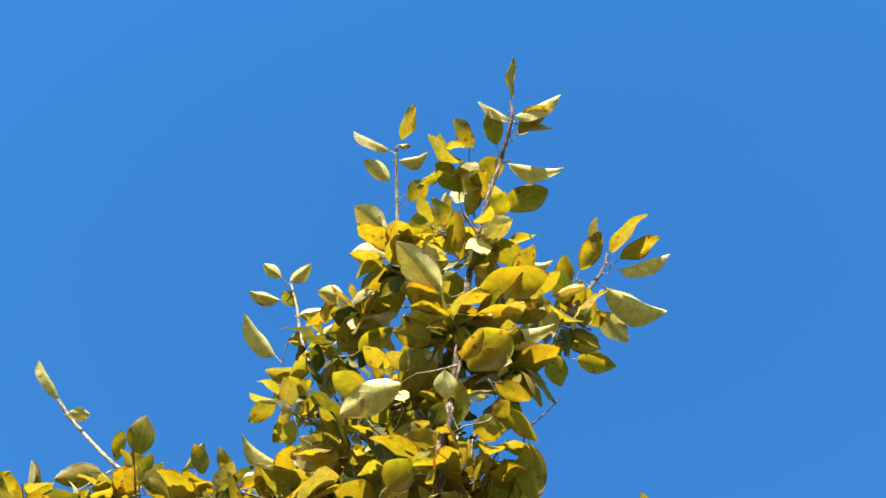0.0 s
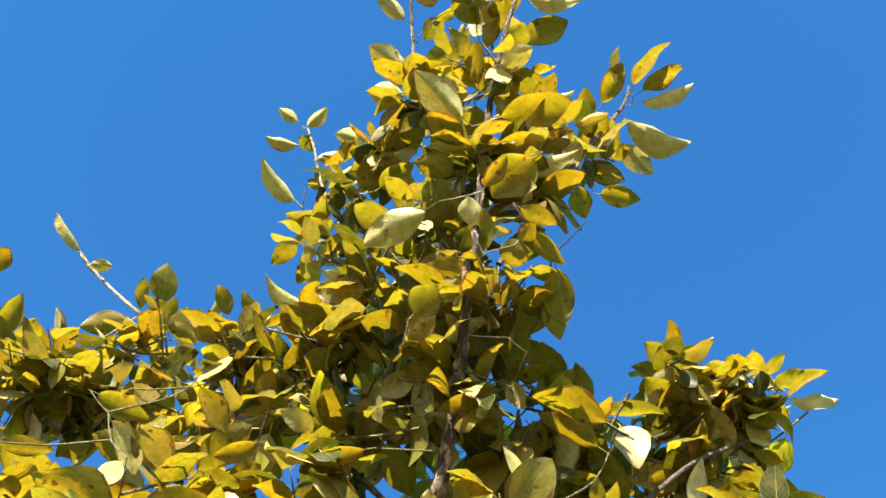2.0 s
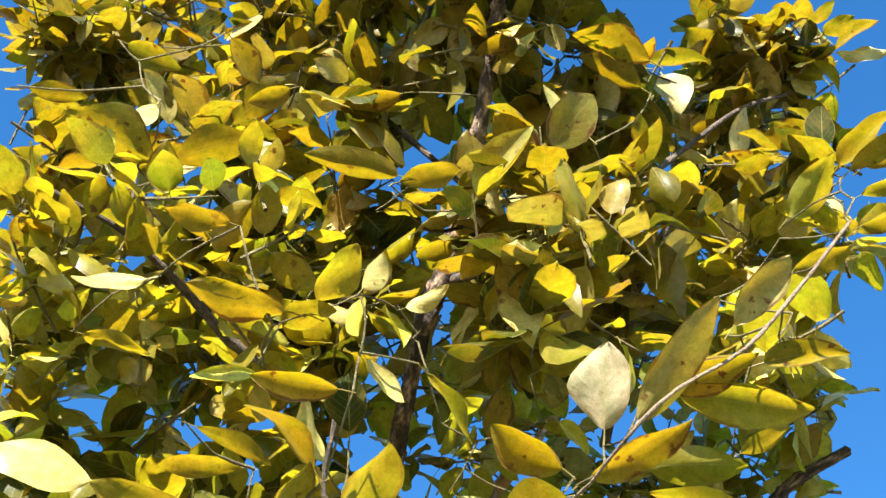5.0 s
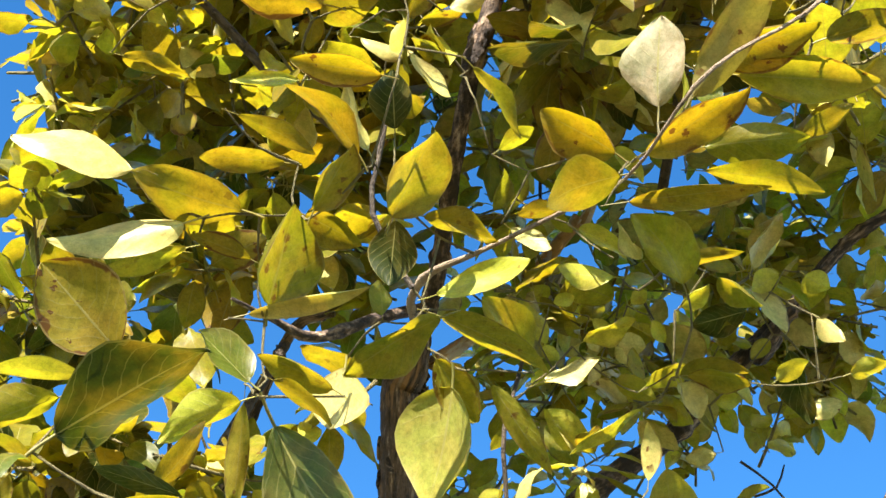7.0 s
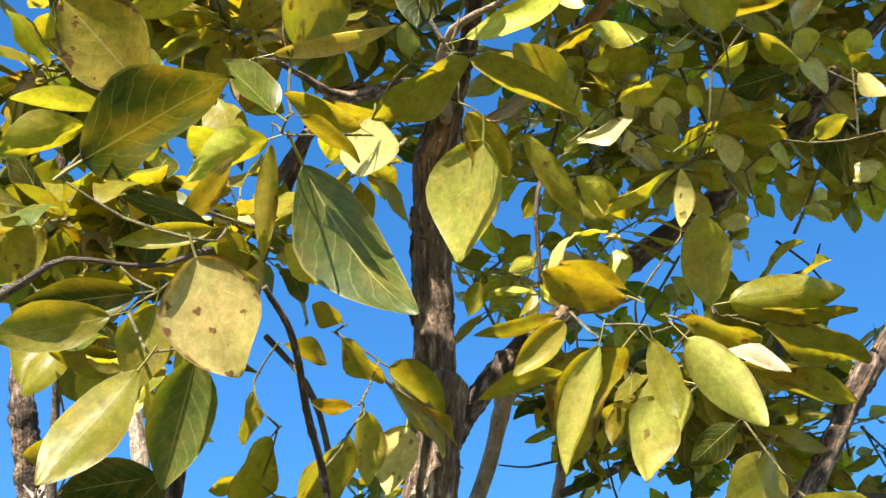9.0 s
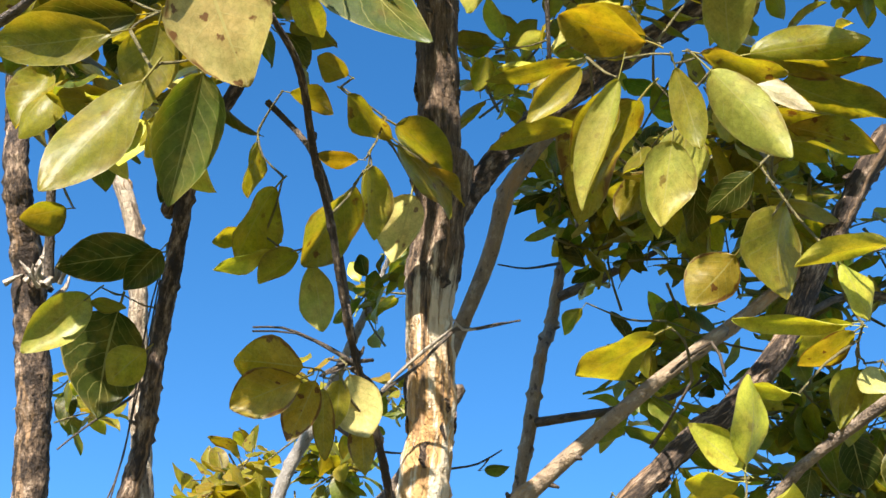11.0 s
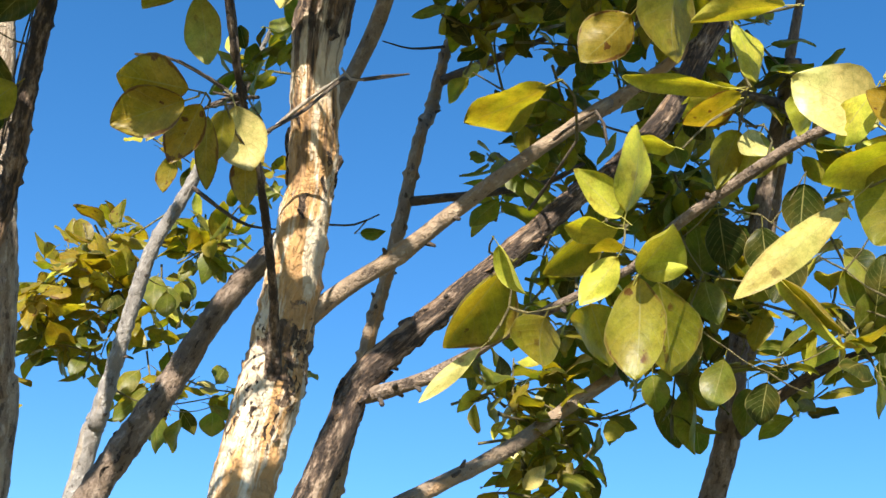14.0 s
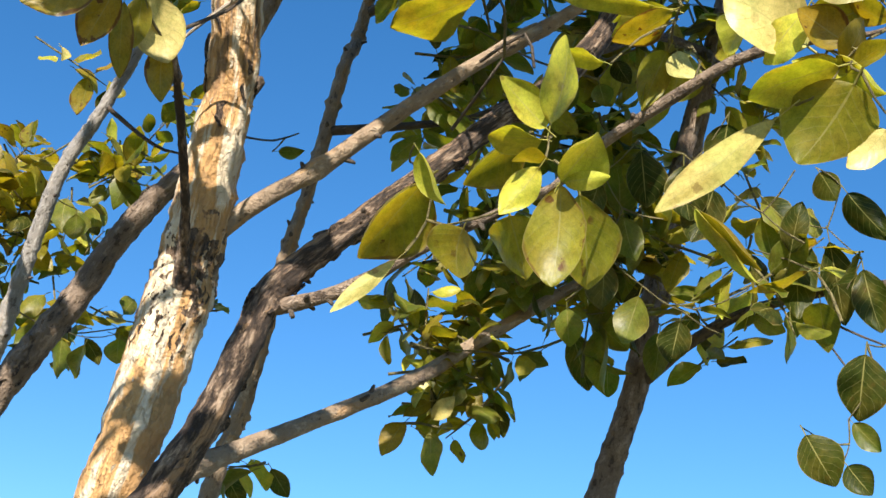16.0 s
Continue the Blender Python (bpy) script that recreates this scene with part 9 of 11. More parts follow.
limb("twig", near_twig, STALK, [(0.078, 0.862, 2.571, 0.0010), (0.086, 0.864, 2.574, 0.0008), (0.095, 0.866, 2.581, 0.0006)])
leaf(near_twig, "tan", (0.105, 0.853, 2.587), (0.169, 0.767, 2.629), (0.14, 0.52, 0.84), 0.031)
limb("twig", near_twig, STALK, [(0.095, 0.866, 2.581, 0.0010), (0.097, 0.886, 2.577, 0.0008), (0.094, 0.897, 2.578, 0.0006)])
leaf(near_twig, "yellow", (0.099, 0.894, 2.580), (0.131, 0.875, 2.593), (-0.25, 0.22, 0.94), 0.030)
limb("twig", near_twig, STALK, [(0.097, 0.886, 2.577, 0.0009), (0.098, 0.887, 2.574, 0.0007), (0.099, 0.889, 2.572, 0.0006)])
leaf(near_twig, "olive", (0.111, 0.888, 2.572), (0.186, 0.877, 2.566), (0.14, 0.63, 0.76), 0.032)
limb("twig", near_twig, STALK, [(0.099, 0.889, 2.572, 0.0010), (0.096, 0.889, 2.562, 0.0007), (0.097, 0.895, 2.556, 0.0006)])
leaf(near_twig, "olive", (0.110, 0.895, 2.552), (0.193, 0.895, 2.529), (0.27, 0.02, 0.96), 0.024)
limb("twig", arm_25, STALK, [(-0.274, 1.225, 2.274, 0.0011), (-0.290, 1.222, 2.285, 0.0008), (-0.301, 1.224, 2.295, 0.0007)])
leaf(arm_25, "olive", (-0.305, 1.223, 2.293), (-0.331, 1.219, 2.278), (-0.50, 0.14, 0.86), 0.021)
limb("twig", leader, STALK, [(-0.091, 1.027, 2.946, 0.0011), (-0.083, 1.031, 2.945, 0.0008), (-0.072, 1.044, 2.941, 0.0007)])
leaf(leader, "lime", (-0.058, 1.047, 2.939), (0.026, 1.060, 2.928), (0.12, 0.08, 0.99), 0.032)
limb("twig", arm_17, STALK, [(0.520, 1.793, 2.203, 0.0011), (0.506, 1.786, 2.198, 0.0008), (0.490, 1.775, 2.195, 0.0007)])
leaf(arm_17, "green", (0.489, 1.779, 2.184), (0.484, 1.802, 2.115), (0.33, 0.90, 0.28), 0.058)
limb("twig", arm_13, STALK, [(-0.486, 1.464, 2.302, 0.0011), (-0.475, 1.449, 2.300, 0.0008), (-0.462, 1.429, 2.308, 0.0007)])
leaf(arm_13, "olive", (-0.467, 1.429, 2.303), (-0.499, 1.429, 2.269), (-0.45, 0.79, 0.42), 0.042)
limb("twig", left_near, STALK, [(-0.340, 0.998, 2.332, 0.0011), (-0.325, 0.998, 2.318, 0.0008), (-0.304, 0.995, 2.304, 0.0007)])
leaf(left_near, "green", (-0.317, 0.993, 2.300), (-0.394, 0.976, 2.278), (-0.34, 0.72, 0.61), 0.031)
limb("twig", left_near, STALK, [(-0.304, 0.995, 2.304, 0.0009), (-0.303, 0.991, 2.299, 0.0007), (-0.295, 0.984, 2.293, 0.0006)])
# dull kind on this leaf and the next: shade put into colour
leaf(left_near, "dull", (-0.297, 0.988, 2.285), (-0.309, 1.014, 2.235), (-0.41, 0.76, 0.50), 0.039)
limb("twig", left_near, STALK, [(-0.295, 0.984, 2.293, 0.0011), (-0.306, 0.980, 2.280, 0.0008), (-0.310, 0.979, 2.272, 0.0007)])
leaf(left_near, "dull", (-0.320, 0.976, 2.267), (-0.382, 0.956, 2.231), (-0.52, 0.68, 0.52), 0.034)
limb("twig", left_trunk, STALK, [(-0.471, 1.427, 2.516, 0.0011), (-0.468, 1.402, 2.506, 0.0008), (-0.467, 1.387, 2.504, 0.0007)])
leaf(left_trunk, "green", (-0.469, 1.391, 2.499), (-0.477, 1.411, 2.465), (-0.38, 0.75, 0.54), 0.020)
limb("twig", arm_25, STALK, [(-0.290, 1.222, 2.285, 0.0011), (-0.279, 1.206, 2.301, 0.0008), (-0.271, 1.189, 2.318, 0.0007)])
leaf(arm_25, "olive", (-0.277, 1.193, 2.310), (-0.314, 1.215, 2.262), (-0.77, 0.09, 0.63), 0.053)
limb("twig", arm_25, STALK, [(-0.271, 1.189, 2.318, 0.0011), (-0.288, 1.182, 2.333, 0.0008), (-0.294, 1.176, 2.353, 0.0007)])
leaf(arm_25, "olive", (-0.295, 1.181, 2.347), (-0.301, 1.212, 2.314), (-0.94, 0.15, 0.30), 0.030)
limb("twig", fork_b, STALK, [(0.270, 1.156, 2.165, 0.0011), (0.264, 1.127, 2.162, 0.0008), (0.262, 1.117, 2.155, 0.0007)])
leaf(fork_b, "tan", (0.256, 1.119, 2.154), (0.219, 1.135, 2.143), (0.29, 0.89, 0.34), 0.023)
limb("twig", arm_14, STALK, [(-0.482, 1.456, 2.368, 0.0011), (-0.500, 1.461, 2.376, 0.0008), (-0.518, 1.454, 2.383, 0.0007)])
leaf(arm_14, "green", (-0.523, 1.462, 2.368), (-0.554, 1.511, 2.277), (-0.39, 0.75, 0.53), 0.088)
limb("twig", arm_9, STALK, [(-0.226, 1.228, 2.160, 0.0011), (-0.221, 1.213, 2.155, 0.0008), (-0.218, 1.190, 2.145, 0.0007)])
leaf(arm_9, "amber", (-0.221, 1.193, 2.138), (-0.237, 1.211, 2.099), (-0.27, 0.83, 0.50), 0.027)
limb("twig", arm_9, STALK, [(-0.218, 1.190, 2.145, 0.0009), (-0.220, 1.190, 2.145, 0.0007), (-0.222, 1.189, 2.145, 0.0005)])
leaf(arm_9, "amber", (-0.229, 1.186, 2.145), (-0.274, 1.166, 2.141), (-0.37, 0.75, 0.55), 0.037)
limb("twig", arm_9, STALK, [(-0.222, 1.189, 2.145, 0.0009), (-0.221, 1.185, 2.139, 0.0007), (-0.221, 1.181, 2.136, 0.0006)])
leaf(arm_9, "amber", (-0.229, 1.182, 2.133), (-0.276, 1.183, 2.112), (-0.22, 0.80, 0.56), 0.037)
limb("twig", fork_b, STALK, [(0.277, 1.156, 2.146, 0.0011), (0.261, 1.155, 2.134, 0.0009), (0.248, 1.149, 2.119, 0.0007)])
leaf(fork_b, "amber", (0.243, 1.149, 2.123), (0.212, 1.146, 2.143), (0.10, 0.96, 0.26), 0.029)
limb("twig", fork_b, STALK, [(0.248, 1.149, 2.119, 0.0009), (0.244, 1.154, 2.115, 0.0007), (0.240, 1.158, 2.111, 0.0005)])
leaf(fork_b, "yellow", (0.242, 1.155, 2.114), (0.254, 1.138, 2.133), (-0.54, 0.41, 0.74), 0.029)
limb("twig", fork_b, STALK, [(0.244, 1.154, 2.115, 0.0008), (0.245, 1.157, 2.111, 0.0006), (0.245, 1.158, 2.108, 0.0005)])
leaf(fork_b, "yellow", (0.248, 1.156, 2.110), (0.266, 1.140, 2.123), (-0.40, 0.27, 0.87), 0.027)
leaf(fork_b, "lime", (0.246, 1.158, 2.108), (0.212, 1.162, 2.115), (0.18, 0.93, 0.33), 0.015)
limb("twig", fork_b, STALK, [(0.244, 1.154, 2.115, 0.0008), (0.239, 1.153, 2.118, 0.0006), (0.233, 1.154, 2.121, 0.0005)])
leaf(fork_b, "lime", (0.238, 1.154, 2.117), (0.270, 1.158, 2.095), (0.59, -0.06, 0.81), 0.032)
limb("twig", fork_b, STALK, [(0.240, 1.158, 2.111, 0.0009), (0.242, 1.147, 2.107, 0.0007), (0.241, 1.138, 2.102, 0.0006)])
leaf(fork_b, "lime", (0.234, 1.142, 2.100), (0.186, 1.168, 2.091), (-0.09, 0.20, 0.98), 0.040)
limb("twig", fork_b, STALK, [(0.241, 1.138, 2.102, 0.0009), (0.241, 1.139, 2.098, 0.0007), (0.247, 1.139, 2.096, 0.0005)])
leaf(fork_b, "olive", (0.244, 1.144, 2.090), (0.229, 1.181, 2.050), (0.32, 0.76, 0.57), 0.062)
limb("twig", fork_b, STALK, [(0.233, 1.154, 2.121, 0.0010), (0.234, 1.163, 2.123, 0.0007), (0.234, 1.173, 2.128, 0.0006)])
leaf(fork_b, "pale", (0.226, 1.171, 2.134), (0.173, 1.159, 2.166), (-0.03, 0.94, 0.33), 0.052)
limb("twig", fork_b, STALK, [(0.233, 1.154, 2.121, 0.0010), (0.226, 1.148, 2.136, 0.0008), (0.222, 1.147, 2.150, 0.0006)])
leaf(fork_b, "lime", (0.218, 1.151, 2.146), (0.197, 1.176, 2.122), (0.71, 0.70, 0.08), 0.029)
limb("twig", fork_b, STALK, [(0.247, 1.139, 2.096, 0.0011), (0.256, 1.143, 2.080, 0.0008), (0.269, 1.150, 2.070, 0.0007)])
leaf(fork_b, "pale", (0.266, 1.153, 2.066), (0.249, 1.171, 2.045), (0.60, 0.78, 0.19), 0.025)
limb("twig", arm_9, STALK, [(-0.217, 1.236, 2.169, 0.0011), (-0.212, 1.250, 2.157, 0.0009), (-0.203, 1.265, 2.149, 0.0007)])
leaf(arm_9, "amber", (-0.203, 1.268, 2.143), (-0.203, 1.284, 2.108), (-0.22, 0.89, 0.41), 0.021)
limb("twig", fork_b, STALK, [(0.232, 1.226, 2.174, 0.0011), (0.212, 1.212, 2.178, 0.0009), (0.200, 1.195, 2.183, 0.0007)])
leaf(fork_b, "lime", (0.198, 1.198, 2.179), (0.186, 1.219, 2.155), (-0.62, 0.41, 0.67), 0.032)
limb("twig", arm_25, STALK, [(-0.294, 1.176, 2.353, 0.0011), (-0.286, 1.167, 2.362, 0.0009), (-0.269, 1.149, 2.372, 0.0007)])
leaf(arm_25, "yellow", (-0.264, 1.152, 2.372), (-0.230, 1.166, 2.369), (0.01, 0.13, 0.99), 0.025)
limb("twig", near_twig, STALK, [(0.253, 0.784, 2.684, 0.0011), (0.249, 0.800, 2.697, 0.0009), (0.234, 0.817, 2.714, 0.0007)])
leaf(near_twig, "yellow", (0.242, 0.814, 2.715), (0.287, 0.795, 2.721), (-0.04, 0.19, 0.98), 0.026)
limb("twig", left_near, STALK, [(-0.295, 0.984, 2.293, 0.0011), (-0.278, 0.977, 2.302, 0.0009), (-0.259, 0.974, 2.309, 0.0007)])
leaf(left_near, "yellow", (-0.254, 0.976, 2.309), (-0.227, 0.989, 2.304), (0.09, 0.12, 0.99), 0.014)
limb("twig", left_near, STALK, [(-0.259, 0.974, 2.309, 0.0010), (-0.267, 0.964, 2.316, 0.0008), (-0.279, 0.954, 2.318, 0.0006)])
leaf(left_near, "yellow", (-0.274, 0.952, 2.324), (-0.238, 0.939, 2.365), (-0.73, 0.10, 0.67), 0.023)
limb("twig", left_near, STALK, [(-0.267, 0.964, 2.316, 0.0010), (-0.255, 0.954, 2.310, 0.0008), (-0.239, 0.943, 2.307, 0.0006)])
leaf(left_near, "green", (-0.247, 0.938, 2.307), (-0.296, 0.905, 2.308), (-0.42, 0.64, 0.65), 0.015)
limb("twig", left_near, STALK, [(-0.239, 0.943, 2.307, 0.0010), (-0.235, 0.935, 2.300, 0.0007), (-0.230, 0.927, 2.296, 0.0006)])
leaf(left_near, "olive", (-0.239, 0.925, 2.293), (-0.298, 0.916, 2.277), (-0.30, 0.69, 0.66), 0.016)
limb("twig", left_near, STALK, [(-0.230, 0.927, 2.296, 0.0011), (-0.234, 0.925, 2.282, 0.0008), (-0.246, 0.911, 2.273, 0.0006)])
leaf(left_near, "tan", (-0.242, 0.919, 2.264), (-0.221, 0.966, 2.205), (-0.32, 0.79, 0.52), 0.062)
limb("twig", near_twig, STALK, [(0.203, 0.798, 2.626, 0.0011), (0.189, 0.821, 2.644, 0.0009), (0.181, 0.830, 2.656, 0.0007)])
leaf(near_twig, "tan", (0.187, 0.823, 2.660), (0.228, 0.776, 2.690), (0.10, 0.60, 0.80), 0.029)
limb("twig", near_twig, STALK, [(0.189, 0.821, 2.644, 0.0010), (0.192, 0.831, 2.642, 0.0008), (0.198, 0.849, 2.640, 0.0006)])
leaf(near_twig, "yellow", (0.208, 0.846, 2.640), (0.271, 0.830, 2.642), (-0.01, 0.09, 1.00), 0.032)
limb("twig", arm_18, STALK, [(0.423, 1.829, 2.255, 0.0011), (0.405, 1.836, 2.250, 0.0009), (0.379, 1.847, 2.245, 0.0007)])
leaf(arm_18, "fresh", (0.384, 1.846, 2.242), (0.420, 1.842, 2.225), (0.28, 0.88, 0.39), 0.024)
limb("twig", fork_b, STALK, [(0.158, 1.230, 2.201, 0.0011), (0.147, 1.222, 2.219, 0.0009), (0.140, 1.205, 2.243, 0.0007)])
leaf(fork_b, "lime", (0.144, 1.208, 2.238), (0.165, 1.226, 2.204), (-0.42, 0.88, 0.22), 0.027)
limb("twig", fork_b, STALK, [(0.140, 1.205, 2.243, 0.0011), (0.165, 1.195, 2.240, 0.0009), (0.183, 1.176, 2.233, 0.0007)])
leaf(fork_b, "lime", (0.173, 1.179, 2.234), (0.111, 1.195, 2.238), (0.09, 0.09, 0.99), 0.022)
limb("twig", arm_31, STALK, [(0.226, 1.776, 2.563, 0.0012), (0.212, 1.791, 2.558, 0.0009), (0.206, 1.818, 2.567, 0.0007)])
leaf(arm_31, "green", (0.209, 1.820, 2.563), (0.228, 1.834, 2.538), (0.15, 0.82, 0.55), 0.026)
limb("twig", arm_27, STALK, [(-0.369, 0.841, 2.914, 0.0012), (-0.345, 0.820, 2.913, 0.0009), (-0.328, 0.809, 2.918, 0.0007)])
leaf(arm_27, "yellow", (-0.340, 0.800, 2.919), (-0.414, 0.744, 2.928), (0.03, 0.12, 0.99), 0.051)
limb("twig", arm_27, STALK, [(-0.328, 0.809, 2.918, 0.0009), (-0.332, 0.806, 2.917, 0.0007), (-0.333, 0.805, 2.918, 0.0005)])
leaf(arm_27, "yellow", (-0.322, 0.804, 2.923), (-0.248, 0.797, 2.959), (-0.43, 0.13, 0.89), 0.041)
limb("twig", front_shoot, STALK, [(-0.224, 1.175, 2.268, 0.0012), (-0.215, 1.186, 2.294, 0.0009), (-0.208, 1.192, 2.323, 0.0007)])
leaf(front_shoot, "olive", (-0.215, 1.197, 2.314), (-0.257, 1.227, 2.259), (-0.79, 0.02, 0.61), 0.064)
limb("twig", front_shoot, STALK, [(-0.208, 1.192, 2.323, 0.0010), (-0.204, 1.200, 2.334, 0.0008), (-0.209, 1.205, 2.353, 0.0006)])
leaf(front_shoot, "olive", (-0.210, 1.212, 2.346), (-0.216, 1.253, 2.301), (-0.92, 0.24, 0.33), 0.039)
limb("twig", front_shoot, STALK, [(-0.209, 1.205, 2.353, 0.0009), (-0.211, 1.208, 2.350, 0.0007), (-0.213, 1.208, 2.349, 0.0005)])
leaf(front_shoot, "yellow", (-0.218, 1.208, 2.348), (-0.252, 1.202, 2.344), (-0.15, 0.14, 0.98), 0.021)
limb("twig", fork_b, STALK, [(0.240, 1.158, 2.111, 0.0012), (0.231, 1.157, 2.092, 0.0009), (0.214, 1.163, 2.083, 0.0007)])
leaf(fork_b, "pale", (0.203, 1.169, 2.075), (0.138, 1.213, 2.025), (0.38, 0.89, 0.27), 0.025)
limb("twig", near_twig, STALK, [(0.095, 0.866, 2.581, 0.0012), (0.105, 0.858, 2.598, 0.0009), (0.110, 0.845, 2.618, 0.0007)])
leaf(near_twig, "amber", (0.123, 0.842, 2.619), (0.201, 0.824, 2.626), (-0.07, 0.09, 0.99), 0.039)
limb("twig", near_twig, STALK, [(0.110, 0.845, 2.618, 0.0010), (0.119, 0.853, 2.614, 0.0008), (0.125, 0.856, 2.620, 0.0006)])
leaf(near_twig, "olive", (0.141, 0.858, 2.618), (0.242, 0.867, 2.605), (0.05, 0.59, 0.80), 0.036)
limb("twig", leader, STALK, [(0.000, 0.780, 3.167, 0.0012), (0.034, 0.786, 3.152, 0.0009), (0.056, 0.787, 3.138, 0.0007)])
leaf(leader, "golden", (0.045, 0.790, 3.136), (-0.027, 0.808, 3.124), (-0.14, 0.08, 0.99), 0.024)
limb("twig", front_shoot, STALK, [(-0.209, 1.205, 2.353, 0.0012), (-0.208, 1.219, 2.377, 0.0010), (-0.205, 1.226, 2.407, 0.0008)])
leaf(front_shoot, "olive", (-0.197, 1.232, 2.404), (-0.146, 1.266, 2.383), (0.30, 0.13, 0.94), 0.063)
limb("twig", front_shoot, STALK, [(-0.205, 1.226, 2.407, 0.0011), (-0.220, 1.213, 2.412, 0.0008), (-0.240, 1.201, 2.421, 0.0007)])
leaf(front_shoot, "olive", (-0.235, 1.206, 2.417), (-0.202, 1.238, 2.392), (0.44, 0.22, 0.87), 0.043)
limb("twig", front_shoot, STALK, [(-0.240, 1.201, 2.421, 0.0010), (-0.231, 1.192, 2.419, 0.0007), (-0.225, 1.184, 2.415, 0.0006)])
leaf(front_shoot, "yellow", (-0.229, 1.182, 2.416), (-0.254, 1.168, 2.422), (0.13, 0.15, 0.98), 0.032)
limb("twig", front_shoot, STALK, [(-0.205, 1.226, 2.407, 0.0011), (-0.212, 1.243, 2.409, 0.0009), (-0.214, 1.264, 2.419, 0.0007)])
leaf(front_shoot, "olive", (-0.204, 1.269, 2.412), (-0.146, 1.301, 2.368), (0.49, 0.25, 0.83), 0.057)
limb("twig", front_shoot, STALK, [(-0.212, 1.243, 2.409, 0.0012), (-0.191, 1.249, 2.392, 0.0009), (-0.174, 1.256, 2.382, 0.0007)])
leaf(front_shoot, "yellow", (-0.170, 1.260, 2.379), (-0.142, 1.287, 2.360), (0.48, 0.12, 0.87), 0.029)
limb("twig", near_twig, STALK, [(-0.073, 0.993, 2.588, 0.0012), (-0.098, 0.965, 2.579, 0.0010), (-0.117, 0.944, 2.585, 0.0008)])
leaf(near_twig, "yellow", (-0.108, 0.946, 2.584), (-0.048, 0.959, 2.572), (0.18, 0.05, 0.98), 0.034)
limb("twig", near_twig, STALK, [(-0.117, 0.944, 2.585, 0.0011), (-0.120, 0.933, 2.574, 0.0008), (-0.125, 0.920, 2.562, 0.0006)])
leaf(near_twig, "green", (-0.126, 0.926, 2.557), (-0.134, 0.963, 2.523), (-0.17, 0.64, 0.75), 0.037)
limb("twig", near_twig, STALK, [(-0.125, 0.920, 2.562, 0.0009), (-0.128, 0.921, 2.549, 0.0007), (-0.131, 0.919, 2.537, 0.0006)])
leaf(near_twig, "olive", (-0.125, 0.911, 2.543), (-0.087, 0.862, 2.582), (-0.64, 0.12, 0.76), 0.061)
limb("twig", arm_14, STALK, [(-0.518, 1.454, 2.383, 0.0012), (-0.513, 1.430, 2.368, 0.0010), (-0.518, 1.406, 2.361, 0.0008)])
leaf(arm_14, "sage", (-0.527, 1.406, 2.351), (-0.582, 1.402, 2.288), (-0.52, 0.75, 0.41), 0.045)
limb("twig", arm_14, STALK, [(-0.518, 1.406, 2.361, 0.0009), (-0.521, 1.402, 2.352, 0.0007), (-0.527, 1.399, 2.341, 0.0006)])
leaf(arm_14, "olive", (-0.522, 1.402, 2.341), (-0.493, 1.419, 2.338), (-0.03, 0.20, 0.98), 0.022)
limb("twig", fork_b, STALK, [(-0.017, 1.409, 2.068, 0.0012), (-0.018, 1.379, 2.055, 0.0010), (-0.017, 1.355, 2.047, 0.0008)])
leaf(fork_b, "pale", (-0.024, 1.357, 2.040), (-0.068, 1.373, 2.000), (0.09, 0.95, 0.29), 0.014)
limb("twig", fork_b, STALK, [(-0.017, 1.355, 2.047, 0.0012), (-0.004, 1.348, 2.071, 0.0009), (-0.003, 1.330, 2.102, 0.0007)])
leaf(fork_b, "olive", (-0.010, 1.334, 2.094), (-0.053, 1.361, 2.041), (-0.65, 0.30, 0.70), 0.068)
limb("twig", fork_b, STALK, [(-0.003, 1.330, 2.102, 0.0012), (-0.021, 1.309, 2.097, 0.0009), (-0.018, 1.278, 2.094, 0.0007)])
leaf(fork_b, "lime", (-0.014, 1.281, 2.089), (0.008, 1.298, 2.059), (0.67, 0.31, 0.67), 0.021)
limb("twig", near_twig, STALK, [(-0.098, 0.965, 2.579, 0.0012), (-0.104, 0.971, 2.543, 0.0010), (-0.110, 0.976, 2.518, 0.0008)])
leaf(near_twig, "lime", (-0.098, 0.974, 2.521), (-0.023, 0.959, 2.537), (0.11, 0.95, 0.30), 0.027)
limb("twig", near_twig, STALK, [(-0.110, 0.976, 2.518, 0.0009), (-0.108, 0.978, 2.516, 0.0007), (-0.109, 0.980, 2.512, 0.0006)])
leaf(near_twig, "olive", (-0.096, 0.986, 2.509), (-0.012, 1.026, 2.493), (0.13, 0.12, 0.98), 0.034)
limb("twig", near_twig, STALK, [(-0.109, 0.980, 2.512, 0.0010), (-0.096, 0.975, 2.505, 0.0007), (-0.082, 0.971, 2.500, 0.0006)])
leaf(near_twig, "olive", (-0.094, 0.973, 2.494), (-0.170, 0.983, 2.458), (-0.42, 0.09, 0.90), 0.043)
limb("twig", near_twig, STALK, [(-0.109, 0.980, 2.512, 0.0011), (-0.118, 0.977, 2.494, 0.0008), (-0.137, 0.968, 2.489, 0.0007)])
leaf(near_twig, "fresh", (-0.137, 0.965, 2.492), (-0.136, 0.946, 2.511), (-0.91, 0.26, 0.33), 0.027)
limb("twig", fork_b, STALK, [(-0.004, 1.348, 2.071, 0.0012), (0.010, 1.327, 2.058, 0.0010), (0.023, 1.299, 2.049, 0.0008)])
leaf(fork_b, "olive", (0.022, 1.301, 2.044), (0.014, 1.313, 2.013), (-0.79, 0.49, 0.38), 0.057)
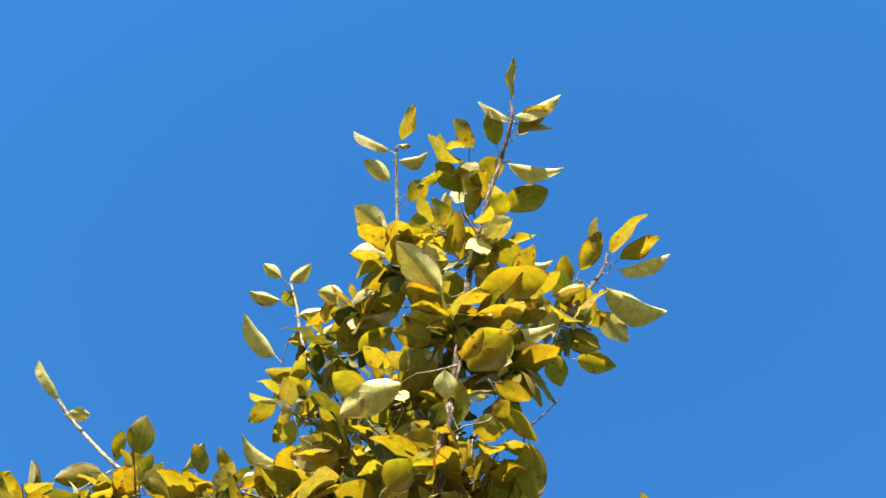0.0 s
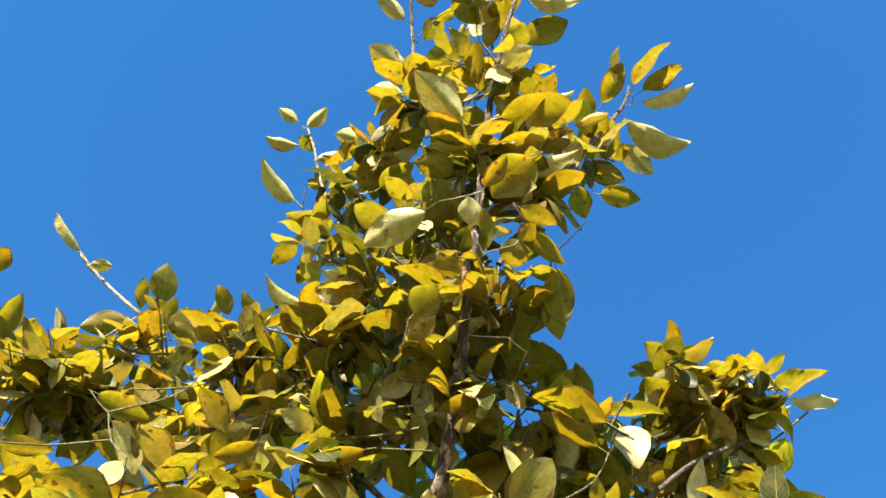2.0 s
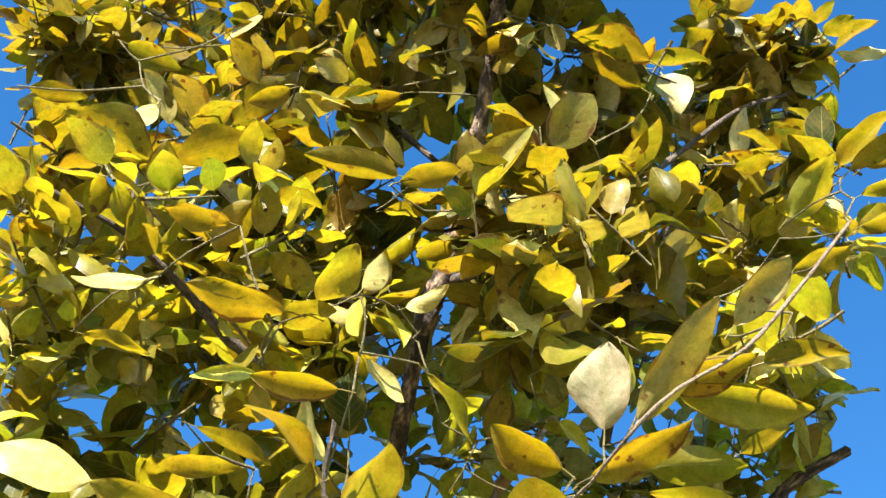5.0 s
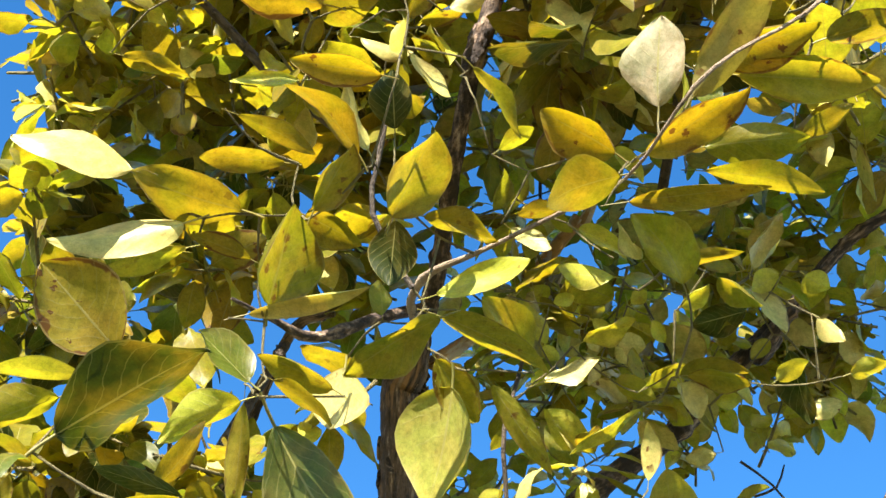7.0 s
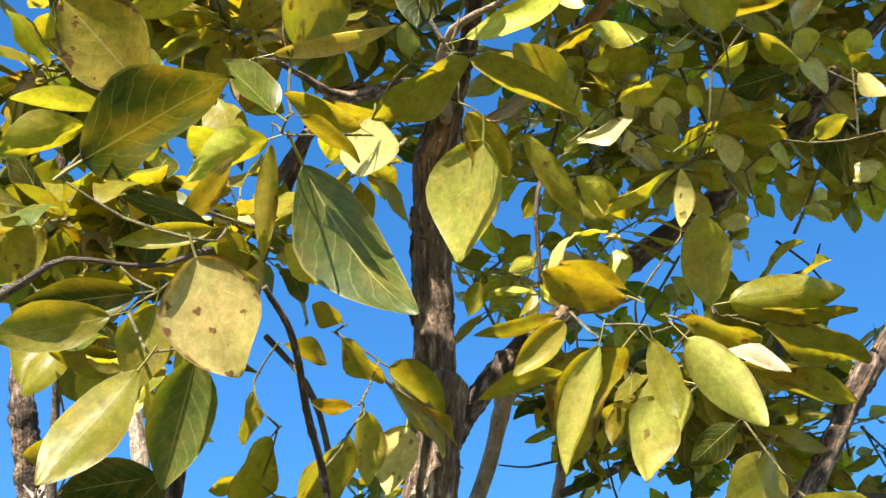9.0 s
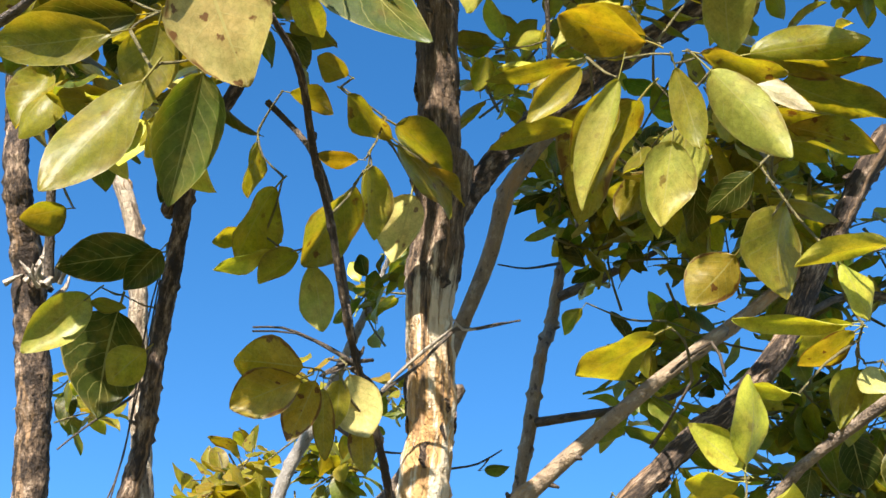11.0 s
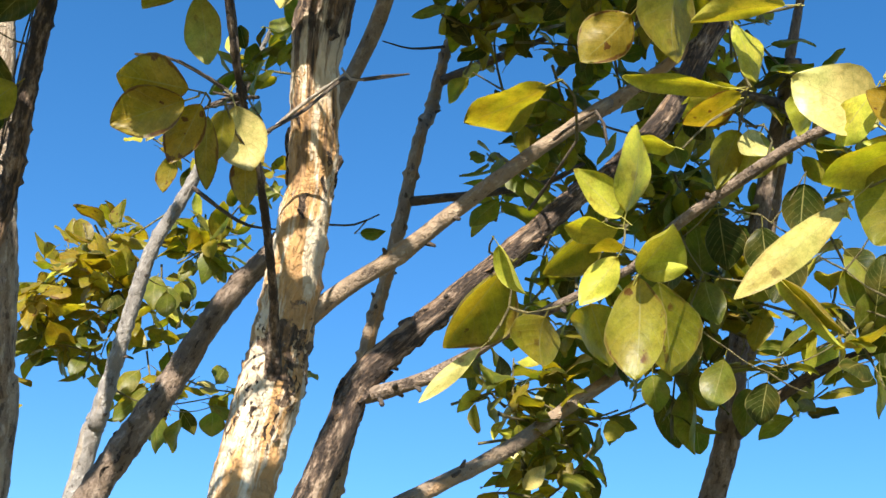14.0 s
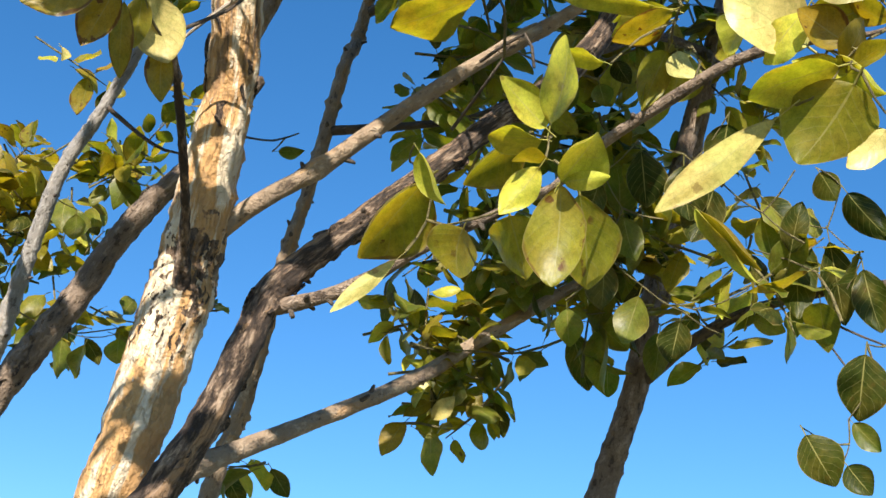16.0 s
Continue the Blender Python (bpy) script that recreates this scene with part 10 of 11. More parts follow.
limb("twig", fork_b, STALK, [(0.023, 1.299, 2.049, 0.0011), (0.039, 1.288, 2.050, 0.0008), (0.050, 1.274, 2.051, 0.0007)])
leaf(fork_b, "olive", (0.052, 1.277, 2.045), (0.066, 1.296, 2.007), (0.80, 0.36, 0.48), 0.076)
limb("twig", fork_b, STALK, [(0.050, 1.274, 2.051, 0.0011), (0.060, 1.251, 2.058, 0.0009), (0.069, 1.233, 2.066, 0.0007)])
leaf(fork_b, "lime", (0.066, 1.235, 2.061), (0.046, 1.252, 2.030), (0.19, 0.92, 0.35), 0.024)
leaf(fork_b, "yellow", (0.071, 1.232, 2.066), (0.048, 1.234, 2.069), (0.14, 0.14, 0.98), 0.017)
limb("twig", fork_b, STALK, [(0.069, 1.233, 2.066, 0.0010), (0.071, 1.238, 2.077, 0.0007), (0.072, 1.243, 2.088, 0.0006)])
leaf(fork_b, "lime", (0.067, 1.244, 2.088), (0.031, 1.250, 2.090), (0.08, 0.12, 0.99), 0.032)
limb("twig", fork_b, STALK, [(0.072, 1.243, 2.088, 0.0008), (0.073, 1.242, 2.089, 0.0007), (0.074, 1.243, 2.091, 0.0005)])
leaf(fork_b, "lime", (0.069, 1.240, 2.095), (0.034, 1.224, 2.121), (-0.27, 0.94, 0.23), 0.026)
limb("twig", fork_b, STALK, [(0.074, 1.243, 2.091, 0.0008), (0.072, 1.243, 2.090, 0.0006), (0.070, 1.244, 2.090, 0.0005)])
leaf(fork_b, "lime", (0.072, 1.239, 2.098), (0.085, 1.207, 2.146), (-0.74, 0.46, 0.50), 0.038)
limb("twig", fork_b, STALK, [(0.075, 1.232, 2.066, 0.0010), (0.084, 1.229, 2.058, 0.0008), (0.092, 1.235, 2.055, 0.0006)])
leaf(fork_b, "olive", (0.094, 1.239, 2.046), (0.108, 1.266, 1.992), (0.86, 0.35, 0.38), 0.074)
limb("twig", fork_b, STALK, [(0.070, 1.244, 2.090, 0.0010), (0.061, 1.253, 2.097, 0.0008), (0.061, 1.268, 2.108, 0.0006)])
leaf(fork_b, "olive", (0.055, 1.271, 2.103), (0.018, 1.290, 2.073), (-0.52, 0.26, 0.81), 0.040)
limb("twig", fork_b, STALK, [(0.084, 1.229, 2.058, 0.0011), (0.079, 1.209, 2.039, 0.0009), (0.073, 1.197, 2.025, 0.0007)])
leaf(fork_b, "lime", (0.076, 1.194, 2.029), (0.096, 1.177, 2.056), (-0.60, 0.37, 0.71), 0.052)
leaf(fork_b, "olive", (0.076, 1.195, 2.027), (0.082, 1.216, 1.967), (0.11, 0.93, 0.34), 0.038)
limb("twig", fork_b, STALK, [(0.073, 1.197, 2.025, 0.0008), (0.073, 1.196, 2.026, 0.0006), (0.073, 1.195, 2.028, 0.0005)])
leaf(fork_b, "lime", (0.078, 1.194, 2.029), (0.105, 1.185, 2.033), (0.25, 0.91, 0.32), 0.013)
limb("twig", near_twig, STALK, [(0.285, 0.773, 2.723, 0.0013), (0.288, 0.784, 2.746, 0.0010), (0.302, 0.788, 2.777, 0.0008)])
leaf(near_twig, "yellow", (0.308, 0.785, 2.778), (0.347, 0.768, 2.780), (-0.01, 0.12, 0.99), 0.018)
limb("twig", near_twig, STALK, [(0.302, 0.788, 2.777, 0.0011), (0.295, 0.791, 2.794, 0.0008), (0.299, 0.790, 2.814, 0.0007)])
leaf(near_twig, "yellow", (0.307, 0.785, 2.816), (0.356, 0.752, 2.825), (-0.09, 0.14, 0.99), 0.021)
limb("twig", near_twig, STALK, [(0.299, 0.790, 2.814, 0.0009), (0.296, 0.789, 2.815, 0.0007), (0.292, 0.788, 2.817, 0.0005)])
leaf(near_twig, "yellow", (0.298, 0.781, 2.820), (0.337, 0.738, 2.843), (-0.35, 0.17, 0.92), 0.031)
limb("twig", near_twig, STALK, [(0.295, 0.791, 2.794, 0.0012), (0.273, 0.802, 2.794, 0.0009), (0.249, 0.829, 2.799, 0.0007)])
leaf(near_twig, "olive", (0.255, 0.821, 2.802), (0.296, 0.772, 2.821), (0.24, 0.51, 0.82), 0.031)
limb("twig", near_twig, STALK, [(-0.125, 0.920, 2.562, 0.0013), (-0.127, 0.896, 2.559, 0.0010), (-0.134, 0.866, 2.557, 0.0008)])
leaf(near_twig, "pale", (-0.137, 0.860, 2.562), (-0.156, 0.819, 2.592), (-0.80, 0.55, 0.23), 0.032)
limb("twig", near_twig, STALK, [(-0.134, 0.866, 2.557, 0.0010), (-0.133, 0.864, 2.546, 0.0007), (-0.135, 0.859, 2.539, 0.0006)])
leaf(near_twig, "yellow", (-0.140, 0.850, 2.543), (-0.174, 0.793, 2.570), (0.55, 0.07, 0.83), 0.037)
limb("twig", near_twig, STALK, [(-0.135, 0.859, 2.539, 0.0012), (-0.159, 0.875, 2.523, 0.0009), (-0.180, 0.879, 2.507, 0.0007)])
leaf(near_twig, "yellow", (-0.174, 0.874, 2.512), (-0.142, 0.841, 2.544), (-0.64, 0.09, 0.76), 0.035)
limb("twig", near_twig, STALK, [(-0.180, 0.879, 2.507, 0.0010), (-0.185, 0.884, 2.517, 0.0008), (-0.193, 0.888, 2.529, 0.0006)])
leaf(near_twig, "yellow", (-0.187, 0.892, 2.529), (-0.148, 0.919, 2.523), (0.01, 0.17, 0.99), 0.031)
limb("twig", near_twig, STALK, [(-0.193, 0.888, 2.529, 0.0011), (-0.200, 0.883, 2.519, 0.0009), (-0.214, 0.873, 2.509, 0.0007)])
leaf(near_twig, "yellow", (-0.226, 0.867, 2.509), (-0.303, 0.832, 2.509), (-0.07, 0.15, 0.99), 0.048)
limb("twig", near_twig, STALK, [(-0.214, 0.873, 2.509, 0.0011), (-0.218, 0.894, 2.495, 0.0008), (-0.218, 0.907, 2.493, 0.0006)])
leaf(near_twig, "yellow", (-0.225, 0.902, 2.494), (-0.263, 0.873, 2.496), (-0.07, 0.18, 0.98), 0.019)
limb("twig", near_twig, STALK, [(-0.218, 0.907, 2.493, 0.0010), (-0.219, 0.916, 2.471, 0.0008), (-0.215, 0.931, 2.457, 0.0006)])
leaf(near_twig, "olive", (-0.212, 0.923, 2.466), (-0.189, 0.874, 2.520), (-0.90, 0.05, 0.42), 0.081)
limb("twig", near_twig, STALK, [(-0.215, 0.931, 2.457, 0.0009), (-0.229, 0.926, 2.456, 0.0007), (-0.240, 0.923, 2.455, 0.0005)])
leaf(near_twig, "pale", (-0.226, 0.924, 2.459), (-0.139, 0.928, 2.484), (-0.28, 0.16, 0.95), 0.017)
limb("twig", near_twig, STALK, [(-0.193, 0.888, 2.529, 0.0011), (-0.199, 0.888, 2.548, 0.0009), (-0.195, 0.876, 2.572, 0.0007)])
leaf(near_twig, "yellow", (-0.205, 0.873, 2.571), (-0.266, 0.854, 2.562), (-0.18, 0.11, 0.98), 0.024)
limb("twig", near_twig, STALK, [(-0.214, 0.873, 2.509, 0.0012), (-0.235, 0.868, 2.507, 0.0009), (-0.255, 0.871, 2.507, 0.0007)])
leaf(near_twig, "pale", (-0.269, 0.870, 2.502), (-0.359, 0.864, 2.469), (-0.13, 0.97, 0.20), 0.040)
limb("twig", near_twig, STALK, [(-0.255, 0.871, 2.507, 0.0010), (-0.262, 0.884, 2.507, 0.0008), (-0.265, 0.896, 2.509, 0.0006)])
leaf(near_twig, "lime", (-0.275, 0.896, 2.505), (-0.341, 0.894, 2.483), (-0.32, 0.10, 0.94), 0.019)
limb("twig", near_twig, STALK, [(-0.127, 0.896, 2.559, 0.0012), (-0.124, 0.894, 2.580, 0.0009), (-0.125, 0.886, 2.609, 0.0008)])
leaf(near_twig, "green", (-0.124, 0.880, 2.614), (-0.123, 0.843, 2.643), (-0.17, 0.60, 0.79), 0.034)
limb("twig", near_twig, STALK, [(-0.215, 0.931, 2.457, 0.0012), (-0.214, 0.938, 2.430, 0.0010), (-0.206, 0.930, 2.402, 0.0008)])
leaf(near_twig, "yellow", (-0.200, 0.934, 2.401), (-0.160, 0.963, 2.390), (0.18, 0.10, 0.98), 0.021)
limb("twig", near_twig, STALK, [(-0.206, 0.930, 2.402, 0.0010), (-0.212, 0.938, 2.401, 0.0008), (-0.217, 0.947, 2.401, 0.0006)])
leaf(near_twig, "lime", (-0.226, 0.948, 2.396), (-0.283, 0.948, 2.369), (-0.43, 0.15, 0.89), 0.027)
limb("twig", near_twig, STALK, [(-0.217, 0.947, 2.401, 0.0010), (-0.222, 0.949, 2.410, 0.0007), (-0.229, 0.954, 2.418, 0.0006)])
leaf(near_twig, "olive", (-0.230, 0.964, 2.408), (-0.241, 1.023, 2.348), (-0.30, 0.66, 0.69), 0.017)
limb("twig", near_twig, STALK, [(-0.217, 0.947, 2.401, 0.0010), (-0.213, 0.950, 2.401, 0.0008), (-0.215, 0.955, 2.403, 0.0006)])
leaf(near_twig, "broad", (-0.206, 0.970, 2.391), (-0.153, 1.060, 2.316), (-0.68, 0.66, 0.32), 0.071)
limb("twig", near_twig, STALK, [(-0.206, 0.930, 2.402, 0.0012), (-0.197, 0.913, 2.382, 0.0009), (-0.197, 0.900, 2.362, 0.0007)])
leaf(near_twig, "fresh", (-0.202, 0.896, 2.365), (-0.233, 0.868, 2.387), (-0.72, 0.67, -0.16), 0.047)
limb("twig", near_twig, STALK, [(-0.213, 0.950, 2.401, 0.0012), (-0.180, 0.959, 2.407, 0.0009), (-0.157, 0.967, 2.413, 0.0007)])
leaf(near_twig, "olive", (-0.165, 0.961, 2.415), (-0.212, 0.927, 2.426), (0.09, 0.19, 0.98), 0.023)
limb("twig", near_twig, STALK, [(-0.255, 0.871, 2.507, 0.0013), (-0.281, 0.862, 2.516, 0.0010), (-0.292, 0.844, 2.525, 0.0008)])
leaf(near_twig, "pale", (-0.304, 0.836, 2.526), (-0.373, 0.784, 2.528), (-0.59, 0.80, -0.11), 0.046)
limb("twig", left_near, STALK, [(-0.310, 0.979, 2.272, 0.0013), (-0.289, 0.979, 2.239, 0.0010), (-0.276, 0.965, 2.228, 0.0008)])
leaf(left_near, "olive", (-0.284, 0.966, 2.215), (-0.333, 0.975, 2.139), (-0.18, 0.96, 0.22), 0.044)
limb("twig", left_near, STALK, [(-0.276, 0.965, 2.228, 0.0010), (-0.261, 0.967, 2.231, 0.0008), (-0.249, 0.967, 2.238, 0.0006)])
leaf(left_near, "broad", (-0.252, 0.974, 2.227), (-0.275, 1.017, 2.160), (-0.35, 0.73, 0.59), 0.041)
limb("twig", near_twig, STALK, [(-0.134, 0.866, 2.557, 0.0013), (-0.128, 0.855, 2.571, 0.0010), (-0.112, 0.822, 2.599, 0.0008)])
leaf(near_twig, "amber", (-0.123, 0.818, 2.597), (-0.186, 0.792, 2.590), (-0.18, 0.17, 0.97), 0.026)
limb("twig", near_twig, STALK, [(-0.112, 0.822, 2.599, 0.0012), (-0.111, 0.819, 2.625, 0.0009), (-0.112, 0.830, 2.653, 0.0007)])
leaf(near_twig, "pale", (-0.108, 0.835, 2.650), (-0.084, 0.871, 2.635), (-0.80, 0.58, 0.15), 0.024)
limb("twig", near_twig, STALK, [(-0.112, 0.830, 2.653, 0.0012), (-0.108, 0.814, 2.676, 0.0009), (-0.114, 0.803, 2.695, 0.0007)])
leaf(near_twig, "pale", (-0.111, 0.799, 2.697), (-0.091, 0.775, 2.713), (0.60, 0.73, 0.34), 0.031)
limb("twig", near_twig, STALK, [(-0.114, 0.803, 2.695, 0.0011), (-0.133, 0.804, 2.683, 0.0008), (-0.150, 0.796, 2.668, 0.0007)])
leaf(near_twig, "olive", (-0.144, 0.790, 2.672), (-0.106, 0.756, 2.697), (-0.42, 0.17, 0.89), 0.037)
limb("twig", near_twig, STALK, [(-0.150, 0.796, 2.668, 0.0009), (-0.153, 0.797, 2.666, 0.0007), (-0.156, 0.798, 2.664, 0.0006)])
leaf(near_twig, "amber", (-0.169, 0.793, 2.664), (-0.249, 0.767, 2.667), (-0.03, 0.18, 0.98), 0.037)
limb("twig", near_twig, STALK, [(-0.156, 0.798, 2.664, 0.0009), (-0.168, 0.798, 2.659, 0.0007), (-0.180, 0.801, 2.657, 0.0006)])
leaf(near_twig, "yellow", (-0.174, 0.800, 2.659), (-0.131, 0.795, 2.673), (-0.29, 0.14, 0.95), 0.030)
limb("twig", near_twig, STALK, [(-0.114, 0.803, 2.695, 0.0012), (-0.097, 0.817, 2.703, 0.0009), (-0.086, 0.837, 2.714, 0.0007)])
leaf(near_twig, "pale", (-0.080, 0.835, 2.715), (-0.041, 0.825, 2.725), (0.15, 0.93, 0.34), 0.016)
limb("twig", near_twig, STALK, [(-0.112, 0.830, 2.653, 0.0012), (-0.084, 0.839, 2.654, 0.0009), (-0.065, 0.844, 2.652, 0.0008)])
leaf(near_twig, "olive", (-0.059, 0.851, 2.647), (-0.021, 0.895, 2.615), (0.64, 0.02, 0.77), 0.030)
limb("twig", near_twig, STALK, [(-0.195, 0.876, 2.572, 0.0013), (-0.221, 0.852, 2.566, 0.0010), (-0.236, 0.815, 2.564, 0.0008)])
leaf(near_twig, "yellow", (-0.228, 0.821, 2.564), (-0.176, 0.857, 2.564), (-0.07, 0.12, 0.99), 0.018)
limb("twig", arm_22, STALK, [(-0.133, 1.037, 2.599, 0.0013), (-0.122, 1.056, 2.589, 0.0010), (-0.122, 1.075, 2.562, 0.0008)])
leaf(arm_22, "olive", (-0.116, 1.082, 2.556), (-0.084, 1.128, 2.523), (-0.15, 0.66, 0.74), 0.037)
limb("twig", arm_22, STALK, [(-0.122, 1.075, 2.562, 0.0011), (-0.107, 1.074, 2.550, 0.0008), (-0.099, 1.082, 2.545, 0.0007)])
leaf(arm_22, "sage", (-0.102, 1.094, 2.534), (-0.125, 1.169, 2.466), (0.72, 0.57, 0.39), 0.108)
limb("twig", arm_22, STALK, [(-0.099, 1.082, 2.545, 0.0012), (-0.088, 1.071, 2.531, 0.0010), (-0.071, 1.050, 2.511, 0.0008)])
leaf(arm_22, "olive", (-0.064, 1.060, 2.503), (-0.021, 1.123, 2.457), (-0.13, 0.64, 0.76), 0.022)
limb("twig", arm_22, STALK, [(-0.071, 1.050, 2.511, 0.0011), (-0.051, 1.055, 2.512, 0.0008), (-0.030, 1.060, 2.514, 0.0007)])
leaf(arm_22, "olive", (-0.034, 1.054, 2.521), (-0.062, 1.014, 2.563), (0.71, 0.22, 0.67), 0.060)
limb("twig", arm_24, STALK, [(0.110, 0.678, 3.248, 0.0013), (0.110, 0.702, 3.250, 0.0010), (0.106, 0.731, 3.273, 0.0008)])
leaf(arm_24, "sage", (0.108, 0.739, 3.270), (0.119, 0.792, 3.252), (0.02, 0.32, 0.95), 0.031)
limb("twig", arm_24, STALK, [(0.106, 0.731, 3.273, 0.0013), (0.091, 0.771, 3.255, 0.0010), (0.069, 0.793, 3.248, 0.0008)])
leaf(arm_24, "golden", (0.072, 0.783, 3.251), (0.090, 0.726, 3.271), (-0.36, 0.21, 0.91), 0.052)
leaf(arm_24, "golden", (0.065, 0.789, 3.248), (0.121, 0.817, 3.239), (0.08, 0.17, 0.98), 0.032)
limb("twig", arm_27, STALK, [(-0.378, 0.839, 2.975, 0.0013), (-0.356, 0.816, 2.986, 0.0010), (-0.349, 0.784, 3.011, 0.0008)])
leaf(arm_27, "pale", (-0.354, 0.787, 3.008), (-0.383, 0.802, 2.989), (0.30, 0.91, 0.28), 0.043)
limb("twig", arm_17, STALK, [(0.471, 1.831, 2.246, 0.0013), (0.483, 1.802, 2.276, 0.0010), (0.493, 1.782, 2.302, 0.0008)])
leaf(arm_17, "green", (0.495, 1.785, 2.291), (0.512, 1.802, 2.220), (0.36, 0.88, 0.30), 0.045)
limb("twig", arm_17, STALK, [(0.493, 1.782, 2.302, 0.0011), (0.473, 1.778, 2.316, 0.0008), (0.453, 1.778, 2.335, 0.0007)])
leaf(arm_17, "green", (0.457, 1.784, 2.321), (0.484, 1.820, 2.234), (0.31, 0.84, 0.45), 0.041)
limb("twig", arm_17, STALK, [(0.453, 1.778, 2.335, 0.0010), (0.435, 1.783, 2.339, 0.0008), (0.420, 1.785, 2.342, 0.0006)])
leaf(arm_17, "green", (0.422, 1.792, 2.328), (0.433, 1.835, 2.245), (0.28, 0.84, 0.46), 0.052)
limb("twig", arm_17, STALK, [(0.453, 1.778, 2.335, 0.0011), (0.458, 1.762, 2.357, 0.0009), (0.462, 1.752, 2.378, 0.0007)])
leaf(arm_17, "green", (0.469, 1.752, 2.369), (0.515, 1.759, 2.313), (0.38, 0.83, 0.40), 0.038)
limb("twig", arm_17, STALK, [(0.462, 1.752, 2.378, 0.0010), (0.447, 1.748, 2.389, 0.0008), (0.433, 1.750, 2.397, 0.0006)])
leaf(arm_17, "green", (0.437, 1.751, 2.392), (0.461, 1.758, 2.364), (0.31, 0.82, 0.48), 0.034)
limb("twig", arm_17, STALK, [(0.420, 1.785, 2.342, 0.0012), (0.397, 1.789, 2.354, 0.0009), (0.375, 1.783, 2.374, 0.0007)])
leaf(arm_17, "green", (0.380, 1.783, 2.369), (0.413, 1.785, 2.336), (0.35, 0.85, 0.39), 0.034)
limb("twig", fork_b, STALK, [(0.156, 1.245, 2.198, 0.0013), (0.130, 1.235, 2.173, 0.0010), (0.111, 1.237, 2.151, 0.0008)])
leaf(fork_b, "lime", (0.106, 1.238, 2.152), (0.076, 1.241, 2.160), (0.27, 0.05, 0.96), 0.021)
limb("twig", near_twig, STALK, [(-0.180, 0.801, 2.657, 0.0013), (-0.194, 0.826, 2.658, 0.0010), (-0.198, 0.865, 2.671, 0.0008)])
leaf(near_twig, "lime", (-0.207, 0.863, 2.669), (-0.259, 0.850, 2.653), (-0.30, 0.93, 0.21), 0.017)
limb("twig", near_twig, STALK, [(0.198, 0.849, 2.640, 0.0013), (0.185, 0.877, 2.618, 0.0010), (0.181, 0.907, 2.598, 0.0008)])
leaf(near_twig, "yellow", (0.187, 0.904, 2.599), (0.228, 0.889, 2.607), (-0.11, 0.19, 0.98), 0.019)
limb("twig", near_twig, STALK, [(-0.137, 0.968, 2.489, 0.0013), (-0.155, 0.990, 2.499, 0.0010), (-0.176, 1.022, 2.505, 0.0008)])
leaf(near_twig, "pale", (-0.178, 1.026, 2.498), (-0.191, 1.054, 2.458), (0.52, 0.77, 0.36), 0.071)
limb("twig", arm_28, STALK, [(-0.056, 0.922, 2.953, 0.0013), (-0.044, 0.888, 2.929, 0.0010), (-0.032, 0.873, 2.917, 0.0008)])
leaf(arm_28, "sage", (-0.023, 0.865, 2.924), (0.035, 0.815, 2.969), (0.49, 0.83, 0.28), 0.043)
limb("twig", low_branch, STALK, [(0.218, 1.858, 2.297, 0.0014), (0.253, 1.865, 2.332, 0.0011), (0.262, 1.875, 2.359, 0.0008)])
leaf(low_branch, "green", (0.268, 1.879, 2.351), (0.305, 1.901, 2.304), (0.13, 0.85, 0.51), 0.035)
limb("twig", low_branch, STALK, [(0.253, 1.865, 2.332, 0.0013), (0.278, 1.889, 2.305, 0.0010), (0.286, 1.905, 2.293, 0.0008)])
leaf(low_branch, "fresh", (0.295, 1.902, 2.292), (0.350, 1.884, 2.287), (0.32, 0.85, 0.41), 0.020)
limb("twig", low_branch, STALK, [(0.286, 1.905, 2.293, 0.0012), (0.280, 1.918, 2.268, 0.0009), (0.292, 1.921, 2.254, 0.0007)])
leaf(low_branch, "fresh", (0.292, 1.924, 2.245), (0.294, 1.942, 2.189), (0.19, 0.93, 0.31), 0.035)
limb("twig", low_branch, STALK, [(0.280, 1.918, 2.268, 0.0014), (0.257, 1.935, 2.277, 0.0011), (0.222, 1.969, 2.297, 0.0009)])
leaf(low_branch, "green", (0.225, 1.972, 2.289), (0.245, 1.991, 2.241), (0.14, 0.90, 0.41), 0.041)
limb("twig", low_branch, STALK, [(0.222, 1.969, 2.297, 0.0012), (0.204, 1.969, 2.282, 0.0009), (0.189, 1.986, 2.272, 0.0007)])
leaf(low_branch, "green", (0.193, 1.989, 2.261), (0.221, 2.010, 2.192), (0.14, 0.93, 0.33), 0.041)
limb("twig", low_branch, STALK, [(0.189, 1.986, 2.272, 0.0013), (0.216, 2.006, 2.243, 0.0010), (0.241, 1.995, 2.229, 0.0008)])
leaf(low_branch, "fresh", (0.241, 1.997, 2.223), (0.245, 2.011, 2.187), (0.15, 0.92, 0.37), 0.033)
limb("twig", left_near, STALK, [(-0.246, 0.911, 2.273, 0.0014), (-0.285, 0.897, 2.280, 0.0011), (-0.320, 0.870, 2.292, 0.0009)])
# dark green kind also holds the shade lying on this large leaf
leaf(left_near, "green", (-0.307, 0.869, 2.303), (-0.225, 0.869, 2.368), (-0.62, 0.05, 0.78), 0.077)
limb("twig", left_near, STALK, [(-0.320, 0.870, 2.292, 0.0011), (-0.309, 0.870, 2.314, 0.0008), (-0.301, 0.863, 2.331, 0.0007)])
leaf(left_near, "olive", (-0.309, 0.861, 2.327), (-0.357, 0.854, 2.298), (-0.52, 0.16, 0.84), 0.026)
limb("twig", left_near, STALK, [(-0.301, 0.863, 2.331, 0.0010), (-0.303, 0.870, 2.344, 0.0008), (-0.299, 0.882, 2.362, 0.0006)])
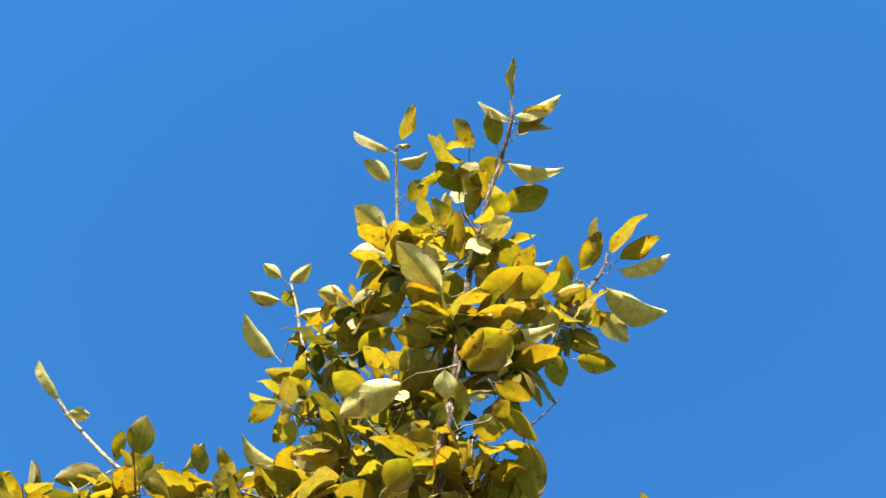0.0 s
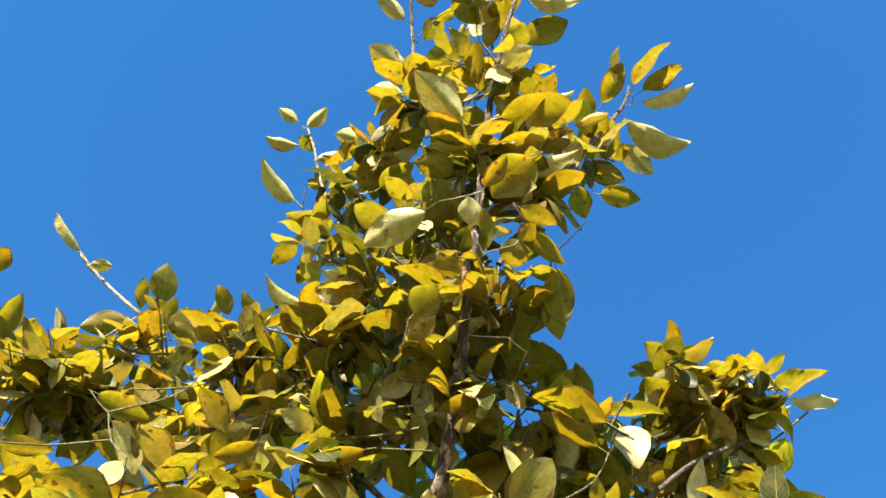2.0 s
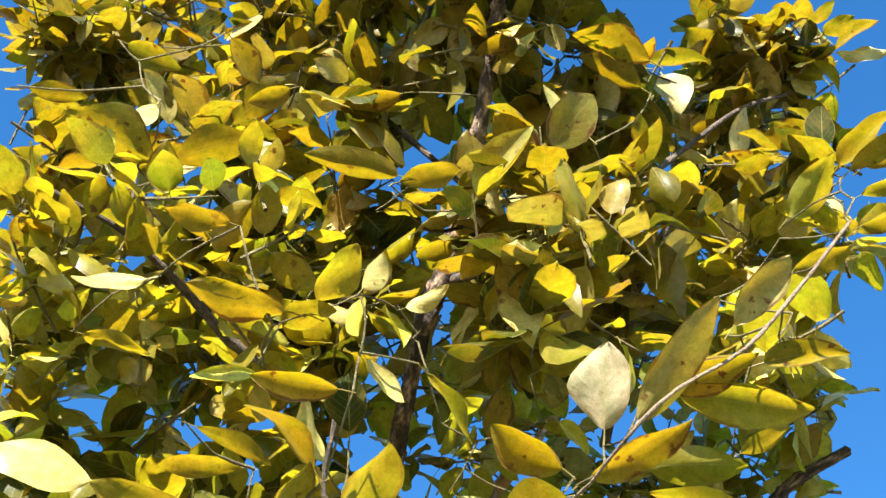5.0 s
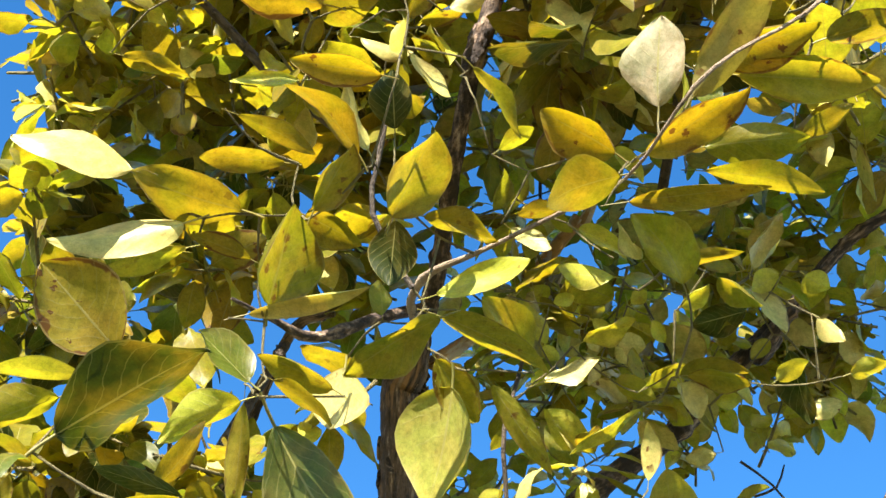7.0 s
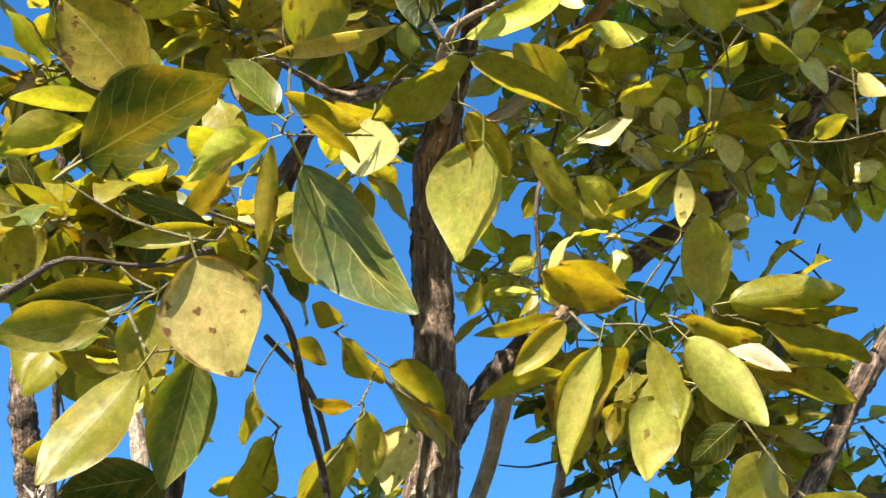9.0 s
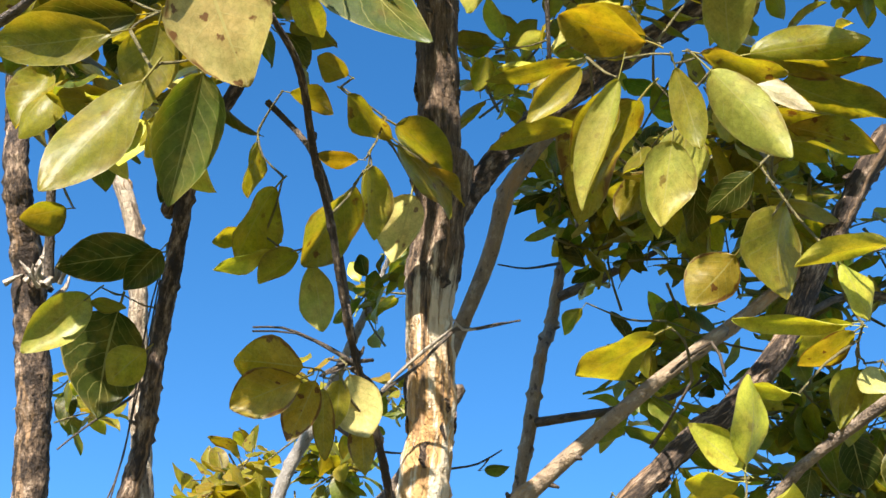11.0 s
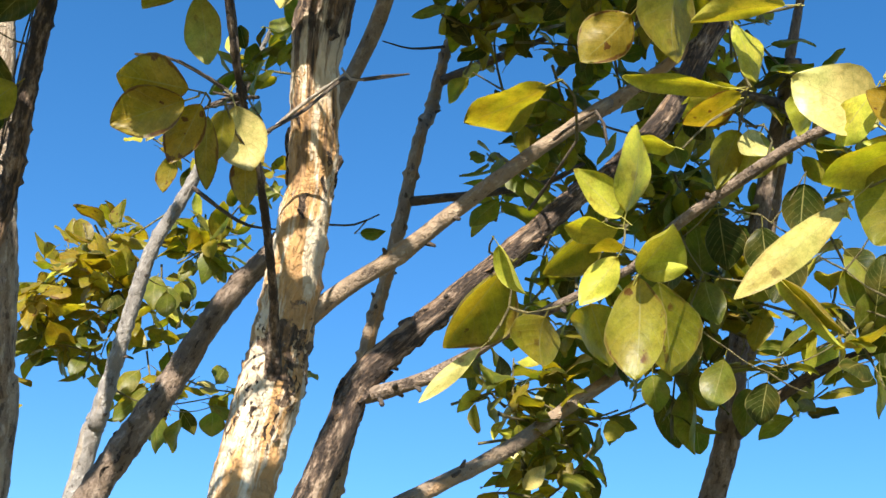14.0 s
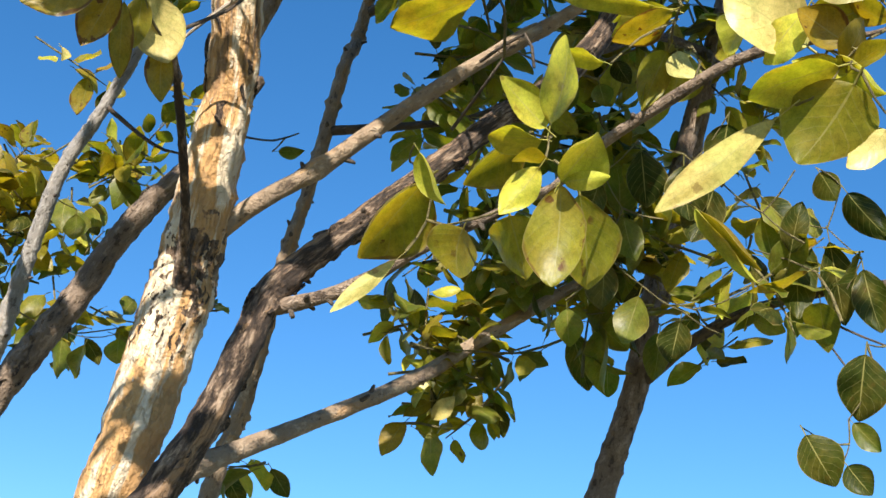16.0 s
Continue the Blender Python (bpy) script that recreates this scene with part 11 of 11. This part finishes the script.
leaf(left_near, "lime", (-0.307, 0.877, 2.360), (-0.358, 0.845, 2.346), (-0.35, 0.17, 0.92), 0.018)
limb("twig", left_near, STALK, [(-0.299, 0.882, 2.362, 0.0012), (-0.295, 0.902, 2.376, 0.0009), (-0.300, 0.914, 2.403, 0.0007)])
leaf(left_near, "amber", (-0.307, 0.904, 2.409), (-0.351, 0.847, 2.442), (-0.37, 0.66, 0.65), 0.065)
limb("twig", front_shoot, STALK, [(-0.214, 1.264, 2.419, 0.0014), (-0.212, 1.294, 2.429, 0.0011), (-0.203, 1.345, 2.429, 0.0009)])
leaf(front_shoot, "pale", (-0.205, 1.350, 2.421), (-0.222, 1.381, 2.365), (0.45, 0.83, 0.33), 0.058)
limb("twig", fork_b, STALK, [(0.140, 1.205, 2.243, 0.0014), (0.118, 1.201, 2.273, 0.0011), (0.092, 1.186, 2.312, 0.0009)])
leaf(fork_b, "green", (0.087, 1.189, 2.308), (0.052, 1.207, 2.285), (0.07, 0.83, 0.56), 0.025)
limb("twig", fork_b, STALK, [(0.092, 1.186, 2.312, 0.0012), (0.104, 1.190, 2.331, 0.0009), (0.105, 1.191, 2.356, 0.0007)])
leaf(fork_b, "yellow", (0.116, 1.192, 2.353), (0.181, 1.199, 2.335), (0.26, 0.12, 0.96), 0.039)
limb("twig", fork_b, STALK, [(0.105, 1.191, 2.356, 0.0009), (0.096, 1.189, 2.361, 0.0007), (0.088, 1.190, 2.367, 0.0005)])
leaf(fork_b, "yellow", (0.098, 1.190, 2.365), (0.159, 1.188, 2.355), (0.16, 0.12, 0.98), 0.035)
limb("twig", fork_b, STALK, [(0.088, 1.190, 2.367, 0.0010), (0.080, 1.188, 2.378, 0.0008), (0.070, 1.194, 2.394, 0.0006)])
leaf(fork_b, "olive", (0.070, 1.198, 2.390), (0.072, 1.221, 2.363), (-0.77, 0.50, 0.39), 0.047)
limb("twig", fork_b, STALK, [(0.070, 1.194, 2.394, 0.0010), (0.077, 1.179, 2.389, 0.0008), (0.077, 1.169, 2.391, 0.0006)])
leaf(fork_b, "sage", (0.075, 1.161, 2.399), (0.065, 1.108, 2.450), (0.02, 0.69, 0.72), 0.040)
limb("twig", fork_b, STALK, [(0.077, 1.179, 2.389, 0.0010), (0.078, 1.176, 2.402, 0.0008), (0.077, 1.184, 2.419, 0.0006)])
leaf(fork_b, "olive", (0.091, 1.182, 2.419), (0.179, 1.170, 2.424), (0.07, 0.78, 0.62), 0.039)
limb("twig", fork_b, STALK, [(0.077, 1.184, 2.419, 0.0010), (0.083, 1.193, 2.414, 0.0008), (0.091, 1.198, 2.419, 0.0006)])
leaf(fork_b, "yellow", (0.104, 1.196, 2.417), (0.189, 1.181, 2.405), (0.15, 0.06, 0.99), 0.024)
limb("twig", fork_b, STALK, [(0.091, 1.198, 2.419, 0.0010), (0.094, 1.203, 2.419, 0.0008), (0.105, 1.208, 2.420, 0.0006)])
leaf(fork_b, "yellow", (0.118, 1.209, 2.414), (0.195, 1.221, 2.376), (0.45, -0.01, 0.90), 0.048)
limb("twig", fork_b, STALK, [(0.070, 1.194, 2.394, 0.0011), (0.060, 1.204, 2.384, 0.0008), (0.045, 1.209, 2.379, 0.0007)])
leaf(fork_b, "sage", (0.043, 1.215, 2.373), (0.028, 1.257, 2.332), (0.76, 0.57, 0.31), 0.068)
limb("twig", fork_b, STALK, [(0.045, 1.209, 2.379, 0.0011), (0.030, 1.200, 2.392, 0.0009), (0.017, 1.188, 2.402, 0.0007)])
leaf(fork_b, "yellow", (0.006, 1.199, 2.392), (-0.058, 1.266, 2.333), (-0.57, 0.17, 0.80), 0.066)
limb("twig", fork_b, STALK, [(0.045, 1.209, 2.379, 0.0012), (0.026, 1.219, 2.376, 0.0009), (0.015, 1.239, 2.377, 0.0007)])
leaf(fork_b, "olive", (0.015, 1.246, 2.370), (0.021, 1.292, 2.324), (0.01, 0.70, 0.71), 0.023)
limb("twig", fork_b, STALK, [(0.017, 1.188, 2.402, 0.0012), (0.017, 1.156, 2.397, 0.0009), (0.019, 1.140, 2.395, 0.0007)])
leaf(fork_b, "yellow", (0.012, 1.136, 2.399), (-0.035, 1.113, 2.420), (0.36, 0.12, 0.93), 0.020)
limb("twig", fork_b, STALK, [(0.019, 1.140, 2.395, 0.0009), (0.022, 1.136, 2.391, 0.0007), (0.022, 1.133, 2.386, 0.0005)])
leaf(fork_b, "amber", (0.012, 1.131, 2.389), (-0.053, 1.119, 2.408), (0.27, 0.09, 0.96), 0.051)
limb("twig", fork_b, STALK, [(0.019, 1.140, 2.395, 0.0012), (-0.011, 1.142, 2.384, 0.0010), (-0.030, 1.137, 2.379, 0.0008)])
leaf(fork_b, "olive", (-0.037, 1.140, 2.374), (-0.079, 1.160, 2.340), (-0.10, 0.80, 0.59), 0.024)
limb("twig", fork_b, STALK, [(-0.030, 1.137, 2.379, 0.0009), (-0.032, 1.135, 2.379, 0.0007), (-0.033, 1.136, 2.381, 0.0005)])
leaf(fork_b, "yellow", (-0.043, 1.137, 2.378), (-0.106, 1.138, 2.358), (-0.28, 0.21, 0.94), 0.018)
limb("twig", fork_b, STALK, [(-0.030, 1.137, 2.379, 0.0012), (-0.029, 1.163, 2.370, 0.0009), (-0.030, 1.188, 2.363, 0.0007)])
leaf(fork_b, "olive", (-0.041, 1.188, 2.360), (-0.110, 1.187, 2.342), (-0.24, 0.11, 0.96), 0.027)
limb("twig", fork_b, STALK, [(-0.032, 1.135, 2.379, 0.0012), (-0.018, 1.124, 2.353, 0.0010), (-0.009, 1.109, 2.334, 0.0008)])
leaf(fork_b, "olive", (-0.013, 1.115, 2.327), (-0.043, 1.149, 2.282), (-0.03, 0.78, 0.62), 0.029)
limb("twig", fork_b, STALK, [(-0.009, 1.109, 2.334, 0.0011), (-0.007, 1.092, 2.320, 0.0008), (-0.003, 1.074, 2.318, 0.0007)])
leaf(fork_b, "sage", (-0.007, 1.081, 2.306), (-0.034, 1.125, 2.229), (0.44, 0.84, 0.33), 0.026)
limb("twig", fork_b, STALK, [(-0.003, 1.074, 2.318, 0.0011), (0.015, 1.057, 2.305, 0.0009), (0.028, 1.051, 2.298, 0.0007)])
leaf(fork_b, "olive", (0.030, 1.056, 2.291), (0.047, 1.085, 2.246), (-0.12, 0.85, 0.51), 0.023)
limb("twig", fork_b, STALK, [(0.028, 1.051, 2.298, 0.0010), (0.030, 1.064, 2.302, 0.0008), (0.044, 1.068, 2.310, 0.0006)])
leaf(fork_b, "sage", (0.053, 1.072, 2.302), (0.107, 1.097, 2.250), (0.11, 0.85, 0.52), 0.036)
limb("twig", fork_b, STALK, [(0.044, 1.068, 2.310, 0.0010), (0.043, 1.077, 2.322, 0.0008), (0.039, 1.086, 2.335, 0.0006)])
leaf(fork_b, "yellow", (0.048, 1.087, 2.332), (0.105, 1.092, 2.313), (0.31, 0.10, 0.95), 0.030)
limb("twig", fork_b, STALK, [(0.039, 1.086, 2.335, 0.0011), (0.050, 1.098, 2.338, 0.0008), (0.059, 1.109, 2.339, 0.0007)])
leaf(fork_b, "cream", (0.068, 1.110, 2.334), (0.125, 1.118, 2.305), (0.03, 0.94, 0.33), 0.016)
limb("twig", fork_b, STALK, [(0.104, 1.190, 2.331, 0.0013), (0.104, 1.219, 2.328, 0.0010), (0.119, 1.244, 2.331, 0.0008)])
leaf(fork_b, "olive", (0.116, 1.251, 2.322), (0.099, 1.290, 2.266), (-0.73, 0.43, 0.52), 0.067)
limb("twig", fork_b, STALK, [(0.059, 1.109, 2.339, 0.0013), (0.043, 1.127, 2.332, 0.0010), (0.031, 1.155, 2.325, 0.0008)])
leaf(fork_b, "sage", (0.029, 1.161, 2.317), (0.017, 1.194, 2.263), (0.39, 0.82, 0.42), 0.046)
limb("twig", fork_b, STALK, [(0.119, 1.244, 2.331, 0.0013), (0.098, 1.252, 2.304, 0.0010), (0.082, 1.256, 2.288, 0.0008)])
leaf(fork_b, "amber", (0.076, 1.260, 2.283), (0.044, 1.284, 2.250), (0.06, 0.82, 0.57), 0.042)
limb("twig", fork_b, STALK, [(0.019, 1.140, 2.395, 0.0013), (0.034, 1.130, 2.412, 0.0010), (0.055, 1.125, 2.442, 0.0008)])
leaf(fork_b, "pale", (0.056, 1.121, 2.448), (0.062, 1.094, 2.484), (0.41, 0.77, 0.50), 0.018)
limb("twig", arm_17, STALK, [(0.490, 1.775, 2.195, 0.0014), (0.501, 1.788, 2.161, 0.0011), (0.478, 1.809, 2.118, 0.0009)])
leaf(arm_17, "fresh", (0.483, 1.809, 2.114), (0.510, 1.804, 2.083), (0.40, 0.88, 0.25), 0.026)
limb("twig", arm_17, STALK, [(0.478, 1.809, 2.118, 0.0012), (0.480, 1.816, 2.092, 0.0009), (0.476, 1.825, 2.075, 0.0007)])
leaf(arm_17, "green", (0.480, 1.825, 2.070), (0.503, 1.824, 2.038), (0.37, 0.90, 0.24), 0.033)
limb("twig", arm_17, STALK, [(0.480, 1.816, 2.092, 0.0013), (0.453, 1.804, 2.087, 0.0010), (0.416, 1.784, 2.095, 0.0008)])
leaf(arm_17, "green", (0.421, 1.784, 2.086), (0.449, 1.785, 2.033), (0.36, 0.91, 0.20), 0.048)
limb("twig", right_mid, STALK, [(0.102, 0.954, 3.017, 0.0014), (0.109, 0.920, 3.017, 0.0011), (0.097, 0.874, 3.029, 0.0009)])
leaf(right_mid, "pale", (0.090, 0.867, 3.034), (0.044, 0.822, 3.065), (-0.61, 0.77, 0.21), 0.030)
limb("twig", arm_3, STALK, [(-0.557, 1.304, 2.472, 0.0014), (-0.539, 1.318, 2.424, 0.0011), (-0.516, 1.314, 2.389, 0.0009)])
leaf(arm_3, "yellow", (-0.522, 1.313, 2.387), (-0.560, 1.303, 2.371), (-0.40, 0.11, 0.91), 0.043)
limb("twig", leader, STALK, [(-0.019, 0.854, 3.110, 0.0014), (-0.072, 0.841, 3.099, 0.0011), (-0.099, 0.839, 3.100, 0.0009)])
leaf(leader, "golden", (-0.110, 0.839, 3.098), (-0.178, 0.843, 3.085), (-0.18, 0.10, 0.98), 0.028)
limb("twig", arm_28, STALK, [(-0.032, 0.873, 2.917, 0.0014), (-0.075, 0.856, 2.891, 0.0011), (-0.103, 0.814, 2.876, 0.0009)])
leaf(arm_28, "yellow", (-0.094, 0.813, 2.879), (-0.039, 0.805, 2.897), (-0.28, 0.19, 0.94), 0.027)
limb("twig", arm_28, STALK, [(-0.103, 0.814, 2.876, 0.0009), (-0.092, 0.813, 2.879, 0.0007), (-0.082, 0.813, 2.882, 0.0005)])
leaf(arm_28, "yellow", (-0.095, 0.808, 2.882), (-0.181, 0.779, 2.880), (-0.08, 0.17, 0.98), 0.030)
limb("twig", near_twig, STALK, [(-0.180, 0.801, 2.657, 0.0014), (-0.198, 0.776, 2.691, 0.0011), (-0.212, 0.756, 2.734, 0.0009)])
leaf(near_twig, "yellow", (-0.220, 0.752, 2.734), (-0.269, 0.727, 2.732), (-0.08, 0.10, 0.99), 0.026)
limb("twig", arm_30, STALK, [(0.043, 1.348, 2.223, 0.0014), (0.036, 1.277, 2.217, 0.0011), (0.023, 1.251, 2.214, 0.0009)])
leaf(arm_30, "olive", (0.014, 1.254, 2.209), (-0.042, 1.271, 2.178), (-0.45, 0.12, 0.88), 0.057)
limb("twig", near_twig, STALK, [(-0.212, 0.756, 2.734, 0.0014), (-0.261, 0.780, 2.734, 0.0011), (-0.295, 0.808, 2.738, 0.0009)])
leaf(near_twig, "pale", (-0.304, 0.806, 2.734), (-0.361, 0.792, 2.712), (-0.28, 0.95, 0.14), 0.022)
limb("twig", near_twig, STALK, [(-0.295, 0.808, 2.738, 0.0014), (-0.340, 0.825, 2.739, 0.0011), (-0.382, 0.858, 2.731, 0.0009)])
leaf(near_twig, "olive", (-0.374, 0.863, 2.732), (-0.323, 0.894, 2.738), (-0.23, 0.16, 0.96), 0.023)
limb("twig", right_mid, STALK, [(0.097, 0.874, 3.029, 0.0014), (0.145, 0.869, 3.066, 0.0011), (0.165, 0.863, 3.112, 0.0009)])
leaf(right_mid, "golden", (0.154, 0.859, 3.117), (0.089, 0.830, 3.147), (0.39, 0.05, 0.92), 0.034)
limb("twig", right_mid, STALK, [(0.165, 0.863, 3.112, 0.0011), (0.170, 0.846, 3.111, 0.0008), (0.175, 0.829, 3.108, 0.0007)])
leaf(right_mid, "golden", (0.163, 0.824, 3.113), (0.090, 0.793, 3.145), (0.39, 0.03, 0.92), 0.045)
limb("twig", arm_27, STALK, [(-0.349, 0.784, 3.011, 0.0014), (-0.381, 0.792, 3.061, 0.0011), (-0.397, 0.787, 3.112, 0.0009)])
leaf(arm_27, "pale", (-0.394, 0.796, 3.108), (-0.372, 0.855, 3.087), (-0.91, 0.38, 0.14), 0.044)
limb("twig", arm_27, STALK, [(-0.397, 0.787, 3.112, 0.0011), (-0.410, 0.784, 3.125, 0.0008), (-0.425, 0.775, 3.143, 0.0007)])
leaf(arm_27, "dull", (-0.416, 0.781, 3.143), (-0.364, 0.818, 3.146), (-0.20, 0.21, 0.96), 0.031)
limb("twig", arm_27, STALK, [(-0.381, 0.792, 3.061, 0.0014), (-0.443, 0.778, 3.033, 0.0011), (-0.497, 0.762, 3.021, 0.0009)])
leaf(arm_27, "golden", (-0.489, 0.766, 3.024), (-0.436, 0.792, 3.037), (-0.33, 0.20, 0.92), 0.023)
limb("twig", arm_27, STALK, [(-0.397, 0.787, 3.112, 0.0014), (-0.333, 0.787, 3.140, 0.0011), (-0.315, 0.797, 3.193, 0.0009)])
leaf(arm_27, "golden", (-0.310, 0.804, 3.190), (-0.282, 0.854, 3.171), (0.47, 0.06, 0.88), 0.051)
leaf(arm_27, "golden", (-0.229, 0.819, 3.087), (-0.275, 0.823, 3.071), (-0.31, 0.09, 0.95), 0.026)
leaf(fork_b, "pale", (0.092, 1.141, 2.569), (0.105, 1.166, 2.548), (-0.67, 0.66, 0.34), 0.030)
limb("twig", fork_b, STALK, [(0.089, 1.137, 2.573, 0.0008), (0.089, 1.137, 2.573, 0.0006), (0.088, 1.136, 2.574, 0.0005)])
leaf(fork_b, "yellow", (0.097, 1.136, 2.573), (0.151, 1.137, 2.571), (0.04, 0.06, 1.00), 0.026)
limb("twig", fork_b, STALK, [(0.089, 1.137, 2.573, 0.0011), (0.084, 1.146, 2.580, 0.0008), (0.084, 1.165, 2.595, 0.0007)])
leaf(fork_b, "yellow", (0.093, 1.163, 2.596), (0.152, 1.154, 2.602), (-0.07, 0.14, 0.99), 0.034)
limb("twig", fork_b, STALK, [(0.084, 1.165, 2.595, 0.0008), (0.085, 1.164, 2.595, 0.0006), (0.088, 1.165, 2.594, 0.0005)])
leaf(fork_b, "pale", (0.091, 1.167, 2.592), (0.109, 1.185, 2.575), (-0.65, 0.75, 0.07), 0.033)
limb("twig", fork_b, STALK, [(0.084, 1.165, 2.595, 0.0014), (0.076, 1.197, 2.603, 0.0011), (0.068, 1.229, 2.627, 0.0008)])
leaf(fork_b, "lime", (0.057, 1.232, 2.621), (-0.011, 1.254, 2.583), (-0.47, 0.07, 0.88), 0.021)
limb("twig", fork_b, STALK, [(0.088, 1.136, 2.574, 0.0014), (0.103, 1.098, 2.593, 0.0011), (0.102, 1.077, 2.611, 0.0009)])
leaf(fork_b, "olive", (0.098, 1.070, 2.619), (0.074, 1.025, 2.671), (0.82, 0.19, 0.54), 0.064)
limb("twig", fork_b, STALK, [(0.102, 1.077, 2.611, 0.0012), (0.082, 1.074, 2.620, 0.0009), (0.067, 1.057, 2.633, 0.0007)])
leaf(fork_b, "pale", (0.064, 1.053, 2.636), (0.044, 1.026, 2.655), (-0.72, 0.67, 0.19), 0.030)
limb("twig", fork_b, STALK, [(0.082, 1.074, 2.620, 0.0012), (0.087, 1.082, 2.643, 0.0009), (0.088, 1.093, 2.668, 0.0007)])
leaf(fork_b, "yellow", (0.098, 1.091, 2.668), (0.156, 1.075, 2.667), (0.06, 0.16, 0.98), 0.018)
limb("twig", fork_b, STALK, [(0.088, 1.093, 2.668, 0.0013), (0.062, 1.131, 2.679, 0.0010), (0.047, 1.134, 2.699, 0.0008)])
leaf(fork_b, "lime", (0.039, 1.132, 2.700), (-0.014, 1.125, 2.702), (-0.12, 0.96, 0.27), 0.026)
leaf(fork, "lime", (0.225, 1.466, 2.170), (0.282, 1.477, 2.111), (0.70, 0.11, 0.70), 0.023)
limb("twig", fork, STALK, [(0.216, 1.464, 2.179, 0.0009), (0.218, 1.466, 2.176, 0.0007), (0.221, 1.464, 2.174, 0.0006)])
leaf(fork, "yellow", (0.230, 1.466, 2.168), (0.287, 1.475, 2.126), (0.58, 0.08, 0.81), 0.030)
leaf(thin_stem, "green", (-0.234, 2.153, 2.074), (-0.206, 2.165, 2.034), (-0.12, 0.97, 0.22), 0.028)
limb("twig", thin_stem, STALK, [(-0.238, 2.151, 2.080, 0.0013), (-0.204, 2.151, 2.090, 0.0010), (-0.180, 2.155, 2.094, 0.0008)])
leaf(thin_stem, "green", (-0.176, 2.156, 2.089), (-0.150, 2.165, 2.054), (-0.06, 0.98, 0.21), 0.028)
limb("twig", tree, WOOD, [(-0.231, 1.406, 2.239, 0.0009), (-0.200, 1.388, 2.262, 0.0018), (-0.170, 1.372, 2.279, 0.0015), (-0.154, 1.359, 2.285, 0.0004)], "torn pale strip of bark")
limb("twig", tree, WOOD, [(-0.157, 1.356, 2.288, 0.0007), (-0.149, 1.362, 2.281, 0.0012), (-0.138, 1.363, 2.282, 0.0007)], "torn pale strip of bark")
limb("twig", tree, TWIG, [(-0.142, 1.363, 2.282, 0.0012), (-0.120, 1.363, 2.287, 0.0009), (-0.100, 1.363, 2.290, 0.0005)], "thin dead twig")
limb("twig", tree, TWIG, [(-0.297, 1.253, 2.219, 0.0006), (-0.275, 1.259, 2.222, 0.0009), (-0.254, 1.269, 2.218, 0.0013), (-0.234, 1.279, 2.211, 0.0018), (-0.221, 1.287, 2.204, 0.0022)], "thin dead twig")
limb("twig", tree, TWIG, [(-0.244, 1.278, 2.189, 0.0011), (-0.234, 1.277, 2.195, 0.0018), (-0.224, 1.285, 2.205, 0.0022), (-0.206, 1.288, 2.209, 0.0014)], "knobbly dead twig")
limb("twig", tree, TWIG, [(-0.238, 1.272, 2.201, 0.0008), (-0.228, 1.275, 2.201, 0.0015), (-0.218, 1.285, 2.209, 0.0021), (-0.213, 1.281, 2.217, 0.0010)], "knobbly dead twig")
limb("twig", tree, TWIG, [(-0.223, 1.288, 2.201, 0.0020), (-0.210, 1.295, 2.195, 0.0024), (-0.201, 1.304, 2.185, 0.0022)], "thin dead twig")
crown.build("foliage", tree, "dense yellow and olive leaves")
low_crown.build("foliage", tree, "olive and green leaves")
far_crown.build("foliage", far_tree, "dark green leaves")
bush_crown.build("foliage", bush, "small green leaves")
